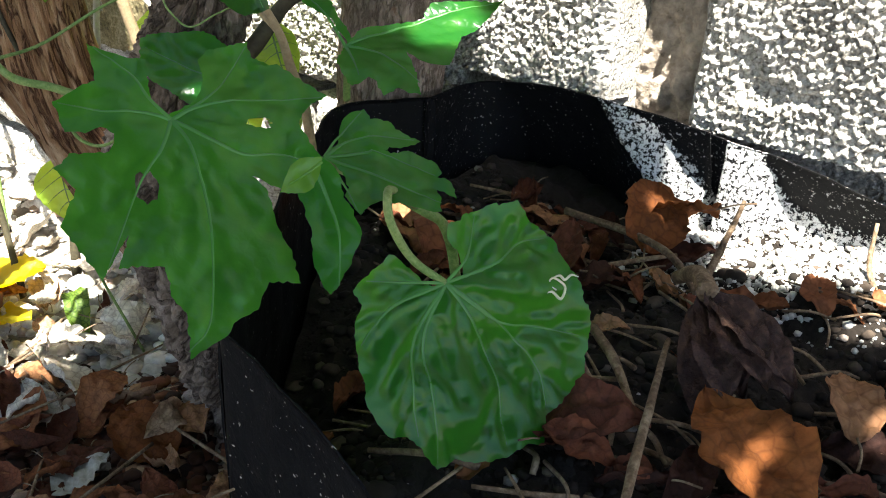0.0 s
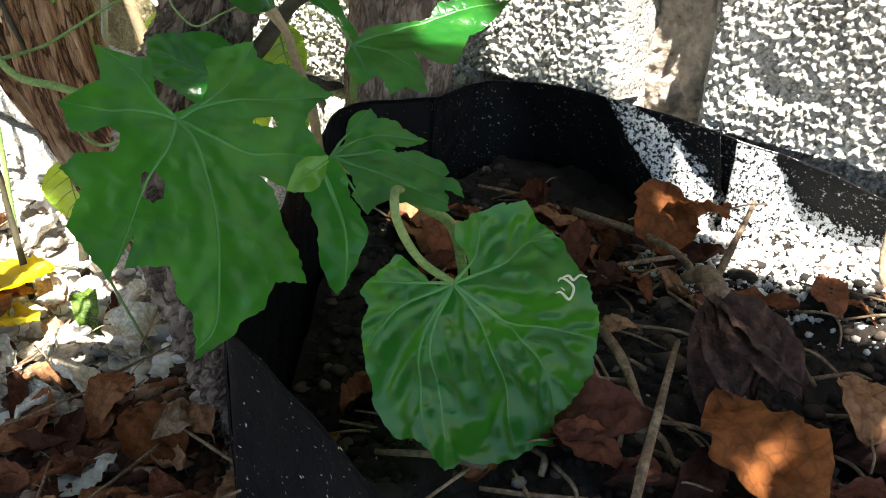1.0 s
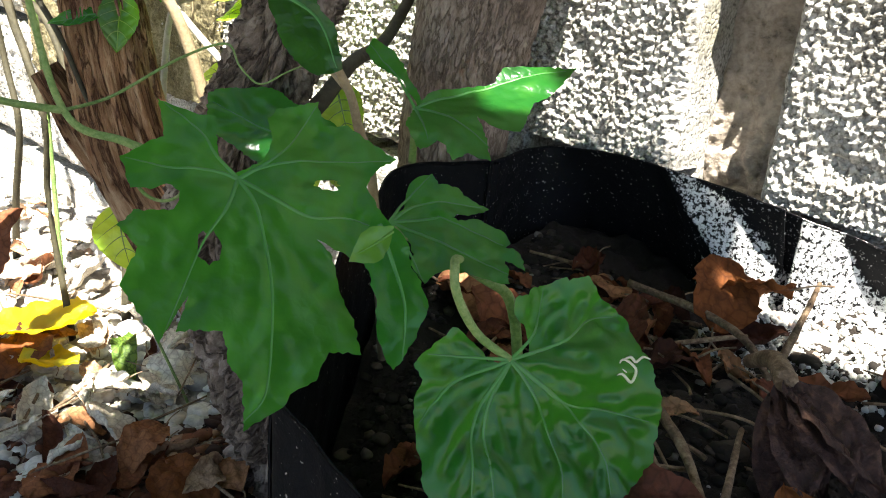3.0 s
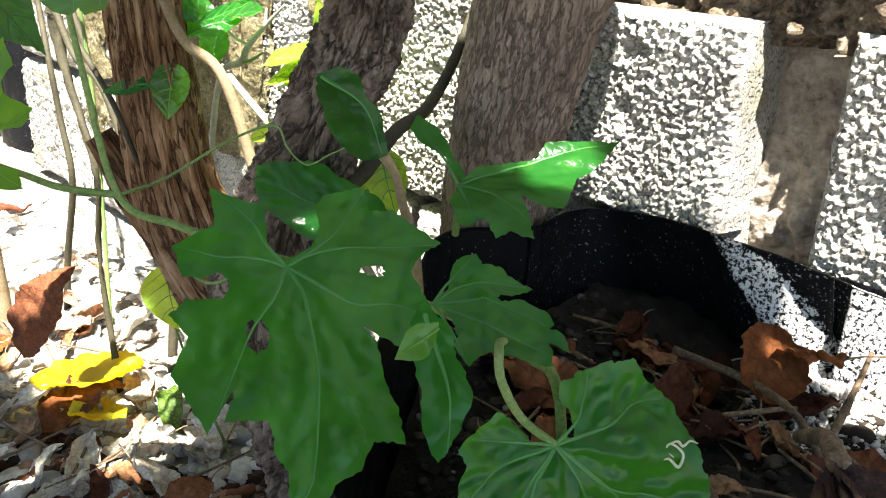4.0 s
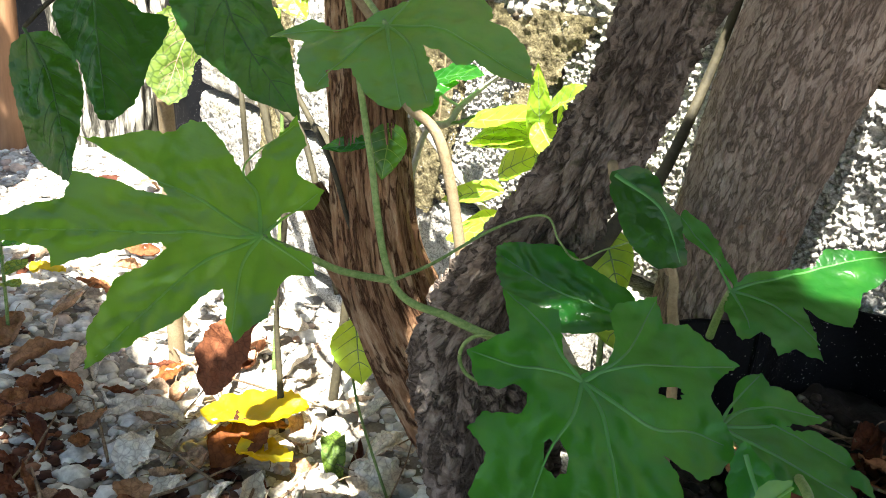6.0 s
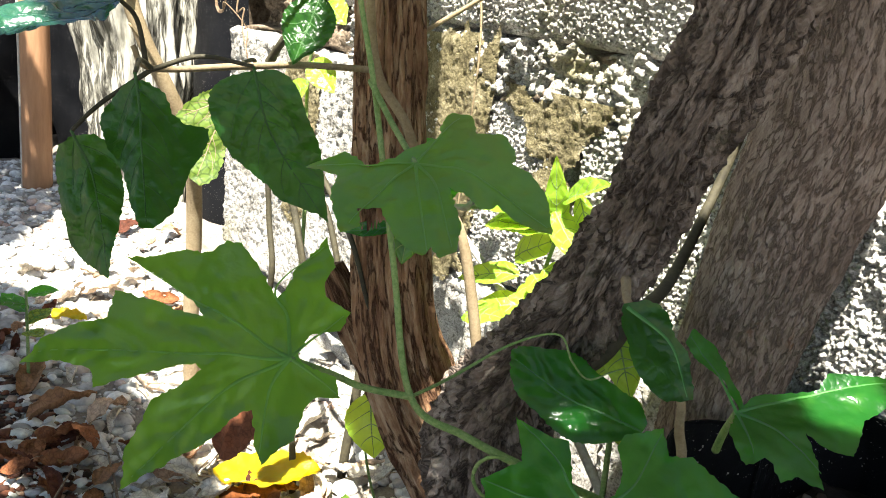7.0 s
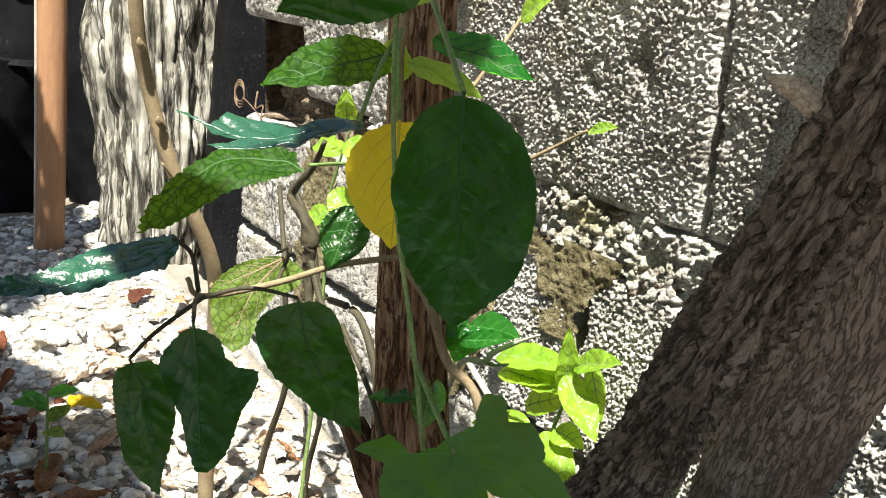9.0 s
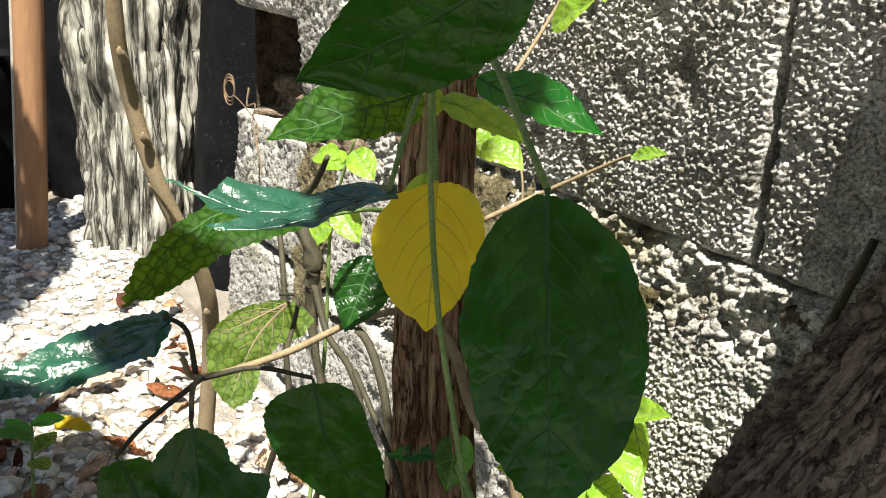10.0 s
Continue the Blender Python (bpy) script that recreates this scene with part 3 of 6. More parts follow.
for x0, x1, z0, z1, seed, taper in ((-1.0, -0.80, 0.25, 0.57, 3, 0.1), (-0.79, -0.60, 0.40, 0.51, 5, 0.9), (-1.34, -1.22, 0.2, 0.5, 9, 0.2)):
    put("mortar_smear", smear(x0, x1, z0, z1, seed, taper), M_SMEAR, wall)

# ---- stones ----
def stone_arrays(rng, size, flat=0.6, sides=1):
    bm = bmesh.new()
    bmesh.ops.create_icosphere(bm, subdivisions=sides, radius=1)
    v = np.array([p.co[:] for p in bm.verts])
    f = np.array([[p.index for p in q.verts] for q in bm.faces])
    bm.free()
    v = v * (1 + 0.35 * (rng.random(len(v))[:, None] - 0.5))
    v = v * np.array([1, 0.6 + 0.4 * rng.random(), flat * (0.6 + 0.6 * rng.random())]) * size
    a = rng.random() * 6.28
    turn = np.array([[math.cos(a), -math.sin(a), 0], [math.sin(a), math.cos(a), 0], [0, 0, 1]])
    return v @ turn.T, f


def scatter(count, seed, region, size, height, sink=0.3, flat=0.6, sides=1):
    """Stones strewn over a region; height gives the ground under many points at once."""
    rng = np.random.default_rng(seed)
    shapes = [stone_arrays(rng, 1.0, flat, sides) for _ in range(14)]
    spots = []
    while len(spots) < count:
        x, y = region(rng)
        if x is not None:
            spots.append((x, y, size[0] + (size[1] - size[0]) * rng.random() ** 3, rng.integers(14), rng.random() * 6.28))
    spots = np.array(spots)
    z = height(spots[:, 0], spots[:, 1])
    out = []
    for (x, y, s, k, a), h in zip(spots, np.broadcast_to(z, len(spots))):
        v, f = shapes[int(k)]
        turn = np.array([[math.cos(a), -math.sin(a), 0], [math.sin(a), math.cos(a), 0], [0, 0, 1]])
        out.append(((v * s) @ turn.T + (x, y, h + s * flat * sink), f))
    return out


def one_height(x, y):
    return float(ground_height(np.array([x]), np.array([y]))[0])


# the planter's outline, used by the soil, the film and the gravel
FRONT_LEFT, BACK_LEFT = (-0.238, 0.238), (-0.40, 0.572)


def in_planter(x, y):
    left = FRONT_LEFT[0] + (y - FRONT_LEFT[1]) / (BACK_LEFT[1] - FRONT_LEFT[1]) * (BACK_LEFT[0] - FRONT_LEFT[0])
    return x > left - 0.01 and y > 0.2


def yard(rng):
    x, y = -0.62 - 2.0 * rng.random() ** 1.1, -0.25 + 0.84 * rng.random()
    return (None, None) if in_planter(x, y) else (x, y)


gravel = put("gravel", joined("gravel", scatter(12000, 11, yard, (0.0025, 0.013), ground_height, 0.25, 0.6)
                              + scatter(3200, 12, yard, (0.007, 0.021), ground_height, 0.2, 0.55, 2)), M_PEBBLE)
tagged(gravel, "loose grey and white pebbles strewn over the yard", "gravel", kind="stuff")


def mould(rng):
    x, y = -0.24 - 0.6 * rng.random() ** 1.2, 0.02 + 0.54 * rng.random()
    return (None, None) if in_planter(x, y) or (y > 0.43 + 0.5 * (x + 0.6) and x < -0.64) else (x, y)


def far_mould(rng):
    return -0.80 - 0.45 * rng.random(), -0.05 + 0.26 * rng.random()


crumbs = put("leaf_mould", joined("leaf_mould", scatter(12000, 14, mould, (0.003, 0.013), ground_height, 0.5, 0.35) + scatter(2600, 15, far_mould, (0.003, 0.012), ground_height, 0.6, 0.35)), M_CRUMB)
tagged(crumbs, "dark red-brown crumbs of rotting leaves under the litter", "leaf mould", kind="stuff")


def lumps(x0, x1, z0, z1, count, size, seed, depth):
    def spot(rng):
        return x0 + (x1 - x0) * rng.random(), z0 + (z1 - z0) * rng.random()

    out = []
    for v, f in scatter(count, seed, spot, size, lambda x, y: 0, 0.0, 0.8, 2):
        out.append((np.stack([v[:, 0], WALL_Y + depth - v[:, 2] * 0.9, v[:, 1]], 1), f))
    return out


def crumble(name, x0, x1, z0, z1, depth, amp, lump, mat, seed, step=0.0018):
    """A rough filling of a joint: lumps and hollows, ragged towards its edges."""
    xs, zs = np.arange(x0, x1, step), np.arange(z0, z1, step)
    X, Z = np.meshgrid(xs, zs, indexing="xy")
    edge = np.minimum(Z - z0, z1 - Z) + 0.01 * fractal(X * 45, Z * 45, 0 * X + seed, 2)
    big = np.maximum(pebble_field(X + 0.003 * fractal(X * 90, Z * 90, 0 * X, 2), Z, lump, seed), 0.55 * pebble_field(X + 0.31, Z, lump * 0.45, seed + 9))
    rough = fractal(X * 38, Z * 38, 0 * X + seed, 6, 0.62)
    Y = WALL_Y + depth - amp * big - 0.5 * amp * rough + 0.03 * np.clip(1 - edge / 0.009, 0, 1)
    return put(name, mesh_from(name, np.stack([X, Y, Z], -1), grid_faces(len(zs), len(xs))), mat, wall)


crumble("mortar_bead", -1.15, -0.44, 0.478, 0.562, 0.010, 0.013, 0.0105, M_BLOCK, 4)
crumble("mortar_bead", -0.44, 0.10, 0.470, 0.575, 0.038, 0.022, 0.020, M_MORTAR, 14)
M_FILL = two_scale("grey_brown_joint_filling", [(0.36, (0.05, 0.04, 0.032)), (0.44, (0.2, 0.165, 0.135)), (0.6, (0.34, 0.29, 0.245))], 26, 150, 0.95, relief=(0.9, 0.003))
crumble("mortar_fill", -0.262, -0.175, 0.26, 0.50, 0.068, 0.007, 0.032, M_FILL, 24, 0.0015)
put("mortar_rubble", joined("mortar_rubble", lumps(-1.1, -0.43, 0.494, 0.547, 160, (0.002, 0.008), 21, 0.004)), M_BLOCK, wall)

# ---- planter of black plastic film, filled with soil ----
def film_sheet(name, rim, bottom, parent, seed, label="", thick=0.0012, wrinkle=0.004, lean=None, film=None):
    """An upright sheet of film along a line of (x, y, top); it has two faces and a rim."""
    line = curve_points(rim, 24)
    rows = np.linspace(0, 1, 110)
    tang = np.gradient(line[:, :2], axis=0)
    tang /= np.linalg.norm(tang, axis=1)[:, None]
    nor = np.stack([tang[:, 1], -tang[:, 0]], 1)
    s = np.r_[0, np.cumsum(np.linalg.norm(np.diff(line, axis=0), axis=1))]
    S, R = np.meshgrid(s, rows, indexing="xy")
    fold = wrinkle * (fractal(S * 14, R * 1.2, 0 * S + seed, 3) + 0.25 * fractal(S * 70, R * 12, 0 * S + seed, 2))
    top = line[:, 2] + 0.0006 * fractal(s * 40, 0 * s, 0 * s + seed, 2)
    Z = bottom + (top - bottom)[None, :] * R
    if lean is not None:
        slope = lean(np.broadcast_to(line[None, :, 0], Z.shape), Z) * np.abs(nor[None, :, 1]) * (Z > 0.245)
        step = (top - bottom)[None, :] / (len(rows) - 1)
        fold = fold - np.cumsum((slope * step)[::-1], axis=0)[::-1]
    sheets = []
    for off in (0.0, thick):
        d = fold + off
        X = line[None, :, 0] + nor[None, :, 0] * d
        Y = line[None, :, 1] + nor[None, :, 1] * d
        sheets.append(np.stack([X, Y, Z], -1).reshape(-1, 3))
    f = grid_faces(len(rows), len(s))
    n, c, r = len(sheets[0]), len(s), len(rows)
    loop = np.r_[np.arange(c), np.arange(1, r) * c + c - 1, (r - 1) * c + np.arange(c - 2, -1, -1), np.arange(r - 2, 0, -1) * c]
    l2 = np.roll(loop, -1)
    edge = np.stack([loop, l2, l2 + n, loop + n], 1)
    me = mesh_from(name, np.vstack(sheets), np.vstack([f, f[:, ::-1] + n, edge]))
    # marks the sunlit parts of the sheet, where the pale dust is painted
    sunlit_part = np.zeros(len(me.vertices), np.float32)
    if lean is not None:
        sunlit_part[:] = np.tile(np.clip(1 - slope / 0.3, 0, 1).ravel(), 2)
    me.attributes.new("sunlit_part", "FLOAT", "POINT").data.foreach_set("value", sunlit_part)
    return put(name, me, film or M_FILM, parent, label)


def film_lean(x, z):
    """How far the film leans forward: its upper folds hang over, the parts between lean back to the wall."""
    edge = -0.183 + (0.274 - z) * 0.91
    over = np.clip((edge - x) / 0.006, 0, 1)
    brink = np.interp(x, [-0.235, -0.221, -0.197, -0.171, -0.158, -0.150, -0.146, -0.124, -0.120, -0.10, -0.06, -0.02, 0.05], [0.35, 0.340, 0.330, 0.306, 0.285, 0.28, 0.36, 0.36, 0.328, 0.297, 0.292, 0.30, 0.30])
    over = np.maximum(over, np.clip((z - brink + 0.003 * smooth_noise(x * 150, z * 150, 0 * x)) / 0.004, 0, 1) * (x > -0.222))
    return 0.46 * over * np.clip((x + 0.335) / 0.02, 0, 1)


planter = tagged(new("planter"), "raised bed wrapped in dusty black plastic film, against a wall", "planter")
film_sheet("back_sheet", [(-0.338, 0.50, 0.338), (-0.345, 0.560, 0.337), (-0.325, 0.583, 0.339), (-0.263, 0.586, 0.344), (-0.157, 0.583, 0.340)], 0.15, planter, 3, wrinkle=0.0012, lean=film_lean, film=M_FILM_SUN_DUST)
film_sheet("side_sheet", [(-0.238, 0.236, 0.306), (-0.29, 0.31, 0.322), (-0.336, 0.388, 0.338), (-0.362, 0.44, 0.341), (-0.349, 0.48, 0.339), (-0.338, 0.51, 0.337)], -0.01, planter, 5, wrinkle=0.003)
film_sheet("right_sheet", [(-0.165, 0.592, 0.336), (-0.10, 0.589, 0.332), (-0.045, 0.585, 0.323), (0.08, 0.575, 0.30), (0.24, 0.56, 0.29)], 0.15, planter, 8, wrinkle=0.0012, lean=film_lean, film=M_FILM_SUN_DUST)
film_sheet("front_sheet", [(0.26, 0.16, 0.25), (0.10, 0.185, 0.245), (0.0, 0.20, 0.245), (-0.07, 0.212, 0.25), (-0.14, 0.224, 0.281), (-0.20, 0.230, 0.303), (-0.232, 0.232, 0.309), (-0.242, 0.243, 0.306)], -0.01, planter, 9, wrinkle=0.0025)
film_sheet("end_sheet", [(0.24, 0.57, 0.29), (0.26, 0.40, 0.27), (0.25, 0.16, 0.25)], -0.01, planter, 10)


def soil_height(x, y):
    base = 0.258 + 0.012 * fractal(x * 9, y * 9, 0 * x + 4, 3) + 0.006 * fractal(x * 50, y * 50, 0 * x + 2, 3)
    back = 0.022 * np.clip((y - 0.50) / 0.08, 0, 1) * np.clip((x + 0.18) / 0.06, 0, 1)
    dip = -0.05 * np.clip((-0.16 - x) / 0.06, 0, 1) * np.clip((0.40 - y) / 0.1, 0, 1)
    return base + back + dip


def soil_left(y):
    return np.interp(y, [0.2, 0.238, 0.31, 0.388, 0.44, 0.51, 0.6], [-0.22, -0.236, -0.286, -0.332, -0.356, -0.334, -0.34])


us, ys = np.linspace(0, 1, 240), np.linspace(0.222, 0.622, 180)
U, SY = np.meshgrid(us, ys, indexing="xy")
SX = soil_left(SY) + 0.004 + U * (0.25 - soil_left(SY))
soil = put("soil", mesh_from("soil", np.stack([SX, SY, soil_height(SX, SY)], -1), grid_faces(len(ys), len(us))), M_SOIL)
tagged(soil, "dark crumbly potting soil filling the planter", "soil", kind="stuff")


def one_soil(x, y):
    return float(soil_height(np.array([x]), np.array([y]))[0])


def bed(rng):
    y = 0.24 + 0.33 * rng.random()
    x = float(soil_left(y)) + 0.01 + rng.random() * 0.42
    return (x, y) if x < 0.2 else (None, None)


# where sun falls on the soil; pale grit strewn here carries its brightness
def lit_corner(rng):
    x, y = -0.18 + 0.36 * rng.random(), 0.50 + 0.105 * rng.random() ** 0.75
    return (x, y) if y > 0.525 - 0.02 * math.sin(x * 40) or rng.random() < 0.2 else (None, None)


clods = scatter(5200, 31, bed, (0.001, 0.0055), soil_height, 0.2, 0.6) + scatter(420, 32, bed, (0.004, 0.011), soil_height, 0.1, 0.5, 2)
clods_ob = put("soil_clods", joined("soil_clods", clods), M_CLOD)
tagged(clods_ob, "dark clods and grit on the potting soil", "soil clods", kind="stuff")
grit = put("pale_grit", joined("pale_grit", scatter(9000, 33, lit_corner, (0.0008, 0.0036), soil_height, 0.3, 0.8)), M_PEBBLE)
tagged(grit, "grit at the foot of the film, paled for the sunlit corner", "grit", kind="stuff")


# ---- trees ----
def bark_relief(kind, seed):
    """Plates between sharp grooves, as an addition to a trunk's radius."""
    def relief(ang, length, r):
        cx, cy = np.cos(ang), np.sin(ang)
        if kind == "fibrous":
            n = fractal(cx * 2.5, cy * 2.5, length * 7 + seed, 3)
            strips = np.abs(fractal(cx * 6, cy * 6, length * 6 + seed, 3)) ** 0.7
            return r * (0.10 * n + 0.16 * (strips - 0.5)) + 0.0022 * fractal(cx * 18, cy * 18, length * 16, 3)
        if kind == "cracked":
            n = fractal(cx * 2, cy * 2, length * 12 + seed, 3)
            plate = np.minimum(np.abs(fractal(cx * 4.5, cy * 4.5, length * 60 + seed, 3)), 0.6) ** 0.6
            furrow = np.minimum(np.abs(fractal(cx * 3.2 + 9, cy * 3.2, length * 14 + seed, 2)), 0.35) / 0.35
            return r * (0.10 * n + 0.2 * (plate - 0.5) + 0.2 * (furrow - 0.8)) + 0.0022 * fractal(cx * 16, cy * 16, length * 260, 3)
        n = fractal(cx * 2, cy * 2, length * 7 + seed, 3)
        plate = np.abs(fractal(cx * 9, cy * 9, length * 55 + seed, 3)) ** 0.7
        return r * (0.05 * n + 0.05 * (plate - 0.5)) + 0.0012 * fractal(cx * 22, cy * 22, length * 190, 3)
    return relief


tree_a = tagged(new("tree"), "slim tree with red-brown fibrous bark beside the wall", "tree")
tube("trunk", [(-0.51, 0.525, -0.05), (-0.525, 0.50, 0.05), (-0.553, 0.457, 0.13), (-0.588, 0.412, 0.22), (-0.612, 0.372, 0.32), (-0.655, 0.372, 0.50), (-0.692, 0.375, 0.70), (-0.74, 0.38, 1.0), (-0.80, 0.38, 1.5), (-0.9, 0.3, 2.2)],
     [0.06, 0.052, 0.045, 0.040, 0.034, 0.029, 0.0275, 0.027, 0.024, 0.012], M_BARK_A, tree_a, "", 150, 50, bark_relief("fibrous", 3))
tube("stub", [(-0.60, 0.40, 0.21), (-0.632, 0.36, 0.29), (-0.660, 0.33, 0.36)], [0.022, 0.017, 0.010], M_BARK_A, tree_a, "broken stub", 60, 30, bark_relief("fibrous", 8))

tree_b = tagged(new("tree"), "leaning tree with dark cracked mossy bark", "tree")
tube("trunk", [(-0.50, 0.49, -0.05), (-0.503, 0.435, 0.12), (-0.495, 0.387, 0.27), (-0.443, 0.367, 0.358), (-0.394, 0.362, 0.43), (-0.374, 0.369, 0.478), (-0.350, 0.374, 0.548), (-0.327, 0.373, 0.602), (-0.288, 0.368, 0.70), (-0.20, 0.33, 0.95), (-0.12, 0.17, 1.3), (-0.02, -0.1, 1.9)],
     [0.068, 0.058, 0.047, 0.0295, 0.0255, 0.0245, 0.0245, 0.025, 0.026, 0.027, 0.024, 0.012], M_BARK_B, tree_b, "", 170, 55, bark_relief("cracked", 5))
tube("branch", [(-0.425, 0.368, 0.365), (-0.405, 0.392, 0.375), (-0.409, 0.43, 0.402), (-0.428, 0.48, 0.412), (-0.450, 0.535, 0.455), (-0.45, 0.56, 0.52), (-0.43, 0.56, 0.62)], [0.007, 0.006, 0.005, 0.0045, 0.004, 0.0035, 0.003], M_STEM_DARK, tree_b, "thin bare side branch", 12, 8)

tree_c = tagged(new("tree"), "upright tree with fine grey-brown bark behind a planter", "tree")
tube("trunk", [(-0.39, 0.525, -0.04), (-0.394, 0.525, 0.15), (-0.390, 0.518, 0.33), (-0.374, 0.526, 0.47), (-0.35, 0.525, 0.58), (-0.347, 0.512, 0.75), (-0.345, 0.50, 1.0), (-0.28, 0.5, 1.5), (-0.18, 0.48, 2.1)],
     [0.046, 0.041, 0.040, 0.045, 0.047, 0.046, 0.042, 0.03, 0.012], M_BARK_C, tree_c, "", 150, 50, bark_relief("fine", 2))

# unseen crowns added above, cut so that their shade falls on the plants
def shaded(xc, yc):
    """Whether the added crowns close over the point where a ray of the sun crosses the level of 1.31 m."""
    edge = np.interp(xc, [-2.5, -1.36, -1.26, -1.16, -1.02, -0.84, -0.72, -0.6, -0.42, -0.35, -0.30, -0.26, -0.235, -0.17, -0.155, 0.0, 0.06, 0.10, 0.13, 0.16, 0.2, 0.23, 0.33, 0.36, 2.0],
                     [-0.35, -0.29, -0.26, -0.205, -0.15, -0.12, -0.145, -0.14, -0.125, -0.085, -0.09, -0.06, -0.01, 0.0, 0.262, 0.262, 0.262, 0.25, 0.242, 0.235, 0.22, 0.185, 0.185, 0.247, 0.247])
    closed = yc < edge - 0.012
    along = np.clip(((xc + 0.26) * -0.24 + yc * 0.165) / (0.24 ** 2 + 0.165 ** 2), 0, 1)
    closed |= np.hypot(xc + 0.26 + 0.24 * along, yc - 0.165 * along) < 0.036
    closed |= (xc < -1.45) & (yc < np.interp(xc, [-2.4, -1.75, -1.45], [0.12, 0.0, -0.2]))
    for gx_, gy_, gr in ((0.328, 0.158, 0.026), (0.318, -0.018, 0.017), (0.168, 0.183, 0.016), (0.048, 0.086, 0.034), (-0.034, -0.017, 0.018), (-0.125, 0.108, 0.014), (-0.306, -0.19, 0.026), (-0.272, -0.1, 0.042), (0.27, 0.05, 0.011), (0.36, 0.06, 0.014)):
        closed &= np.hypot(xc - gx_, yc - gy_) > gr
    holes_ = smooth_noise(xc * 9 + 40, yc * 9 + 40, 0 * xc + 3) + 0.5 * smooth_noise(xc * 21 + 40, yc * 21 + 40, 0 * xc + 8)
    return closed & ((xc > -0.33) | (holes_ < 0.88))


# leaves out of view, kept only where they block the sun as wanted
def shade_crown(parent, seed, count, x_range):
    rng = np.random.default_rng(seed)
    shape = np.array([(0, -1, 0), (0.42, -0.3, -0.05), (0.36, 0.35, -0.08), (0, 1, -0.2), (-0.36, 0.35, -0.08), (-0.42, -0.3, -0.05)])
    quads = np.array([(0, 1, 2, 3), (0, 3, 4, 5)])
    n = count * 4
    x, y = rng.uniform(*x_range, n), rng.uniform(-1.5, 0.5, n)
    reach = ((x + 0.5) / 1.9) ** 2 + ((y + 0.3) / 1.15) ** 2 + 0.25 * fractal(x * 2, y * 2, 0 * x + 5, 3)
    p = np.stack([x, y, 1.22 + (0.18 + 0.75 * np.clip(1 - reach, 0, 1)) * rng.random(n) ** 1.4], 1)[reach < 1]
    k = (p[:, 2] - 1.31) / SUN_DIR.z
    p = p[shaded(p[:, 0] - SUN_DIR.x * k, p[:, 1] - SUN_DIR.y * k)][:count]
    verts, faces = [], []
    for i, q in enumerate(p):
        m = np.array(Euler((rng.normal(0, 0.45), rng.normal(0, 0.45), rng.random() * 6.28)).to_matrix())
        verts.append(shape * (0.013 + 0.011 * rng.random()) @ m.T + q)
        faces.append(quads + 6 * i)
    return put("shade_crown", mesh_from("shade_crown", np.vstack(verts), np.vstack(faces)), M_SHADE_CROWN, parent)


shade_crown(tree_a, 41, 26000, (-2.4, -0.7))
shade_crown(tree_b, 42, 30000, (-0.8, 0.2))
shade_crown(tree_c, 43, 38000, (0.1, 1.2))


# ---- leaves ----
def leaf_basis(base, along, normal):
    y = Vector(along).normalized()
    n = Vector(normal)
    n = (n - y * n.dot(y)).normalized()
    x = y.cross(n)
    m = Matrix((x, y, n)).transposed().to_4x4()
    m.translation = base
    return m


def ridge(points, widths, lift):
    """A vein: a low three-sided ridge along points."""
    p = np.array(points, float)
    t = np.gradient(p, axis=0)
    side = np.stack([-t[:, 1], t[:, 0], 0 * t[:, 0]], 1)
    side /= np.linalg.norm(side, axis=1)[:, None] + 1e-9
    w = np.array(widths)[:, None]
    up = np.array([0, 0, 1.0])
    v = np.concatenate([p - side * w + up * 0.0001, p + up * (lift * w / w.max() + 0.0001), p + side * w + up * 0.0001])
    n = len(p)
    i = np.arange(n - 1)
    f = np.vstack([np.stack([i, i + 1, n + i + 1, n + i], 1), np.stack([n + i, n + i + 1, 2 * n + i + 1, 2 * n + i], 1)])
    return v, f


def polar(a, l):
    return np.array((l * math.sin(radians(a)), l * math.cos(radians(a))))


def inside(poly, q):
    """Which of the points q lie inside the closed line poly."""
    hit = np.zeros(len(q), bool)
    for (x0, y0), (x1, y1) in zip(poly, np.roll(poly, -1, axis=0)):
        if y0 != y1:
            hit ^= ((y0 > q[:, 1]) != (y1 > q[:, 1])) & (q[:, 0] < (x1 - x0) * (q[:, 1] - y0) / (y1 - y0) + x0)
    return hit


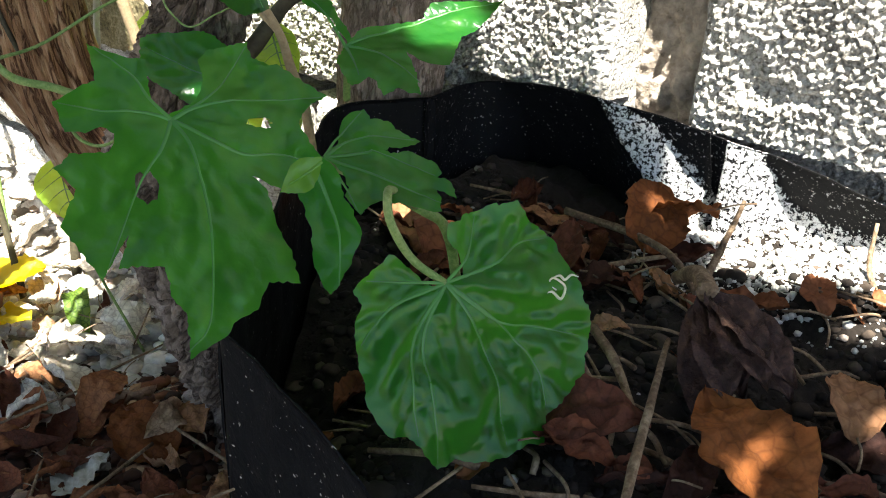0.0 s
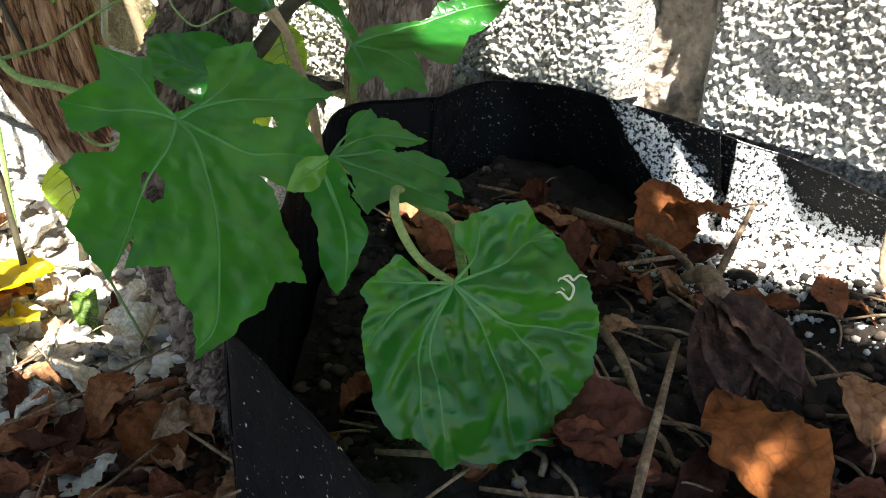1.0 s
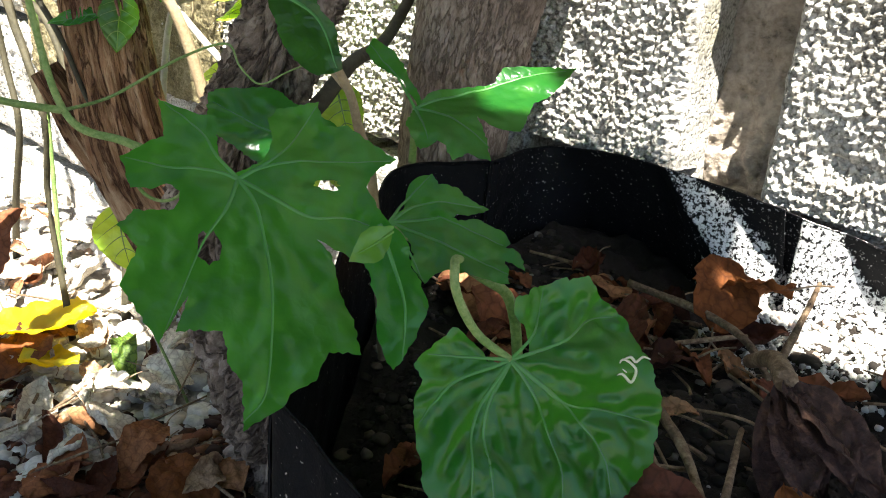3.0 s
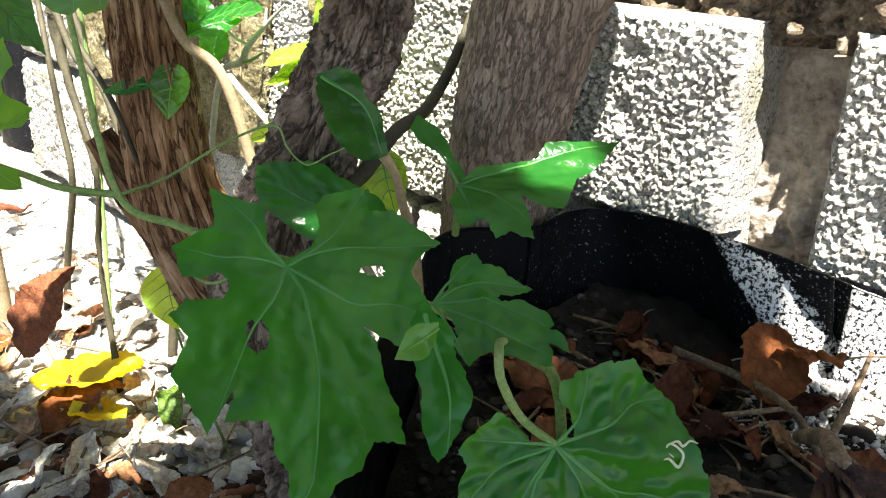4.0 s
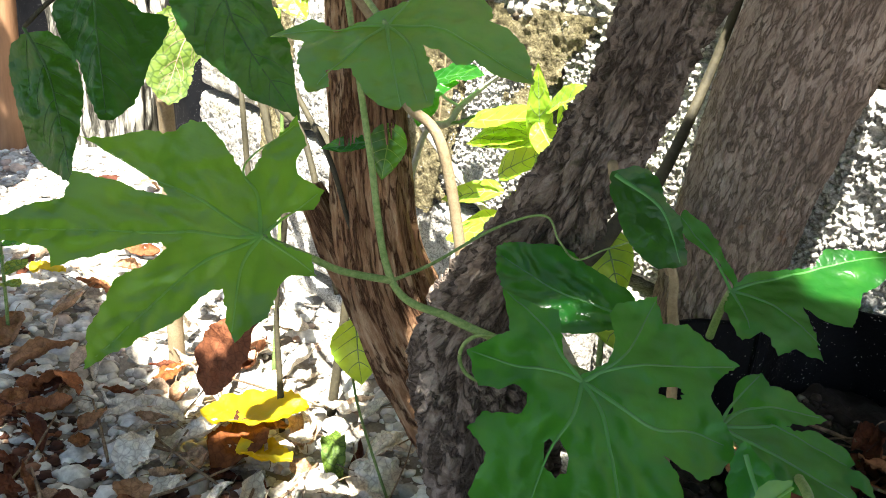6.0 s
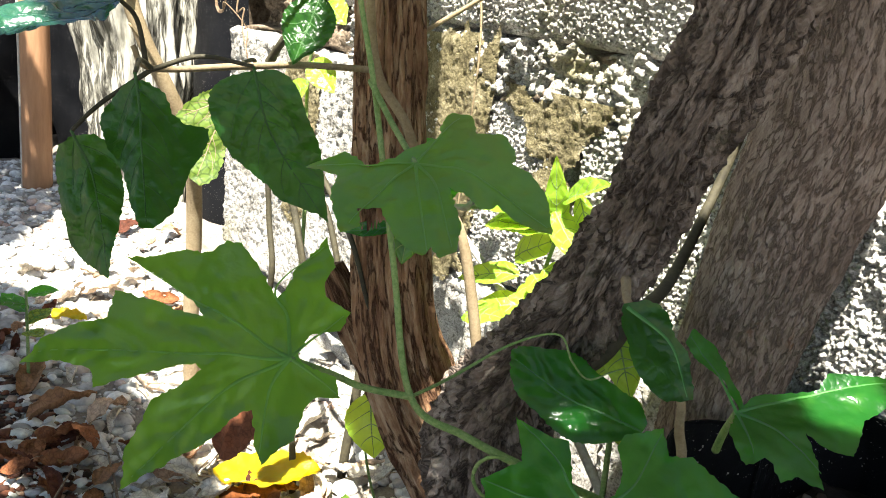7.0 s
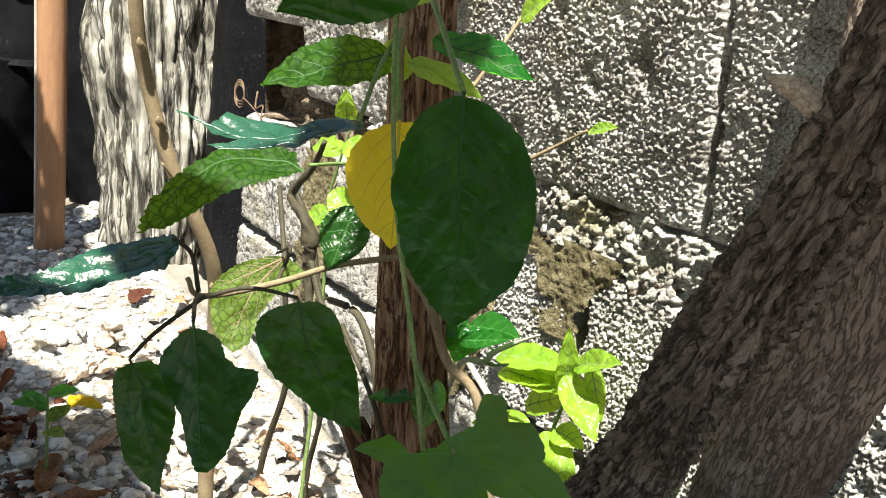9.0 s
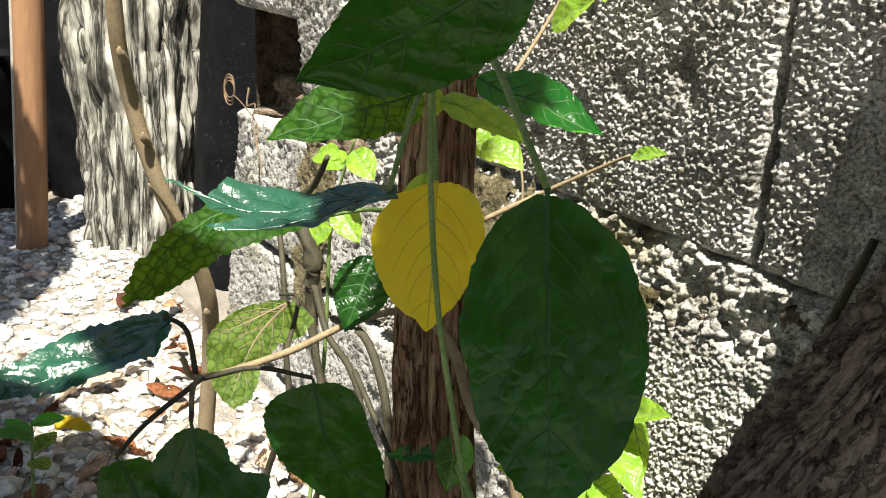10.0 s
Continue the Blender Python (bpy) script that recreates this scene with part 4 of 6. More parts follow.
def lobed_leaf(parent, base, along, normal, margin, ribs, blade=None, vein=None, label="", droop=0.03, puff=0.0011, swell=0.004, fold=0.0, tooth=0.0012, holes=(), seed=0,
               side=(4, 0.42, 48), step=0.0018, vein_width=0.0006, bend=0.0, wave=22):
    """A leaf from its margin: tips and notches as (degrees from the main axis, length) round the stalk's end. Ribs are lines of such pairs;
    side gives the pairs of side veins, their reach and their angle; the blade swells between the veins. Holes are (degrees, length, radius, squash)."""
    blade, vein = blade or M_VINE, vein or M_VEIN
    rng = np.random.default_rng(900 + seed)
    corner = np.array([polar(a, l) for a, l in margin])
    rim = []
    for p, q in zip(corner, np.roll(corner, -1, axis=0)):
        d = q - p
        n = max(2, int(np.linalg.norm(d) / 0.0016))
        out = np.array((-d[1], d[0])) / (np.linalg.norm(d) + 1e-9)
        for k in range(n):
            u = k / n
            rim.append(p + d * u + out * tooth * (0.9 * math.sin(math.pi * u) * rng.uniform(-0.2, 0.8) + 0.25 * rng.uniform(-1, 1)) * (k > 0))
    rim = np.array(rim)
    big = np.linalg.norm(corner, axis=1).max()
    lines, branches = [], []
    for rib in ribs:
        pts = np.array([(0.0, 0.0)] + [polar(a, l) for a, l in rib])
        line = curve_points(np.c_[pts, np.zeros(len(pts))], 10)[:, :2]
        lines.append(line)
        total = np.linalg.norm(np.diff(line, axis=0), axis=1).sum()
        for k in range(side[0]):
            at0 = (k + 0.7) / (side[0] + 0.6)
            for sgn in (-1, 1):
                at = at0 + 0.3 / side[0] * rng.uniform(-1, 1)
                i = int(np.clip(at, 0.03, 0.97) * (len(line) - 2))
                t = line[i + 1] - line[i]
                t = t / (np.linalg.norm(t) + 1e-9)
                q = np.linspace(0, 1, 9)
                a = sgn * np.radians(side[2] + rng.uniform(-7, 7) - 20 * q)
                reach = side[1] * total * (1 - 0.55 * at) * q * rng.uniform(0.85, 1.1)
                b = line[i] + reach[:, None] * np.stack([t[0] * np.cos(a) - t[1] * np.sin(a), t[0] * np.sin(a) + t[1] * np.cos(a)], 1)
                b = b[inside(rim, b)]
                if len(b) > 4:
                    branches.append(b)
    marks = np.vstack(lines + branches)

    def relief(x, y):
        x, y = np.asarray(x), np.asarray(y)
        d2 = np.full(x.shape, 1.0)
        for m0 in range(0, len(marks), 64):
            mk = marks[m0:m0 + 64]
            d2 = np.minimum(d2, ((x[:, None] - mk[None, :, 0]) ** 2 + (y[:, None] - mk[None, :, 1]) ** 2).min(1))
        r = np.hypot(x, y)
        z = -droop * big * (r / big) ** 2 + puff * (1 - np.exp(-d2 / 0.0036 ** 2)) ** 0.7 + fold * np.abs(x) - bend * np.clip(y, 0, None) ** 2 / big
        return z + (swell * fractal(x * wave, y * wave, 0 * x + seed, 2) + 0.0008 * fractal(x * 120, y * 120, 0 * x + seed, 2)) * np.clip(r / 0.02, 0, 1)

    lo, hi = rim.min(0), rim.max(0)
    gx_, gy_ = np.meshgrid(np.arange(lo[0], hi[0], step), np.arange(lo[1], hi[1], step * 0.866), indexing="xy")
    gx_ = gx_ + (np.arange(gx_.shape[0]) % 2)[:, None] * step / 2
    grid = np.stack([gx_.ravel(), gy_.ravel()], 1)
    grid = grid[inside(rim, grid)]
    gap = np.full(len(grid), 1.0)
    for m0 in range(0, len(rim), 64):
        gap = np.minimum(gap, ((grid[:, None] - rim[None, m0:m0 + 64]) ** 2).sum(2).min(1))
    grid = grid[gap > (0.45 * step) ** 2]
    loops = [rim]
    for a, l, hr, squash in holes:
        w = np.linspace(0, 2 * math.pi, 16, endpoint=False)
        rr = hr * (1 + 0.25 * rng.uniform(-1, 1, 16))
        loops.append(polar(a, l) + np.stack([rr * np.cos(w), rr * squash * np.sin(w)], 1))
        grid = grid[~inside(loops[-1], grid)]
    edges, at = [], 0
    for lp in loops:
        edges += [(at + i, at + (i + 1) % len(lp)) for i in range(len(lp))]
        at += len(lp)
    flat = [Vector(p) for p in np.vstack(loops + [grid])]
    verts, _, faces, _, _, _ = delaunay_2d_cdt(flat, edges, [], 0, 1e-7)
    co = np.array([p[:] for p in verts])
    tri = np.array([t for t in faces if len(t) == 3])
    mid = co[tri].mean(1)
    keep = inside(rim, mid)
    for lp in loops[1:]:
        keep &= ~inside(lp, mid)
    me = mesh_from("leaf", np.c_[co, relief(co[:, 0], co[:, 1])], tri[keep])
    leaf = put("leaf", me, blade, parent, label, leaf_basis(base, along, normal))
    over = puff * 0.12 + 0.0002
    pieces = [ridge(np.c_[l, relief(l[:, 0], l[:, 1]) + over], np.linspace(vein_width * 1.5, vein_width * 0.35, len(l)), 0.0007) for l in lines]
    fine = [ridge(np.c_[b, relief(b[:, 0], b[:, 1]) + over], np.linspace(vein_width * 0.45, vein_width * 0.18, len(b)), 0.0003) for b in branches]
    put("vein", joined("vein", pieces if vein in (M_VEIN, M_VEIN_LIGHT) else pieces + fine), vein, leaf)
    return leaf


def simple_leaf(parent, base, along, normal, length, width, blade=None, vein=None, label="", widest=0.4, teeth=14, tooth=0.05, fold=0.15,
                droop=0.2, puff=0.0007, seed=0, twist=0.0, cordate=0.0, pairs=5, curl=0.0, tip=1.0, name="leaf", cols=25, rows=90):
    """An egg-shaped toothed leaf; droop bends the tip down, fold raises the halves, curl rolls the sides."""
    blade, vein = blade or M_SHRUB, vein or M_VEIN_DARK

    def half(s):
        s = np.clip(s, 0, 1)
        w = np.where(s < widest, np.sin(0.5 * math.pi * np.minimum(s / widest, 1) ** 0.75) ** 0.75, np.clip(1 - (np.maximum(s - widest, 0) / (1 - widest)) ** 1.7, 0, 1) ** (0.95 * tip))
        return width / 2 * np.maximum(w, 0.012)

    def place(u, s):
        h = half(s)
        saw = (s * teeth) % 1.0
        h = h * (1 + tooth * (saw - 0.5) * np.abs(u) ** 3)
        x = u * h
        y = s * length - cordate * length * np.abs(u) ** 2 * np.exp(-(s / 0.14) ** 2)
        rib = np.abs(((s + 0.28 * np.abs(u)) * (pairs + 1)) % 1.0 - 0.5)
        z = fold * np.abs(x) - droop * length * s ** 2 + puff * np.sin(math.pi * 2 * rib * 0.5) * np.abs(u) ** 0.6
        z = z + curl * length * np.abs(u) ** 3 + 0.0016 * fractal(x * 70, y * 70, 0 * x + seed, 3) + 0.0035 * fractal(x * 20, y * 20, 0 * x + seed + 3, 2)
        a = twist * s
        return x * np.cos(a) - z * np.sin(a), y, z * np.cos(a) + x * np.sin(a)

    s, u = np.linspace(0, 1, rows), np.linspace(-1, 1, cols)
    S, Uu = np.meshgrid(s, u, indexing="ij")
    x, y, z = place(Uu, S)
    leaf = put(name, mesh_from(name, np.stack([x, y, z], -1), grid_faces(rows, cols)), blade, parent, label, leaf_basis(base, along, normal))
    pieces = []
    q = np.linspace(0.0, 0.97, 24)
    pieces.append(ridge(np.stack(place(0 * q, q), 1), np.interp(q, [0, 1], [0.0009, 0.0002]), 0.0008))
    for k in range(pairs):
        for sgn in (-1, 1):
            s0 = 0.08 + 0.75 * k / pairs
            e = np.linspace(0, 1, 9)
            pieces.append(ridge(np.stack(place(sgn * 0.92 * e, s0 + (0.2 - 0.05 * k / pairs) * e ** 1.2), 1), np.linspace(0.0005, 0.00012, 9), 0.0005))
    put("vein", joined("vein", pieces), vein, leaf)
    return leaf


# ---- the climbing vine ----
vine = tagged(new("vine"), "green climbing vine with lobed toothed leaves and curling tendrils", "vine plant")
tube("stem", [(-0.19, 0.36, 0.25), (-0.197, 0.352, 0.325), (-0.203, 0.33, 0.350), (-0.232, 0.296, 0.374), (-0.268, 0.262, 0.388), (-0.292, 0.236, 0.398), (-0.318, 0.218, 0.405), (-0.344, 0.204, 0.415),
              (-0.365, 0.201, 0.473), (-0.405, 0.207, 0.545), (-0.44, 0.205, 0.625), (-0.47, 0.21, 0.72), (-0.5, 0.22, 0.9)],
     [0.003, 0.0028, 0.0026, 0.0022, 0.002, 0.002, 0.0019, 0.0017, 0.0015, 0.0014, 0.0013, 0.0013, 0.0013], M_STEM, vine, "", 10, 10)
tube("petiole", [(-0.344, 0.204, 0.415), (-0.352, 0.183, 0.420), (-0.355, 0.168, 0.428), (-0.351, 0.145, 0.441)], [0.0017, 0.0016, 0.0015, 0.0014], M_STEM, vine)
tube("petiole", [(-0.203, 0.33, 0.350), (-0.196, 0.305, 0.368), (-0.182, 0.286, 0.375), (-0.175, 0.281, 0.366), (-0.171, 0.291, 0.347), (-0.159, 0.300, 0.336)], [0.0022, 0.002, 0.002, 0.002, 0.0019, 0.0018], M_STEM, vine)
tube("petiole", [(-0.292, 0.236, 0.398), (-0.272, 0.242, 0.392), (-0.257, 0.237, 0.395), (-0.248, 0.228, 0.404)], [0.002, 0.0018, 0.0018, 0.0016], M_STEM, vine)
tube("petiole", [(-0.292, 0.372, 0.375), (-0.285, 0.365, 0.392), (-0.272, 0.351, 0.412)], [0.0022, 0.002, 0.0018], M_STEM, vine)
tube("petiole", [(-0.41, 0.207, 0.55), (-0.385, 0.205, 0.535), (-0.351, 0.198, 0.523)], [0.0016, 0.0014, 0.0014], M_STEM, vine)
tube("tendril", [(-0.344, 0.204, 0.415), (-0.350, 0.23, 0.417), (-0.345, 0.262, 0.432), (-0.332, 0.280, 0.44), (-0.318, 0.278, 0.432), (-0.312, 0.285, 0.424), (-0.305, 0.296, 0.43), (-0.29, 0.31, 0.44)],
     [0.0009, 0.0008, 0.0007, 0.0006, 0.0005, 0.0005, 0.0004, 0.0004], M_STEM, vine, "thin curling tendril", 8, 10)
ring = [(-0.297 + 0.011 * math.cos(a) * 0.7, 0.222 + 0.011 * math.cos(a) * 0.7, 0.394 + 0.011 * math.sin(a)) for a in np.linspace(0.5, 6.0, 9)]
tube("tendril", ring, [0.0009, 0.0009, 0.0007], M_STEM, vine, "tendril coiled into a ring", 8, 8)
lobed_leaf(vine, (-0.247, 0.227, 0.406), (0.63, -0.41, -0.66), (0.6, -0.3, 0.75),
    [(146, 0.0025), (140, 0.011), (165, 0.030), (149, 0.037), (141, 0.048), (123, 0.033), (103, 0.045), (84, 0.040), (80, 0.033), (83, 0.027), (73, 0.023), (60, 0.028), (70, 0.041),
     (65, 0.049), (52, 0.047), (45, 0.061), (24, 0.073), (22, 0.052), (21, 0.067), (7, 0.063), (5, 0.074), (1, 0.081), (1, 0.099), (-8, 0.092), (-10, 0.088), (-17, 0.086), (-23, 0.078),
     (-30, 0.085), (-35, 0.072), (-37, 0.062), (-47, 0.048), (-49, 0.039), (-52, 0.055), (-59, 0.060), (-67, 0.063), (-74, 0.061), (-89, 0.052), (-97, 0.058), (-101, 0.068), (-122, 0.055),
     (-128, 0.046), (-139, 0.054), (-154, 0.039), (-156, 0.032), (-141, 0.022), (-129, 0.0132)],
    (((-25, 0.016), (-13, 0.048), (-5, 0.084), (1, 0.096)), ((20, 0.015), (27, 0.032), (24, 0.068)), ((-117, 0.011), (-107, 0.031), (-101, 0.065)), ((106, 0.009), (99, 0.026), (103, 0.043)),
     ((-120, 0.007), (-126, 0.024), (-138, 0.051)), ((-58, 0.029), (-70, 0.045), (-70, 0.058)), ((140, 0.012), (146, 0.026), (142, 0.045))),
    holes=((22, 0.0314, 0.0042, 1.5), (-88, 0.0354, 0.0052, 0.45)), seed=1, droop=0.03, swell=0.003)
lobed_leaf(vine, (-0.159, 0.30, 0.336), (0.36, -0.39, -0.85), (0.76, -0.41, 0.51),
    [(-108, 0.0086), (-136, 0.0114), (-163, 0.0159), (180, 0.0194), (179, 0.026), (-167, 0.029), (-166, 0.032), (-155, 0.037), (-149, 0.043), (-145, 0.044), (-139, 0.052), (-129, 0.052),
     (-113, 0.059), (-106, 0.060), (-92, 0.067), (-85, 0.069), (-81, 0.074), (-70, 0.080), (-66, 0.080), (-61, 0.084), (-57, 0.081), (-53, 0.083), (-41, 0.080), (-35, 0.088), (-30, 0.083),
     (-25, 0.082), (-22, 0.083), (-12, 0.081), (-5, 0.078), (1, 0.082), (9, 0.072), (14, 0.069), (22, 0.071), (34, 0.064), (40, 0.057), (47, 0.054), (64, 0.046), (75, 0.040), (84, 0.043),
     (91, 0.038), (106, 0.030), (114, 0.029), (114, 0.023), (105, 0.0146), (84, 0.0106), (72, 0.0055)],
    (((21, 0.026), (6, 0.054), (1, 0.079)), ((29, 0.028), (17, 0.051), (10, 0.068)), ((-39, 0.019), (-33, 0.047), (-23, 0.078)), ((-57, 0.017), (-56, 0.039), (-52, 0.061), (-44, 0.077)),
     ((-57, 0.03), (-68, 0.05), (-72, 0.074)), ((-112, 0.025), (-118, 0.042), (-114, 0.056)), ((66, 0.025), (59, 0.038), (54, 0.047)), ((-141, 0.017), (-155, 0.034)), ((90, 0.018), (90, 0.036))),
    seed=2, droop=0.05, puff=0.0034, swell=0.0045, side=(3, 0.4, 52), wave=34)
lobed_leaf(vine, (-0.228, 0.293, 0.378), (0.88, 0.44, -0.18), (0.36, -0.36, 0.86),
    [(-78, 0.0039), (-75, 0.0103), (-91, 0.024), (-86, 0.029), (-78, 0.034), (-67, 0.031), (-56, 0.038), (-49, 0.038), (-36, 0.047), (-33, 0.038), (-34, 0.031), (-32, 0.028), (-28, 0.031),
     (-30, 0.038), (-26, 0.045), (-20, 0.053), (-15, 0.055), (-13, 0.053), (-9, 0.060), (-2, 0.064), (-5, 0.054), (6, 0.060), (9, 0.052), (13, 0.043), (19, 0.035), (30, 0.033), (41, 0.035),
     (42, 0.029), (45, 0.023), (34, 0.0198), (21, 0.0113), (15, 0.0046)],
    (((0, 0.03), (2, 0.058)), ((-32, 0.02), (-30, 0.025), (-14, 0.052)), ((-84, 0.014), (-78, 0.032)), ((-60, 0.018), (-38, 0.044)), ((38, 0.018), (41, 0.033))), seed=3, droop=0.05, swell=0.0025, side=(3, 0.4, 48))
lobed_leaf(vine, (-0.19, 0.25, 0.40), (0.52, -0.33, -0.79), (0.61, -0.51, 0.61),
    [(-160, 0.004), (-50, 0.013), (-31, 0.02), (-27, 0.03), (-25, 0.036), (-15, 0.042), (-9, 0.047), (0, 0.055), (6, 0.044), (7, 0.03), (15, 0.02), (40, 0.012), (160, 0.004)],
    (((-12, 0.03), (-4, 0.052)),), seed=4, side=(4, 0.3, 45))
lobed_leaf(vine, (-0.161, 0.228, 0.412), (-0.08, -0.93, -0.37), (0.72, -0.31, 0.62),
    [(2, 0.0184), (32, 0.0109), (47, 0.0078), (136, 0.0022), (-40, 0.0031), (-32, 0.0095), (-21, 0.0127)],
    (((2, 0.008), (4, 0.014)),), M_VINE_LIGHT, M_VEIN_LIGHT, "small bright folded lobe", seed=12, side=(2, 0.3, 40), tooth=0.0004, step=0.0012, vein_width=0.0003)
lobed_leaf(vine, (-0.272, 0.351, 0.412), (0.38, 0.89, 0.25), (0.4, -0.4, 0.82),
    [(-38, 0.0023), (-90, 0.0164), (-104, 0.031), (-103, 0.043), (-92, 0.049), (-83, 0.036), (-75, 0.016), (-30, 0.0053), (-21, 0.015), (-11, 0.025), (-4, 0.048), (-10, 0.058), (-4, 0.072),
     (1, 0.097), (6, 0.085), (11, 0.076), (18, 0.062), (31, 0.057), (41, 0.055), (44, 0.043), (38, 0.032), (49, 0.037), (70, 0.052), (76, 0.041), (88, 0.040), (86, 0.031), (91, 0.027),
     (110, 0.030), (123, 0.020), (137, 0.0123)],
    (((-2, 0.045), (1, 0.09)), ((-95, 0.02), (-97, 0.045)), ((50, 0.02), (62, 0.046)), ((98, 0.012), (100, 0.024))), seed=5, droop=0.04, fold=0.12)
lobed_leaf(vine, (-0.351, 0.145, 0.441), (-0.42, -0.91, 0.01), (0.55, -0.25, 0.79),
    [(139, 0.0045), (125, 0.016), (144, 0.026), (137, 0.035), (115, 0.034), (111, 0.038), (112, 0.049), (103, 0.063), (90, 0.043), (84, 0.032), (77, 0.030), (67, 0.061), (62, 0.065),
     (55, 0.063), (48, 0.071), (39, 0.076), (32, 0.086), (33, 0.075), (33, 0.050), (26, 0.041), (24, 0.059), (21, 0.079), (11, 0.076), (8, 0.086), (2, 0.098), (-4, 0.104), (-4, 0.089),
     (-7, 0.078), (-13, 0.077), (-9, 0.051), (-7, 0.038), (-11, 0.036), (-21, 0.057), (-34, 0.073), (-43, 0.082), (-50, 0.049), (-53, 0.029), (-57, 0.026), (-71, 0.039), (-79, 0.047),
     (-95, 0.036), (-109, 0.022), (-126, 0.020), (-144, 0.027), (-161, 0.021), (-167, 0.0055)],
    (((0, 0.04), (-1, 0.098)), ((34, 0.03), (33, 0.08)), ((85, 0.02), (78, 0.035), (103, 0.058)), ((-30, 0.03), (-42, 0.076)), ((-60, 0.015), (-76, 0.042)), ((130, 0.012), (135, 0.032)), ((-150, 0.01), (-146, 0.024))),
    M_VINE_LIGHT, M_VEIN_LIGHT, seed=6, droop=0.03, puff=0.002, side=(5, 0.36, 46))
lobed_leaf(vine, (-0.351, 0.198, 0.523), (0.85, -0.38, -0.36), (0.2, -0.4, 0.89),
    [(107, 0.050), (113, 0.046), (122, 0.035), (103, 0.021), (123, 0.0099), (-169, 0.0114), (-140, 0.0195), (-149, 0.030), (-149, 0.040), (-137, 0.043), (-116, 0.032), (-108, 0.041),
     (-91, 0.042), (-82, 0.043), (-75, 0.041), (-67, 0.050), (-55, 0.060), (-44, 0.068), (-39, 0.073), (-38, 0.061), (-38, 0.054), (-40, 0.045), (-31, 0.042), (-32, 0.032), (-27, 0.025),
     (-17, 0.045), (-9, 0.058), (-2, 0.061), (0, 0.053), (4, 0.058), (15, 0.048), (21, 0.040), (32, 0.032), (48, 0.036), (36, 0.044), (42, 0.051), (55, 0.044), (76, 0.038), (94, 0.034),
     (101, 0.041)],
    (((3, 0.02), (2, 0.055)), ((-52, 0.03), (-42, 0.068)), ((-140, 0.012), (-142, 0.038)), ((105, 0.02), (109, 0.045)), ((45, 0.02), (44, 0.044)), ((-18, 0.02), (-8, 0.055))),
    M_VINE_LIGHT, M_VEIN_LIGHT, seed=7, droop=0.05, swell=0.003, side=(3, 0.36, 46))
for path in ([(-0.1342, 0.3361, 0.3281), (-0.1317, 0.3383, 0.326), (-0.1297, 0.3419, 0.326), (-0.1261, 0.3443, 0.3226), (-0.1266, 0.3482, 0.3264), (-0.1289, 0.3475, 0.3293), (-0.1318, 0.3447, 0.3314), (-0.1319, 0.3419, 0.3293), (-0.1288, 0.344, 0.3264)],
             [(-0.1319, 0.3444, 0.3314), (-0.1303, 0.3481, 0.3319), (-0.1282, 0.3496, 0.3299), (-0.1271, 0.3534, 0.3314), (-0.1248, 0.3561, 0.3302)]):
    tube("leaf_mine", [Vector(p) + Vector((0.76, -0.41, 0.51)).normalized() * 0.003 for p in path], [0.0003, 0.0007, 0.0006, 0.0003], M_PALE_LINE, vine, "pale winding mine of a leaf insect", 6, 6)
lobed_leaf(vine, (-0.32, 0.343, 0.378), (-0.94, -0.2, 0.3), (0.25, -0.55, 0.8),
    [(-10, 0.087), (-5, 0.083), (6, 0.064), (10, 0.053), (12, 0.039), (22, 0.024), (43, 0.015), (90, 0.005), (-98, 0.008), (-68, 0.025), (-60, 0.037), (-49, 0.046), (-36, 0.057), (-28, 0.07), (-20, 0.079)],
    (((-20, 0.04), (-12, 0.082)),), M_VINE, M_VEIN, "leaf with an edge rolled over", seed=8, side=(5, 0.42, 48), fold=0.2, puff=0.002)

# ---- leafy twig beside the leaning trunk ----
shoot = tagged(new("shoot"), "leafy brown shoot growing beside the leaning trunk", "shoot")
tube("stem", [(-0.285, 0.35, 0.26), (-0.284, 0.335, 0.37), (-0.282, 0.322, 0.404), (-0.275, 0.306, 0.43), (-0.285, 0.285, 0.465)], [0.003, 0.0027, 0.0025, 0.002, 0.0016], M_STEM_BROWN, shoot)
lobed_leaf(shoot, (-0.29, 0.277, 0.471), (0.69, 0.07, -0.72), (0.55, -0.7, 0.45),
    [(160, 0.002), (-81, 0.01), (-58, 0.017), (-32, 0.024), (-28, 0.032), (-19, 0.038), (-10, 0.048), (3, 0.044), (10, 0.037), (19, 0.026), (25, 0.014), (46, 0.007)],
    (((-24, 0.024), (-8, 0.046)),), M_SHRUB, M_VEIN, seed=9, side=(4, 0.42, 48), fold=0.15, puff=0.0015)
tube("twig", [(-0.352, 0.345, 0.455), (-0.335, 0.33, 0.45), (-0.318, 0.32, 0.452), (-0.30, 0.31, 0.44), (-0.278, 0.31, 0.425)], [0.003, 0.0022, 0.002, 0.0016, 0.0014], M_STEM_BROWN, shoot)

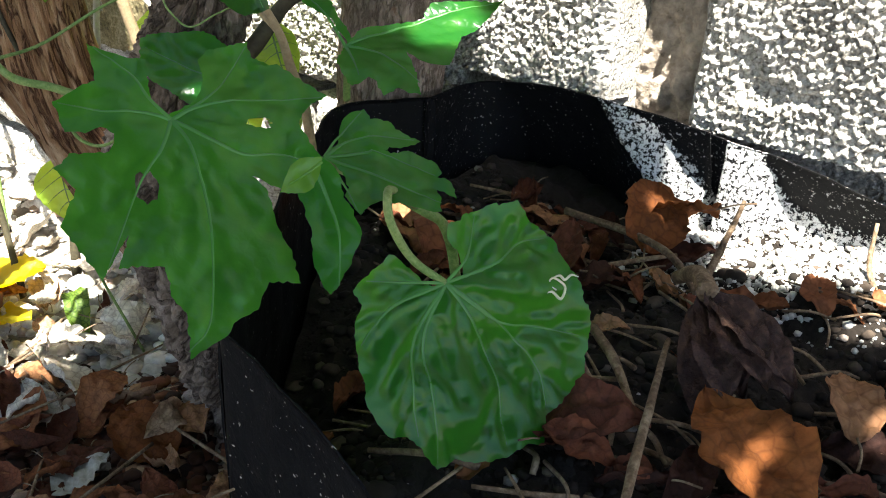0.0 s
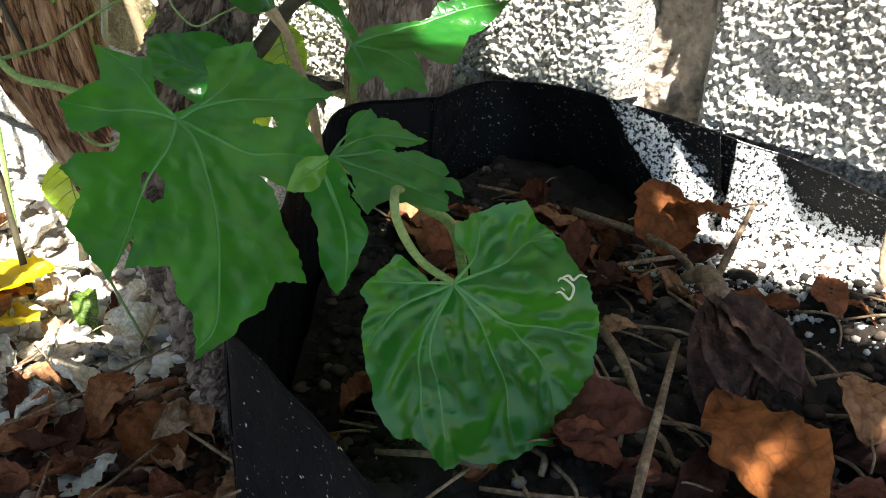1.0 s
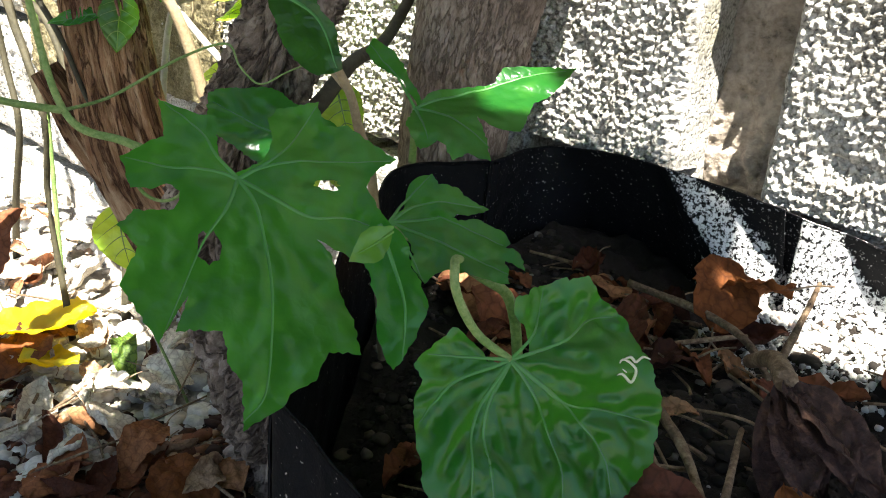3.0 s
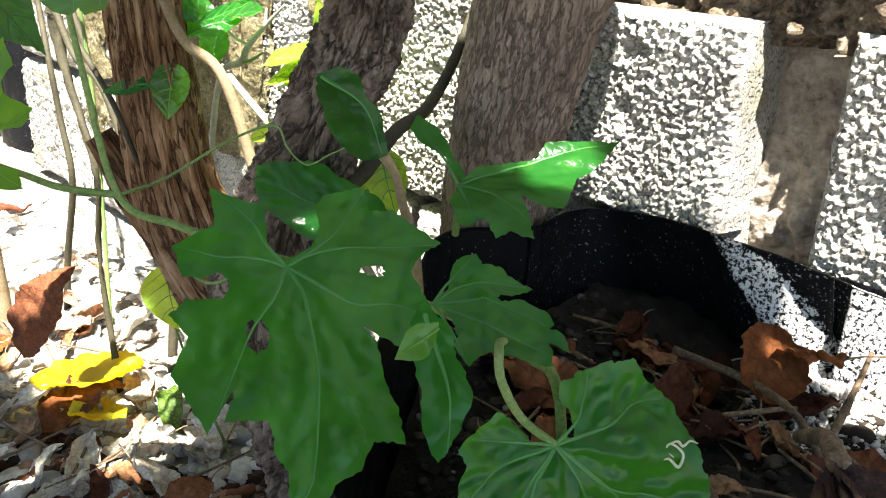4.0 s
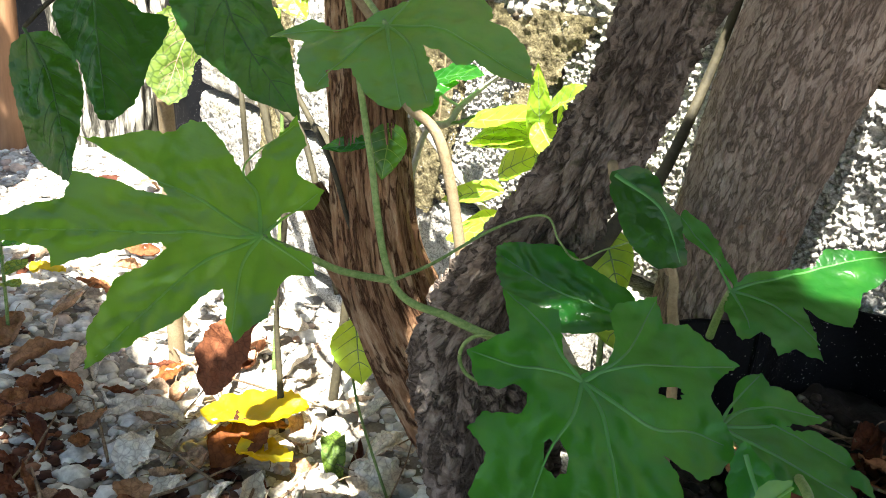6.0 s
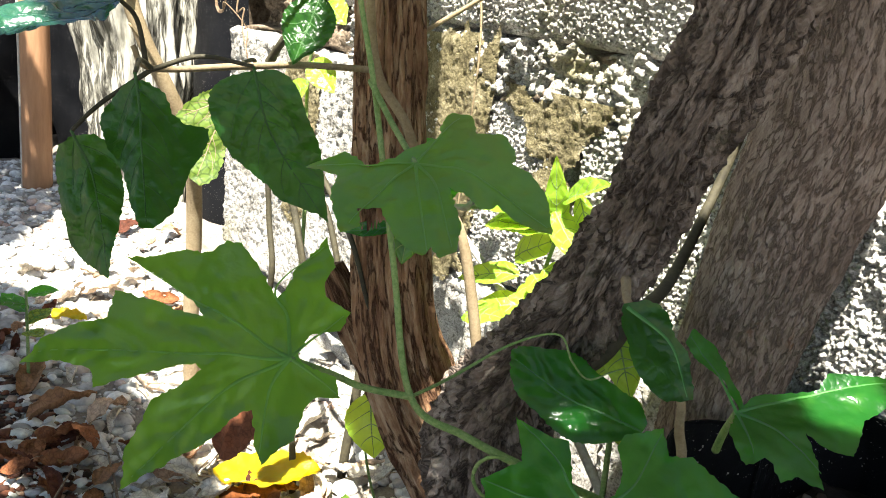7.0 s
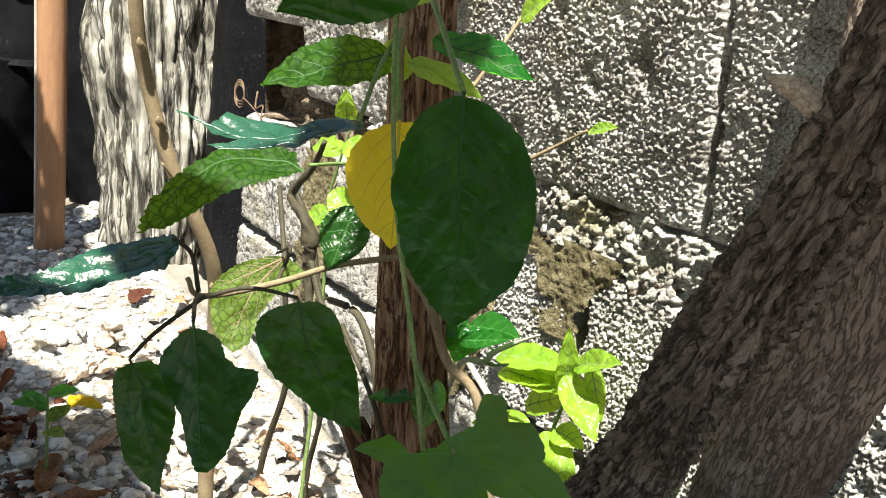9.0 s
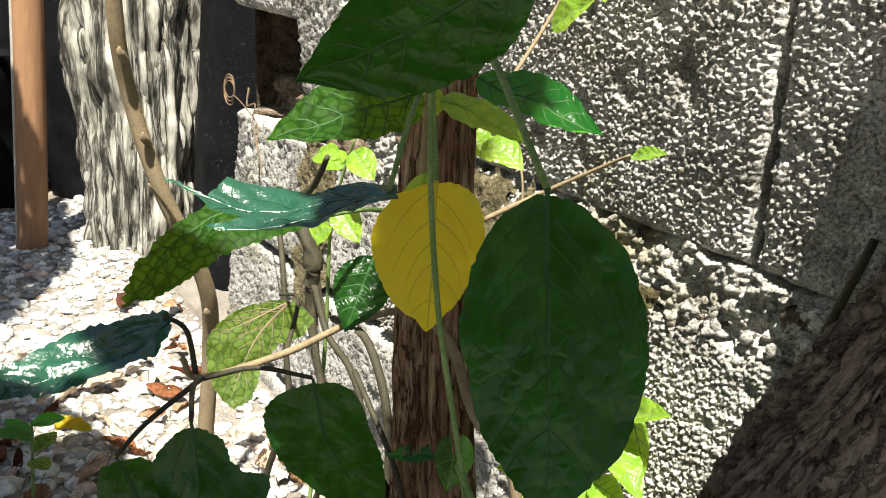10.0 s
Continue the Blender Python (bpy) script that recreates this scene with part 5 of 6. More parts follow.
# ---- serrated shrub ----
shrub = tagged(new("shrub"), "straggly shrub with dark toothed oval leaves, one turned yellow", "shrub")
tube("stem", [(-0.535, 0.47, 0.0), (-0.55, 0.44, 0.2), (-0.568, 0.40, 0.40), (-0.592, 0.374, 0.443), (-0.603, 0.356, 0.492), (-0.611, 0.33, 0.532), (-0.60, 0.31, 0.60), (-0.55, 0.27, 0.66), (-0.51, 0.24, 0.71), (-0.49, 0.23, 0.80)],
     [0.006, 0.005, 0.0045, 0.004, 0.004, 0.004, 0.003, 0.003, 0.0025, 0.002], M_STEM_BROWN, shrub)
tube("branch", [(-0.611, 0.33, 0.532), (-0.593, 0.262, 0.535), (-0.566, 0.201, 0.535), (-0.558, 0.148, 0.533), (-0.56, 0.138, 0.545)], [0.0026, 0.0023, 0.0022, 0.0018, 0.0016], M_STEM_BROWN, shrub)
for p0, p1, p2 in (((-0.558, 0.148, 0.532), (-0.54, 0.17, 0.543), (-0.522, 0.195, 0.541)), ((-0.558, 0.148, 0.533), (-0.535, 0.135, 0.54), (-0.512, 0.126, 0.536)),
                   ((-0.558, 0.148, 0.532), (-0.558, 0.12, 0.512), (-0.556, 0.104, 0.497)), ((-0.566, 0.201, 0.535), (-0.65, 0.25, 0.53), (-0.729, 0.276, 0.5)),
                   ((-0.60, 0.31, 0.60), (-0.585, 0.26, 0.612), (-0.568, 0.218, 0.615)), ((-0.51, 0.24, 0.71), (-0.48, 0.21, 0.69), (-0.455, 0.186, 0.663)),
                   ((-0.558, 0.145, 0.536), (-0.56, 0.14, 0.56), (-0.556, 0.127, 0.572)), ((-0.51, 0.24, 0.71), (-0.48, 0.22, 0.7), (-0.462, 0.215, 0.664)),
                   ((-0.49, 0.23, 0.74), (-0.41, 0.19, 0.73), (-0.339, 0.164, 0.695)), ((-0.49, 0.23, 0.79), (-0.40, 0.19, 0.80), (-0.353, 0.159, 0.756)), ((-0.60, 0.31, 0.60), (-0.59, 0.29, 0.59), (-0.588, 0.268, 0.58))):
    tube("petiole", [p0, p1, p2], [0.0016, 0.0014, 0.0012], M_STEM_DARK if p0[2] < 0.56 else M_STEM, shrub, "", 8, 6)
lobed_leaf(shrub, (-0.339, 0.164, 0.695), (0.49, -0.23, -0.84), (0.75, -0.38, 0.54),
    [(29, 0.0024), (-66, 0.0122), (-57, 0.023), (-49, 0.033), (-40, 0.044), (-31, 0.055), (-23, 0.066), (-17, 0.075), (-12, 0.080), (-5, 0.086), (1, 0.092), (6, 0.086), (9, 0.082), (14, 0.075),
     (19, 0.068), (24, 0.059), (32, 0.051), (38, 0.041), (46, 0.030), (54, 0.020), (58, 0.0079)],
    (((2, 0.04), (1, 0.089)),), M_SHRUB, M_VEIN_DARK, seed=20, side=(6, 0.5, 56), droop=0.04, fold=0.06, puff=0.0012)
lobed_leaf(shrub, (-0.462, 0.215, 0.664), (0.1, 0.06, -0.95), (0.75, -0.45, 0.48),
    [(-80, 0.0071), (-68, 0.0188), (-52, 0.028), (-39, 0.036), (-25, 0.047), (-12, 0.058), (-5, 0.063), (3, 0.072), (8, 0.066), (17, 0.062), (25, 0.056), (35, 0.048), (47, 0.040), (57, 0.031),
     (67, 0.0199), (68, 0.0061)],
    (((2, 0.035), (3, 0.07)),), M_YELLOW, M_VEIN_YELLOW, "yellow ageing leaf", seed=21, side=(5, 0.5, 54), droop=0.03, fold=-0.1, puff=0.001)
lobed_leaf(shrub, (-0.522, 0.195, 0.541), (0.36, 0.38, -0.85), (0.75, -0.55, 0.36),
    [(69, 0.0044), (-56, 0.0121), (-49, 0.021), (-35, 0.030), (-22, 0.040), (-17, 0.050), (-13, 0.059), (-9, 0.068), (-3, 0.082), (1, 0.100), (3, 0.093), (10, 0.084), (16, 0.078), (20, 0.069),
     (28, 0.061), (41, 0.053), (50, 0.046), (61, 0.040), (78, 0.033), (87, 0.026), (92, 0.016)],
    (((12, 0.04), (2, 0.095)),), M_SHRUB, M_VEIN_DARK, seed=22, side=(5, 0.45, 50), droop=0.05, fold=0.1)
lobed_leaf(shrub, (-0.512, 0.126, 0.536), (0.5, -0.06, -0.86), (0.72, -0.55, 0.42),
    [(-39, 0.0051), (-50, 0.0167), (-34, 0.026), (-36, 0.034), (-46, 0.045), (-37, 0.050), (-22, 0.057), (-16, 0.065), (-12, 0.072), (-8, 0.078), (-2, 0.084), (2, 0.083), (5, 0.074),
     (8, 0.065), (12, 0.053), (21, 0.044), (32, 0.039), (49, 0.032), (57, 0.023), (60, 0.0096)],
    (((0, 0.04), (0, 0.08)),), M_SHRUB, M_VEIN_DARK, "drooping crumpled dark leaf", seed=23, side=(5, 0.45, 50), droop=0.05, fold=-0.35, swell=0.007, puff=0.002)
lobed_leaf(shrub, (-0.556, 0.104, 0.497), (0.42, 0.15, -0.88), (0.75, -0.6, 0.3),
    [(-68, 0.0107), (-50, 0.022), (-33, 0.033), (-23, 0.043), (-9, 0.059), (-2, 0.072), (2, 0.085), (7, 0.079), (15, 0.071), (21, 0.063), (24, 0.051), (31, 0.039), (42, 0.028), (56, 0.020),
     (69, 0.0126), (-6, 0.003)],
    (((-4, 0.04), (2, 0.082)),), M_SHRUB, M_VEIN_DARK, "drooping crumpled dark leaf", seed=24, side=(5, 0.4, 50), droop=0.05, fold=-0.35, swell=0.006, puff=0.002)
lobed_leaf(shrub, (-0.569, 0.215, 0.61), (-0.13, -0.94, -0.33), (0.5, -0.35, 0.8),
    [(0, 0.001), (96, 0.019), (80, 0.036), (57, 0.049), (38, 0.063), (27, 0.077), (18, 0.089), (12, 0.098), (4, 0.106), (-2, 0.111), (-3, 0.098), (-3, 0.083), (-2, 0.064), (2, 0.045), (-1, 0.028), (-3, 0.011)],
    (((60, 0.02), (34, 0.05), (16, 0.08), (-1, 0.108)),), M_BACKLIT, M_VEIN_DARK, seed=31, side=(8, 0.26, 58), tooth=0.003, droop=0.05, puff=0.0024)
lobed_leaf(shrub, (-0.703, 0.272, 0.505), (-0.1, -0.6, -0.55), (0.87, -0.2, 0.46),
    [(15, 0.068), (24, 0.055), (33, 0.036), (43, 0.013), (-124, 0.005), (-101, 0.023), (-69, 0.028), (-35, 0.034), (-26, 0.053), (-28, 0.08), (-22, 0.091), (-12, 0.088), (0, 0.08)],
    (((-8, 0.04), (-18, 0.085)), ((14, 0.03), (16, 0.06))), M_PALE, M_STEM_BROWN, "pale yellow-green leaf", seed=32, side=(6, 0.4, 50), tooth=0.002)
lobed_leaf(shrub, (-0.555, 0.128, 0.569), (0.01, -0.98, -0.22), (0.35, -0.2, 0.91),
    [(110, 0.005), (-96, 0.005), (-56, 0.02), (-38, 0.03), (-25, 0.047), (-17, 0.065), (-8, 0.086), (-3, 0.103), (1, 0.114), (4, 0.1), (2, 0.082), (4, 0.068), (10, 0.055), (16, 0.04), (25, 0.023)],
    (((-20, 0.03), (-7, 0.07), (0, 0.11)),), M_GLOSSY, M_GLOSSY, "dark glossy leaf, its blue-green cast put in for reflected sky", seed=33, side=(7, 0.26, 52), tooth=0.003, puff=0.003, swell=0.003)
lobed_leaf(shrub, (-0.459, 0.177, 0.658), (-0.55, -0.83, -0.05), (0.25, -0.22, 0.94),
    [(151, 0.015), (84, 0.01), (30, 0.014), (12, 0.025), (14, 0.041), (11, 0.061), (-3, 0.065), (3, 0.086), (-10, 0.064), (-17, 0.051), (-22, 0.067), (-31, 0.046), (-51, 0.029), (-70, 0.012), (-173, 0.014)],
    (((-12, 0.03), (-5, 0.06), (1, 0.083)), ((-36, 0.03), (-24, 0.062))), M_GLOSSY, M_GLOSSY, "dark glossy leaf, its blue-green cast put in for reflected sky", seed=34, side=(4, 0.26, 50), puff=0.002)
SHRUB_LEAVES = [
    ((-0.505, 0.231, 0.694), (-0.02, -0.98, -0.22), (0.46, -0.2, 0.87), 0.08, 0.045, M_BACKLIT, 0.42),
    ((-0.467, 0.235, 0.708), (0.89, 0.43, -0.15), (0.3, -0.3, 0.9), 0.062, 0.036, M_VINE, 0.42),
    ((-0.588, 0.268, 0.580), (0.26, -0.48, -0.84), (0.7, -0.5, 0.5), 0.05, 0.036, M_SHRUB, 0.42),
    ((-0.353, 0.159, 0.756), (-0.52, -0.65, -0.56), (0.86, -0.36, -0.37), 0.078, 0.044, M_SHRUB, 0.42),
]
for i, (b, a, n, l, w, mat, wide) in enumerate(SHRUB_LEAVES):
    point = 1.1
    simple_leaf(shrub, b, a, n, l, w, mat, M_VEIN_DARK, "",
                wide, 16, 0.06, 0.12, 0.06, seed=25 + i, tip=point, puff=0.0014)

# more leaves low on the shrub's stem
for i, (b, a, n, l, w, mat) in enumerate((
        ((-0.602, 0.370, 0.425), (0.35, -0.37, -0.86), (0.7, -0.5, 0.5), 0.045, 0.03, M_VINE_LIGHT), ((-0.604, 0.356, 0.41), (-0.54, -0.83, -0.15), (0.61, -0.51, 0.61), 0.042, 0.014, M_VINE),
        ((-0.62, 0.39, 0.445), (0.25, 0.95, 0.2), (0.51, -0.3, 0.81), 0.05, 0.026, M_VINE), ((-0.61, 0.40, 0.451), (0.75, 0.1, 0.4), (0.3, -0.5, 0.8), 0.06, 0.022, M_VINE),
        ((-0.61, 0.395, 0.455), (-0.6, -0.2, 0.4), (0.5, -0.5, 0.7), 0.04, 0.02, M_VINE), ((-0.50, 0.235, 0.725), (0.2, 0.2, 0.5), (0.7, -0.5, 0.3), 0.05, 0.028, M_FRESH),
        ((-0.52, 0.245, 0.705), (-0.4, 0.3, -0.5), (0.6, -0.6, 0.3), 0.045, 0.022, M_FRESH), ((-0.515, 0.25, 0.69), (0.5, 0.5, -0.15), (0.2, -0.4, 0.8), 0.05, 0.026, M_FRESH),
        ((-0.56, 0.28, 0.64), (0.1, -0.3, -0.9), (0.7, -0.5, 0.4), 0.05, 0.02, M_FRESH))):
    simple_leaf(shrub, b, a, n, l, w, mat, M_VEIN if mat is M_VINE else M_FRESH, "", 0.42, 9, 0.04, 0.15, 0.1, seed=50 + i, pairs=4)

# ---- bright shoot in the sun behind the trunks ----
bright = tagged(new("seedling"), "sunlit bright green seedling between trunk and wall", "seedling")
tube("stem", [(-0.60, 0.50, 0.02), (-0.595, 0.50, 0.2), (-0.585, 0.50, 0.33), (-0.57, 0.50, 0.40), (-0.555, 0.49, 0.45)], [0.003, 0.0026, 0.0022, 0.0018, 0.0014], M_STEM, bright)
for i, (b, tip_, n, w) in enumerate((((-0.662, 0.50, 0.412), (-0.568, 0.5, 0.427), (0.3, -0.4, 0.85), 0.03), ((-0.646, 0.5, 0.386), (-0.56, 0.49, 0.42), (0.3, -0.3, 0.9), 0.026),
                                     ((-0.618, 0.45, 0.317), (-0.565, 0.45, 0.338), (0.3, -0.4, 0.85), 0.03), ((-0.655, 0.50, 0.399), (-0.57, 0.5, 0.425), (0.2, -0.5, 0.8), 0.03),
                                     ((-0.55, 0.50, 0.445), (-0.523, 0.5, 0.398), (0.7, -0.6, 0.3), 0.018), ((-0.559, 0.48, 0.377), (-0.522, 0.48, 0.38), (0.4, -0.5, 0.7), 0.026),
                                     ((-0.62, 0.50, 0.367), (-0.566, 0.5, 0.41), (0.4, -0.6, 0.6), 0.03), ((-0.585, 0.49, 0.35), (-0.53, 0.46, 0.345), (0.4, -0.4, 0.8), 0.028),
                                     ((-0.59, 0.5, 0.33), (-0.63, 0.46, 0.32), (0.5, -0.4, 0.7), 0.028), ((-0.57, 0.5, 0.40), (-0.55, 0.47, 0.47), (0.7, -0.6, 0.2), 0.022),
                                     ((-0.565, 0.49, 0.42), (-0.50, 0.47, 0.405), (0.4, -0.3, 0.85), 0.032), ((-0.57, 0.48, 0.37), (-0.505, 0.46, 0.35), (0.4, -0.3, 0.85), 0.03), ((-0.56, 0.49, 0.44), (-0.505, 0.48, 0.47), (0.5, -0.5, 0.7), 0.026),
                                     ((-0.58, 0.50, 0.34), (-0.52, 0.47, 0.30), (0.4, -0.4, 0.8), 0.03), ((-0.60, 0.49, 0.36), (-0.655, 0.46, 0.345), (0.4, -0.4, 0.8), 0.028), ((-0.55, 0.50, 0.30), (-0.50, 0.47, 0.27), (0.4, -0.4, 0.8), 0.03))):
    d = Vector(tip_) - Vector(b)
    simple_leaf(bright, b, d, n, d.length, w, M_FRESH, M_STEM, "", 0.42, 8, 0.04, 0.2, 0.15, seed=70 + i, pairs=4)
low = tagged(new("seedling"), "bright green seedling beside the planter", "seedling")
tube("stem", [(-0.405, 0.44, 0.02), (-0.41, 0.435, 0.2), (-0.415, 0.43, 0.34), (-0.42, 0.43, 0.38)], [0.003, 0.0025, 0.002, 0.0015], M_STEM, low)
for i, (b, tip_, n, w) in enumerate((((-0.425, 0.43, 0.385), (-0.386, 0.41, 0.355), (0.4, -0.6, 0.6), 0.03), ((-0.453, 0.45, 0.371), (-0.412, 0.44, 0.345), (0.5, -0.6, 0.5), 0.032),
                                     ((-0.415, 0.43, 0.34), (-0.37, 0.40, 0.325), (0.4, -0.6, 0.6), 0.03), ((-0.42, 0.43, 0.36), (-0.46, 0.41, 0.35), (0.4, -0.6, 0.6), 0.028))):
    d = Vector(tip_) - Vector(b)
    simple_leaf(low, b, d, n, d.length, w, M_FRESH, M_STEM, "", 0.42, 8, 0.04, 0.2, 0.1, seed=90 + i, pairs=4)
hang = tagged(new("vine"), "yellow-green vine leaf on a thin stalk at the trunk's foot", "vine plant")
tube("stem", [(-0.66, 0.44, 0.0), (-0.69, 0.41, 0.12), (-0.665, 0.38, 0.22), (-0.64, 0.37, 0.243)], [0.0016, 0.0013, 0.001], M_STEM, hang)
simple_leaf(hang, (-0.638, 0.368, 0.243), (0.014, 0.0, -0.045), (0.7, -0.6, 0.3), 0.06, 0.046, M_FRESH, M_STEM, "", 0.4, 8, 0.04, 0.2, 0.1, seed=98, pairs=4)

# ---- thin dry stems and twigs ----
dead = tagged(new("dead_climber"), "dead bleached stick leaning against the wall", "dead stalk")
tube("stick", [(-0.75, 0.50, 0.39), (-0.699, 0.50, 0.363), (-0.619, 0.50, 0.323), (-0.52, 0.49, 0.265), (-0.40, 0.47, 0.19)], [0.003, 0.0035, 0.004, 0.004, 0.004], M_RUBBLE, dead)
climber = tagged(new("climber"), "bare pale climbing twig with young leaves on the wall", "climber")
tube("stem", [(-0.70, 0.405, 0.545), (-0.656, 0.45, 0.589), (-0.608, 0.47, 0.625), (-0.575, 0.47, 0.645)], [0.0024, 0.002, 0.0016, 0.0011], M_STEM_BROWN, climber)
tube("stem", [(-0.72, 0.41, 0.60), (-0.71, 0.45, 0.66), (-0.713, 0.50, 0.733), (-0.70, 0.51, 0.78)], [0.0024, 0.002, 0.0016, 0.0011], M_STEM_BROWN, climber)
tube("tendril", [(-0.79, 0.5, 0.612), (-0.755, 0.5, 0.613), (-0.721, 0.5, 0.595), (-0.71, 0.5, 0.532), (-0.713, 0.5, 0.452), (-0.715, 0.5, 0.38)], [0.0011, 0.001], M_STEM_BROWN, climber, "dry hanging tendril", 8)
simple_leaf(climber, (-0.575, 0.47, 0.645), (0.9, 0.0, 0.25), (0.3, -0.6, 0.6), 0.034, 0.013, M_FRESH, M_STEM, "", 0.4, 8, 0.04, 0.2, 0.1, seed=101, pairs=4)
simple_leaf(climber, (-0.70, 0.51, 0.785), (0.5, 0.0, -0.5), (0.6, -0.6, 0.4), 0.05, 0.026, M_FRESH, M_STEM, "", 0.4, 8, 0.04, 0.2, 0.1, seed=102, pairs=4)
for pts, r, mat in (([(-0.695, 0.33, 0.44), (-0.627, 0.33, 0.394), (-0.607, 0.34, 0.343), (-0.60, 0.36, 0.30)], 0.0025, M_STEM_DARK),
                    ([(-1.10, 0.45, 0.0), (-1.075, 0.45, 0.093), (-1.033, 0.45, 0.207), (-1.05, 0.45, 0.283), (-1.07, 0.45, 0.37), (-1.17, 0.48, 0.45)], 0.005, M_STEM_DARK),
                    ([(-0.86, 0.48, 0.0), (-0.869, 0.5, 0.214), (-0.938, 0.5, 0.331), (-1.049, 0.5, 0.329), (-1.087, 0.5, 0.382), (-1.122, 0.5, 0.421), (-1.174, 0.5, 0.455)], 0.006, M_STEM_DARK)):
    s = tagged(new("dead_climber"), "thin dark dead stem among the leaf litter", "dead stalk")
    tube("stick", pts, [r, r * 0.8, r * 0.7], mat, s)

sapling = tagged(new("sapling"), "slender bare sapling with a smooth grey-brown stem", "sapling")
tube("stem", [(-1.06, 0.36, -0.01), (-1.05, 0.35, 0.16), (-1.035, 0.345, 0.30), (-1.004, 0.323, 0.402), (-1.0, 0.27, 0.513), (-1.004, 0.24, 0.604), (-0.986, 0.219, 0.691), (-0.96, 0.2, 0.9)],
     [0.011, 0.010, 0.0095, 0.009, 0.0085, 0.008, 0.0075, 0.006], M_STEM_BROWN, sapling, "", 14, 8)
tube("side_twig", [(-1.002, 0.30, 0.455), (-0.985, 0.27, 0.50), (-0.975, 0.25, 0.525)], [0.003, 0.002, 0.0012], M_STEM_BROWN, sapling, "", 8, 6)
for z_, x_, y_ in ((0.36, -1.012, 0.334), (0.56, -0.994, 0.256), (0.64, -0.990, 0.232)):
    tube("bud", [(x_, y_, z_), (x_ + 0.008, y_ - 0.008, z_ + 0.008), (x_ + 0.011, y_ - 0.010, z_ + 0.014)], [0.0035, 0.004, 0.001], M_STEM_BROWN, sapling, "", 8, 4)

plantlet = tagged(new("seedling"), "small seedling with pale round leaves growing in the gravel", "seedling")
tube("stem", [(-1.222, 0.186, -0.005), (-1.224, 0.187, 0.07), (-1.22, 0.186, 0.15)], [0.0026, 0.0022, 0.0018], M_STEM, plantlet)
for i, (a, l) in enumerate(((0.2, 0.05), (2.2, 0.045), (3.6, 0.055), (5.0, 0.05), (1.2, 0.04))):
    simple_leaf(plantlet, (-1.221, 0.186, 0.09 + 0.014 * i), (math.cos(a), math.sin(a), 0.35), (0.2, -0.1, 0.95), l, 0.026, M_PALE if i < 2 else M_VINE, M_VEIN, "", 0.5, 6, 0.02, 0.1, 0.15, seed=110 + i, pairs=3)

pale_twig = tagged(new("climber"), "bare bleached twig with a curled tip and sunlit leaves", "climber")
tube("stem", [(-0.70, 0.45, 0.20), (-0.69, 0.45, 0.32), (-0.668, 0.45, 0.397), (-0.634, 0.45, 0.414), (-0.622, 0.45, 0.429), (-0.596, 0.45, 0.449), (-0.567, 0.45, 0.469)], [0.003, 0.003, 0.0028, 0.0032, 0.0028, 0.002, 0.001], M_RUBBLE, pale_twig)
tube("side_twig", [(-0.596, 0.45, 0.449), (-0.594, 0.45, 0.456), (-0.593, 0.45, 0.464)], [0.0018, 0.0014, 0.001], M_RUBBLE, pale_twig, "", 8, 5)
tube("side_twig", [(-0.634, 0.45, 0.414), (-0.618, 0.45, 0.418), (-0.6, 0.45, 0.427)], [0.0018, 0.0014, 0.001], M_STEM, pale_twig, "", 8, 5)
tube("tendril", [(-0.623, 0.45, 0.431), (-0.645, 0.45, 0.435), (-0.657, 0.45, 0.443), (-0.65, 0.45, 0.45), (-0.636, 0.449, 0.446)], [0.0014, 0.001], M_RUBBLE, pale_twig, "curled dry tip", 8, 6)
for k, (b, tip_, n, w, mat) in enumerate((((-0.656, 0.44, 0.446), (-0.58, 0.43, 0.474), (0.2, -0.5, 0.85), 0.034, M_VINE), ((-0.656, 0.44, 0.44), (-0.707, 0.43, 0.464), (0.5, -0.5, 0.6), 0.03, M_VINE),
                                          ((-0.654, 0.44, 0.444), (-0.652, 0.43, 0.408), (0.7, -0.6, 0.3), 0.026, M_VINE), ((-0.66, 0.49, 0.405), (-0.566, 0.49, 0.44), (0.3, -0.4, 0.85), 0.036, M_FRESH),
                                          ((-0.655, 0.49, 0.392), (-0.585, 0.49, 0.412), (0.3, -0.4, 0.85), 0.03, M_FRESH))):
    d = Vector(tip_) - Vector(b)
    simple_leaf(pale_twig, b, d, n, d.length, w, mat, M_VEIN if mat is M_VINE else M_STEM, "", 0.42, 8, 0.04, 0.2, 0.12, seed=160 + k, pairs=4)

# ---- far end of the yard ----
post = tagged(new("stump"), "tall weathered grey tree stump with peeling bark", "tree stump")
tube("trunk", [(-2.27, 0.66, -0.05), (-2.28, 0.655, 0.25), (-2.30, 0.63, 0.6), (-2.33, 0.60, 1.1), (-2.36, 0.58, 1.7)], [0.13, 0.145, 0.155, 0.165, 0.165], M_POST, post, "", 160, 60, bark_relief("fibrous", 13))
stake = tagged(new("stake"), "upright peeled brown wooden stake", "stake")
tube("pole", [(-2.315, 0.398, -0.05), (-2.32, 0.40, 0.4), (-2.325, 0.395, 0.9), (-2.335, 0.39, 1.5)], [0.035, 0.034, 0.033, 0.031], M_STAKE, stake, "", 24, 10)
# pale strip added along the pole in place of its sunlit edge
tube("lit_edge", [(-2.325, 0.366, 0.0), (-2.33, 0.368, 0.4), (-2.335, 0.364, 0.9), (-2.345, 0.36, 1.4)], [0.004, 0.006, 0.005, 0.003], M_RUBBLE, stake, "pale strip standing in for the stake's sunlit edge", 8, 10)


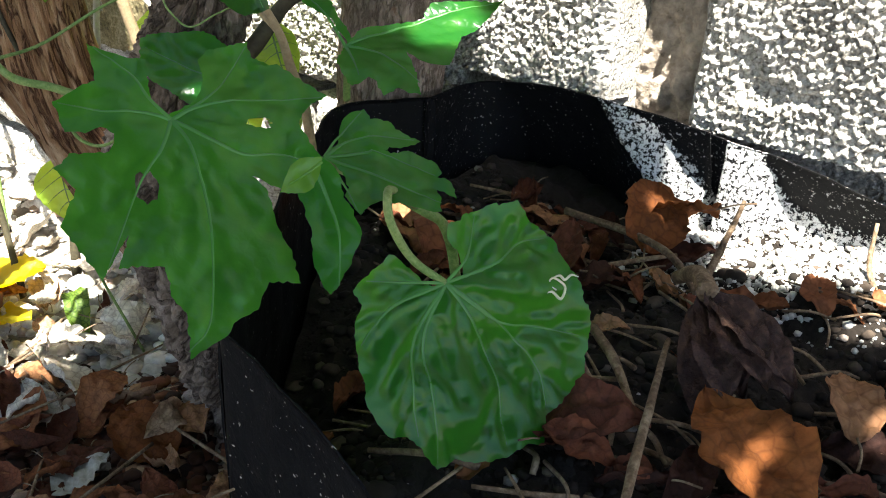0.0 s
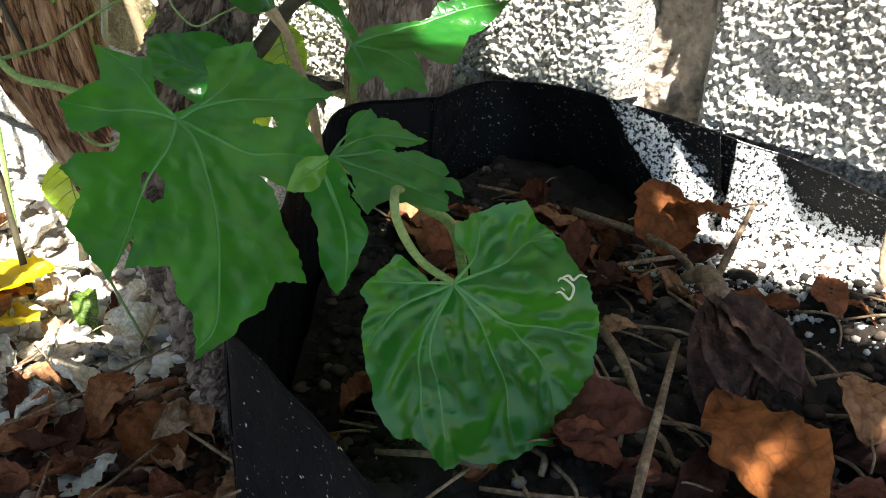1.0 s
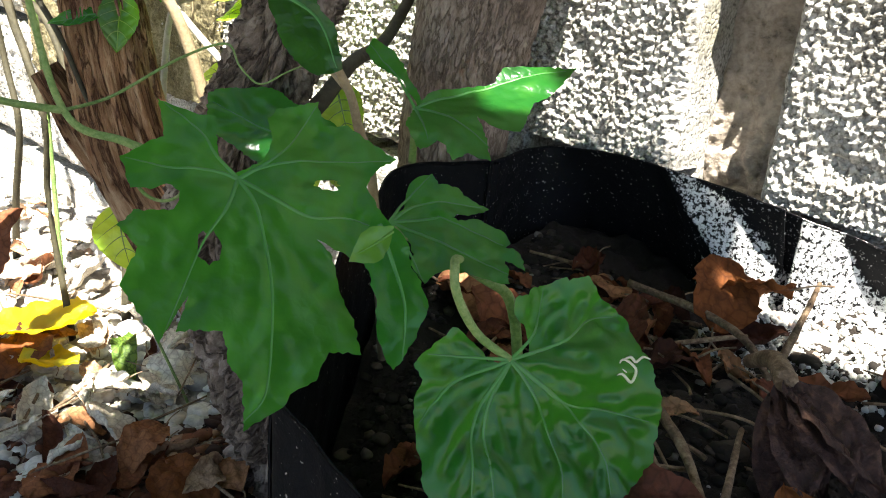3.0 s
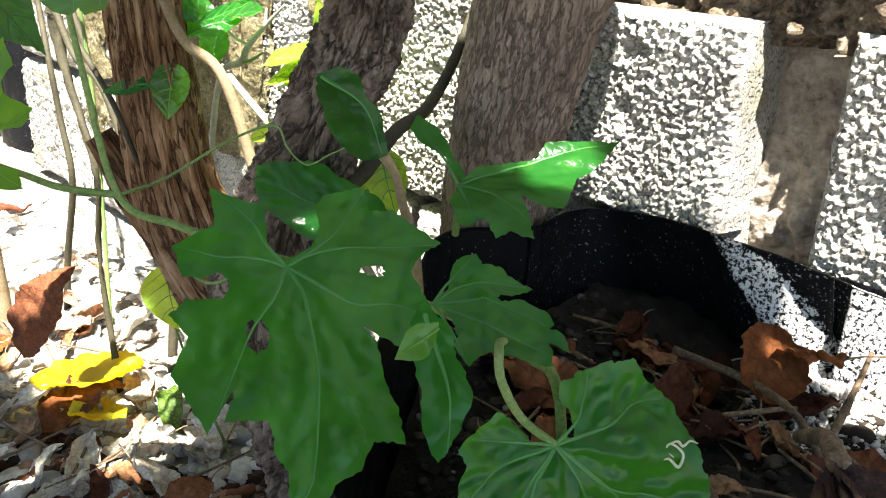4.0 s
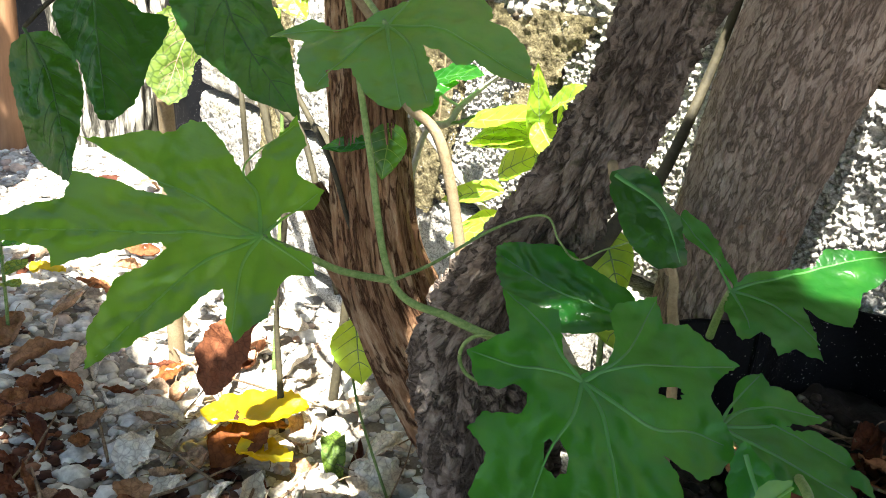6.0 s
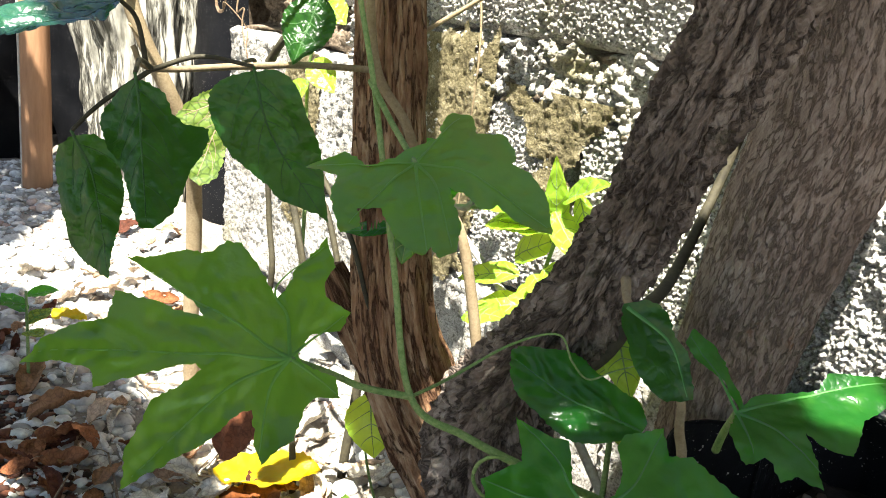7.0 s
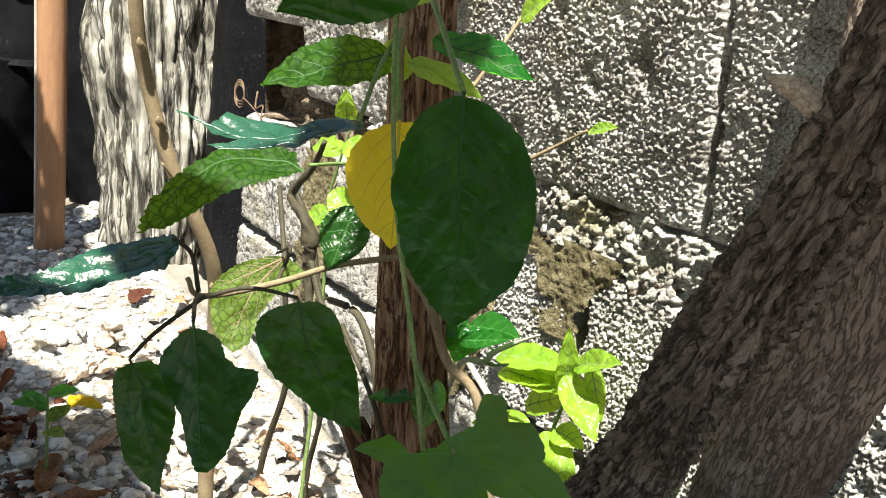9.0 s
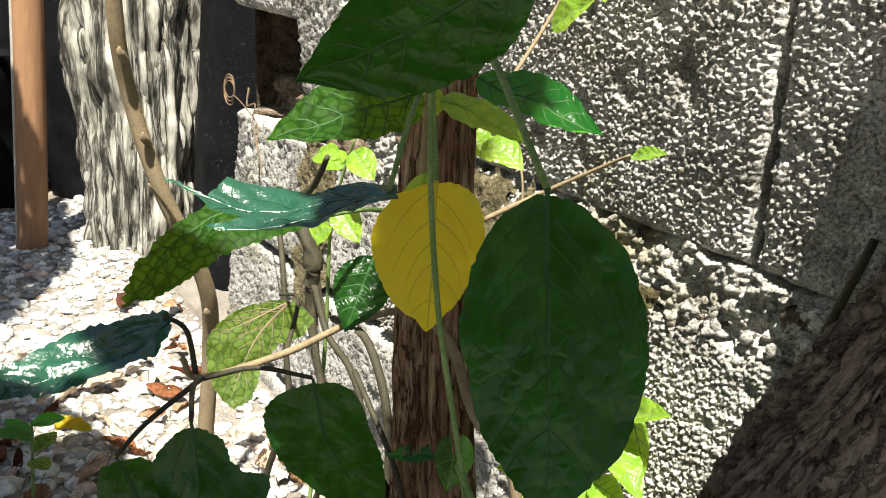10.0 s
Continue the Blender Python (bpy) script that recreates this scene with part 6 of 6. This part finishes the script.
def grow_bag(x, y, r, h, seed):
    bag = tagged(new("grow_bag"), "tall black plastic nursery bag, slumped and creased; three beside the stump are dark filler", "grow bag", group="black nursery bags")
    bag.location = (x, y, 0)

    def slump(ang, length, rad):
        return 0.05 * rad * 3 * fractal(np.cos(ang) * 1.4 + seed, np.sin(ang) * 1.4, length * 4, 3) * 0.6

    tube("bag", [(0, 0, -0.01), (0.0, 0, h * 0.3), (0.01, 0, h * 0.7), (0.0, 0.01, h)], [r * 0.95, r * 1.05, r, r * 0.9], M_FILM, bag, "", 60, 20, slump)
    v, f, caps = tube_arrays([(0, 0, h - 0.004), (0, 0, h + 0.012)], [r * 0.97, r * 0.9], 40, 4, slump)
    me = bpy.data.meshes.new("rim")
    me.from_pydata([tuple(p) for p in v], [], [tuple(q) for q in f])
    put("rim", me, M_FILM, bag)


# seeds 4, 5 and 7 are added as dark filler for the shaded gap
for x, y, r, h, seed in ((-2.85, 0.30, 0.2, 0.42, 1), (-2.75, 0.72, 0.2, 0.75, 2), (-3.05, 0.0, 0.22, 0.5, 3), (-2.2, 1.05, 0.22, 1.0, 4), (-1.95, 0.98, 0.2, 0.95, 5), (-3.1, 0.45, 0.2, 0.62, 6), (-2.02, 0.82, 0.13, 1.05, 7)):
    grow_bag(x, y, r, h, seed)


def corrugated(y0, y1, height, x):
    ys_, zs_ = np.arange(y0, y1, 0.012), np.linspace(0, height, 8)
    Yc, Zc = np.meshgrid(ys_, zs_, indexing="xy")
    Xc = x + 0.012 * np.sin(Yc * 2 * math.pi / 0.076)
    v = np.stack([Xc, Yc, Zc], -1).reshape(-1, 3)
    f = grid_faces(len(zs_), len(ys_))
    return mesh_from("corrugated_sheet", np.vstack([v, v - (0.002, 0, 0)]), np.vstack([f, f[:, ::-1] + len(v)]))


fence = tagged(new("fence"), "weathered pale corrugated sheet fence at the yard's end", "fence")
put("corrugated_sheet", corrugated(-3.5, 3.5, 1.9, -3.9), M_RUBBLE, fence)


# ---- litter ----
def dry_leaf_mesh(seed, length, width, curl, rows=27, cols=13):
    """A withered leaf: rolled, arched and crumpled, with a midrib and side veins standing out."""
    rng = np.random.default_rng(seed)
    s, u = np.linspace(0, 1, rows), np.linspace(-1, 1, cols)
    S, Uu = np.meshgrid(s, u, indexing="ij")
    h = width / 2 * np.sin(math.pi * np.clip(S, 0, 1) ** 0.8) ** 0.7 * (1 + 0.10 * fractal(S * 9, np.sign(Uu) * 3, 0 * S + seed, 3))
    roll = Uu * curl
    x, z = h * np.sin(roll) / max(curl, 0.1), h * (1 - np.cos(roll)) / max(curl, 0.1)
    arch = rng.uniform(-0.5, 0.9)
    y = length * (S - 0.5)
    x = x + 0.12 * length * rng.uniform(-1, 1) * np.sin(math.pi * S)
    z = z + arch * length * 0.25 * np.sin(math.pi * S) + 0.007 * fractal(x * 38, y * 38, 0 * x + seed, 4, 0.6)
    z = z + 0.0016 * np.abs(np.sin((S + 0.25 * np.abs(Uu)) * 20)) + 0.0022 * np.exp(-(Uu / 0.1) ** 2)
    v = np.stack([x, y, z - z.min()], -1).reshape(-1, 3)
    f = grid_faces(rows, cols)
    return mesh_from("dry_leaf", np.vstack([v, v + (0, 0, 0.0006)]), np.vstack([f, f[:, ::-1] + len(v)]))


LEAF_MESHES = [dry_leaf_mesh(i, 0.055 + 0.012 * (i % 4), 0.03 + 0.008 * (i % 3), 0.5 + 0.35 * (i % 4)) for i in range(8)]
for me in LEAF_MESHES:
    me.materials.append(M_DRY)
SUNLIT_MESHES = [me.copy() for me in LEAF_MESHES]
for me in SUNLIT_MESHES:
    me.materials[0] = M_DRY_SUNLIT
rng = np.random.default_rng(5)
v, f, caps = tube_arrays([(0, 0.004, 0), (0.001, -0.01, 0.002), (-0.001, -0.022, 0.001)], [0.0008, 0.0006, 0.0007], 6, 4)
STALK = mesh_from("stalk", v, f)
STALK.materials.append(M_TWIG)


def drop(me, x, y, z, yaw, size=1.0, pitch=0.0, roll=0.0, label="curled brown dry leaf on the ground", group="fallen leaves", name="dry_leaf"):
    ob = new(name, me)
    ob.matrix_world = pose(x, y, z, pitch, roll, yaw) @ Matrix.Diagonal((size, size, size, 1))
    put("stalk", STALK, M_TWIG, ob, "", pose(0, -0.5 * max(abs(v.co.y) for v in me.vertices) * 2, 0.004))
    return tagged(ob, label, "dry leaf", group)


placed = 0
while placed < 300:
    x = -0.33 - 0.75 * rng.random() ** 1.5 if placed < 200 else -0.9 - 0.9 * rng.random()
    y = 0.10 + 0.46 * rng.random()
    if in_planter(x, y) or math.hypot((x + 0.54) * 0.7, y - 0.50) < 0.1:
        continue
    # leaves in the sunlit part of the yard take the lightened colour
    kind_ = SUNLIT_MESHES if x < -0.62 and y > 0.22 and placed % 7 < 6 else LEAF_MESHES
    drop(kind_[placed % 8], x, y, one_height(x, y) + 0.004 + 0.02 * rng.random(), rng.uniform(0, 360), rng.uniform(0.45, 1.05), rng.uniform(-35, 35), rng.uniform(-40, 40), "curled dry leaf on the ground, paled for the sunlit litter" if kind_ is SUNLIT_MESHES else "curled red-brown dry leaf on the ground")
    placed += 1


def flat_leaf(seed, length, width, mat):
    me = dry_leaf_mesh(seed, length, width, 0.4)
    me.materials.append(mat)
    return me


for x, y, yaw, l, w, mat, lab in ((-0.85, 0.375, -35, 0.125, 0.09, M_YELLOW, "bright yellow leaf fallen on the litter"), (-0.78, 0.355, -70, 0.075, 0.055, M_YELLOW, "small bright yellow fallen leaf"),
                                  (-1.36, 0.27, -60, 0.07, 0.035, M_YELLOW, "bright yellow leaf fallen on the litter"), (-1.016, 0.336, 40, 0.06, 0.03, M_ORANGE, "orange fallen leaf on the litter"),
                                  (-0.82, 0.35, 20, 0.09, 0.07, M_ORANGE, "orange fallen leaf on the litter"), (-0.76, 0.43, 60, 0.09, 0.028, M_PALE, "pale fallen leaf on the litter"),
                                  (-0.617, 0.288, 30, 0.08, 0.05, M_DRY, "curled red-brown dry leaf"), (-0.53, 0.36, 80, 0.085, 0.055, M_ORANGE, "orange-brown dry leaf among the litter"),
                                  (-0.52, 0.29, 0, 0.055, 0.035, M_RUBBLE, "pale bleached dry leaf"), (-1.86, 0.50, 30, 0.07, 0.04, M_DRY, "red-brown dry leaf on the gravel")):
    up = 0.032 if mat is M_YELLOW else 0.012
    drop(flat_leaf(int(1000 * abs(x)), l, w, mat), x, y, one_height(x, y) + up, yaw, 1.0, 8, -6, lab)
drop(flat_leaf(77, 0.11, 0.055, M_DRY), -0.76, 0.31, 0.17, 10, 1.0, 70, 25, "large tan dry leaf hanging in the stems", "", "hanging_leaf")
curled_leaf = dry_leaf_mesh(78, 0.06, 0.05, 2.2)
curled_leaf.materials.append(M_DRY_SUNLIT)
drop(curled_leaf, -0.318, 0.345, 0.706, 120, 0.62, 35, 45, "crumpled rusty dry leaf caught on a trunk", "", "hanging_leaf")

# in the planter
for x, y, z, yaw, l, w, mat, p, r, lab in ((-0.032, 0.372, 0.268, 60, 0.074, 0.05, M_ORANGE, 12, -10, "large orange-brown dry leaf on the soil"), (-0.10, 0.335, 0.266, -60, 0.065, 0.04, M_DRY, 10, 10, "red-brown dry leaf on the soil"),
                                           (-0.172, 0.54, 0.283, 30, 0.06, 0.05, M_ORANGE, 25, 20, "crumpled orange dry leaf on the soil"), (-0.150, 0.546, 0.29, 100, 0.05, 0.045, M_ORANGE, -20, 30, "crumpled orange dry leaf on the soil"),
                                           (-0.005, 0.433, 0.27, 20, 0.05, 0.03, M_DRY, 5, 5, "pale dry leaf on the soil"), (-0.30, 0.45, 0.262, 50, 0.07, 0.04, M_DRY, 10, 15, "rusty dry leaf on the soil"),
                                           (-0.26, 0.435, 0.262, 110, 0.06, 0.04, M_DRY, 15, -10, "rusty dry leaf on the soil"), (-0.20, 0.48, 0.262, 10, 0.055, 0.035, M_DRY, 10, -10, "rusty dry leaf on the soil"),
                                           (-0.245, 0.52, 0.265, 70, 0.05, 0.03, M_DRY, -12, 10, "rusty dry leaf on the soil")):
    drop(flat_leaf(int(2000 * abs(x) + 10 * y), l, w, mat), x, y, z, yaw, 1.0, p, r, lab, "dry leaves on the soil")


def twig(points, r, label):
    t = tagged(tube("twig", points, [r, r * 0.85, r * 0.6], M_TWIG, None, "", 8, 6, lambda a, l, q: q * 0.2 * fractal(np.cos(a), np.sin(a), l * 90, 2)), label, "twig", "twigs on the soil")
    return t


twig([(-0.055, 0.29, 0.275), (-0.078, 0.36, 0.283), (-0.096, 0.415, 0.280)], 0.0024, "straight dry twig lying on the soil")
twig([(-0.135, 0.405, 0.275), (-0.112, 0.385, 0.276), (-0.086, 0.36, 0.270)], 0.0032, "thick short dry twig on the soil")
twig([(-0.09, 0.35, 0.27), (-0.12, 0.37, 0.275), (-0.14, 0.40, 0.272)], 0.0015, "thin dry twig on the soil")
twig([(-0.175, 0.47, 0.272), (-0.155, 0.495, 0.276), (-0.14, 0.52, 0.276)], 0.002, "short dry twig on the soil")
twig([(-0.23, 0.53, 0.275), (-0.17, 0.52, 0.280), (-0.13, 0.49, 0.288), (-0.106, 0.47, 0.282)], 0.003, "gnarled brown root on the soil")
twig([(-0.112, 0.495, 0.270), (-0.115, 0.53, 0.288), (-0.122, 0.575, 0.302)], 0.0026, "dry twig leaning on the film")
twig([(-0.02, 0.55, 0.272), (-0.035, 0.56, 0.29), (-0.04, 0.572, 0.315)], 0.002, "dark thin twig leaning on the film")
twig([(0.005, 0.46, 0.272), (0.02, 0.45, 0.276), (0.05, 0.46, 0.274)], 0.002, "thin dry twig on the soil")

# a withered flower head, its brown petals folded down
pod = tagged(new("flower_head"), "withered purple-brown flower head drooping on the soil", "dry flower")
M_HUSK = two_scale("purple_brown_husk", [(0.36, (0.012, 0.005, 0.005)), (0.5, (0.036, 0.016, 0.013)), (0.64, (0.085, 0.042, 0.026))], 60, 260, 0.7, relief=(0.8, 0.003))
tube("stalk", [(-0.12, 0.475, 0.285), (-0.10, 0.45, 0.305), (-0.085, 0.428, 0.308)], [0.004, 0.005, 0.006], M_TWIG, pod)
for i in range(7):
    a = i * 0.9
    side = Vector((0.75, 0.55, 0.1)) * math.sin(a) * 0.35 + Vector((0, 0, 1)) * math.cos(a) * 0.25
    simple_leaf(pod, (-0.086 + 0.004 * math.cos(a), 0.43, 0.302 + 0.006 * math.sin(a)), Vector((0.72, -0.55, -0.42)) + side, (0.5 + 0.4 * math.sin(a), -0.6, 0.7 + 0.4 * math.cos(a)),
                0.058 + 0.006 * (i % 3), 0.026, M_HUSK, M_HUSK, "", 0.5, 5, 0.05, 0.4, 0.12, puff=0.003, seed=200 + i, name="petal", pairs=3, cols=11, rows=30)


# litter of root pieces and small dead leaves on the soil
SCRAPS = [dry_leaf_mesh(300 + i, 0.03 + 0.006 * (i % 3), 0.016 + 0.004 * (i % 2), 0.9, 20, 9) for i in range(5)]
for me in SCRAPS:
    me.materials.append(M_DRY)
RUST = [dry_leaf_mesh(330 + i, 0.046 + 0.008 * (i % 3), 0.026 + 0.006 * (i % 2), 1.1 + 0.6 * (i % 3), 30, 13) for i in range(5)]
M_RUST = dry_material("rusty_dry_leaf", [(0.0, (0.035, 0.011, 0.007)), (0.6, (0.1, 0.03, 0.014)), (1.0, (0.24, 0.08, 0.03))], 0.3)
for me in RUST:
    me.materials.append(M_RUST)
rng = np.random.default_rng(63)
for i in range(34):
    x, y = (-0.31 + 0.19 * rng.random(), 0.41 + 0.14 * rng.random()) if i < 22 else (-0.12 + 0.22 * rng.random(), 0.3 + 0.17 * rng.random())
    if x < float(soil_left(y)) + 0.03:
        continue
    drop(RUST[i % 5], x, y, one_soil(x, y) + 0.004, rng.uniform(0, 360), rng.uniform(0.6, 1.0), rng.uniform(-25, 25), rng.uniform(-30, 30), "rusty curled dry leaf on the soil", "dry leaves on the soil")
rng = np.random.default_rng(61)
for i in range(46):
    y = 0.26 + 0.29 * rng.random()
    x = float(soil_left(y)) + 0.03 + 0.36 * rng.random()
    drop(SCRAPS[i % 5], x, y, one_soil(x, y) + 0.003, rng.uniform(0, 360), rng.uniform(0.6, 1.3), rng.uniform(-25, 25), rng.uniform(-25, 25), "small dark scrap of dead leaf on the soil", "dry leaves on the soil", "leaf_scrap")
for i in range(110):
    y = 0.27 + 0.27 * rng.random()
    x = float(soil_left(y)) + 0.04 + 0.34 * rng.random()
    a, l = rng.uniform(0, 6.28), rng.uniform(0.012, 0.035)
    z = one_soil(x, y) + 0.005
    twig([(x - l * math.cos(a), y - l * math.sin(a) * 0.6, z), (x + 0.004, y, z + 0.006 * rng.random()), (x + l * math.cos(a), y + l * math.sin(a) * 0.6, z)], rng.uniform(0.0008, 0.0022), "short dark root fibre on the soil")
for i in range(30):
    x, y = -0.36 - 0.6 * rng.random(), 0.12 + 0.4 * rng.random()
    if in_planter(x, y):
        continue
    a, l = rng.uniform(0, 6.28), rng.uniform(0.03, 0.09)
    z = one_height(x, y) + 0.022
    twig([(x - l * math.cos(a), y - l * math.sin(a), z), (x + 0.008, y, z + 0.012 * rng.random()), (x + l * math.cos(a), y + l * math.sin(a), z + 0.004)], rng.uniform(0.0009, 0.0024), "thin dry stalk among the fallen leaves")

# dark twisted dead stem and curls of dry tendril by the wall
twisted = tagged(new("dead_climber"), "thick dark twisted dead stem beside the sapling", "dead stalk")
tube("stem", [(-0.895, 0.4, 0.569), (-0.929, 0.405, 0.53), (-0.966, 0.4, 0.491), (-0.918, 0.395, 0.477), (-0.905, 0.4, 0.45), (-0.905, 0.4, 0.416), (-0.885, 0.4, 0.36), (-0.85, 0.405, 0.27), (-0.875, 0.41, 0.16), (-0.85, 0.41, -0.01)],
     [0.003, 0.004, 0.005, 0.006, 0.009, 0.007, 0.004, 0.0035, 0.003, 0.004], M_STEM_DARK, twisted, "", 14, 10, lambda a, l, q: 0.35 * q * fractal(np.cos(a) * 1.5, np.sin(a) * 1.5, l * 60, 3))
tube("side_stem", [(-0.90, 0.4, 0.43), (-0.863, 0.4, 0.39), (-0.797, 0.4, 0.36), (-0.74, 0.41, 0.22)], [0.004, 0.0035, 0.003], M_STEM_DARK, twisted, "", 8, 8)
curls = tagged(new("tendril"), "dry curled tendril clinging to the wall", "tendril")
spiral = [(-1.577 + 0.05 * k / 10 + 0.022 * math.cos(k * 0.9), 0.575 - 0.002 * k, 0.532 + 0.018 * math.sin(k * 0.9)) for k in range(22)]
tube("coil", spiral + [(-1.40, 0.55, 0.50), (-1.37, 0.54, 0.47)], [0.0016, 0.0013, 0.001], M_TWIG, curls, "", 7, 5)
tube("strand", [(-1.46, 0.56, 0.545), (-1.44, 0.55, 0.52), (-1.41, 0.55, 0.528), (-1.39, 0.54, 0.50), (-1.30, 0.52, 0.44)], [0.0016, 0.001], M_TWIG, curls, "", 7, 6)
# sunlit young leaves up on the climber
for i, (b, a, n, l, w) in enumerate((((-0.745, 0.45, 0.632), (0.5, 0.1, -0.35), (0.5, -0.6, 0.6), 0.04, 0.026), ((-0.712, 0.45, 0.622), (0.8, 0.0, -0.1), (0.4, -0.5, 0.7), 0.045, 0.03), ((-0.655, 0.45, 0.725), (0.6, 0, 0.4), (0.4, -0.6, 0.5), 0.045, 0.026),
                                     ((-0.74, 0.44, 0.62), (-0.3, 0.1, -0.5), (0.6, -0.6, 0.3), 0.035, 0.024), ((-0.76, 0.45, 0.64), (-0.4, 0, 0.4), (0.5, -0.6, 0.4), 0.035, 0.02))):
    simple_leaf(climber, b, a, n, l, w, M_FRESH, M_STEM, "", 0.42, 8, 0.04, 0.2, 0.1, seed=140 + i, pairs=4)
wall_shoot = tagged(new("climber"), "sunlit young climber on the far part of the wall", "climber")
tube("stem", [(-0.96, 0.45, 0.0), (-0.97, 0.46, 0.3), (-0.965, 0.45, 0.47), (-0.95, 0.45, 0.53), (-0.93, 0.45, 0.58)], [0.003, 0.0025, 0.002, 0.0016, 0.0012], M_STEM, wall_shoot)
for i, (b, a, n, l, w) in enumerate((((-1.012, 0.45, 0.545), (0.8, 0, 0.15), (0.4, -0.5, 0.7), 0.05, 0.03), ((-0.955, 0.45, 0.50), (0.6, 0, -0.3), (0.5, -0.6, 0.5), 0.055, 0.034), ((-0.93, 0.45, 0.565), (0.5, 0, -0.2), (0.5, -0.6, 0.5), 0.05, 0.032),
                                     ((-0.95, 0.45, 0.54), (-0.6, 0, 0.2), (0.4, -0.5, 0.7), 0.05, 0.03), ((-0.94, 0.45, 0.58), (0.2, -0.2, 0.6), (0.7, -0.5, 0.3), 0.045, 0.026), ((-0.96, 0.45, 0.47), (-0.5, -0.3, -0.3), (0.5, -0.5, 0.6), 0.045, 0.03))):
    simple_leaf(wall_shoot, b, a, n, l, w, M_FRESH, M_STEM, "", 0.42, 8, 0.04, 0.2, 0.1, seed=150 + i, pairs=4)
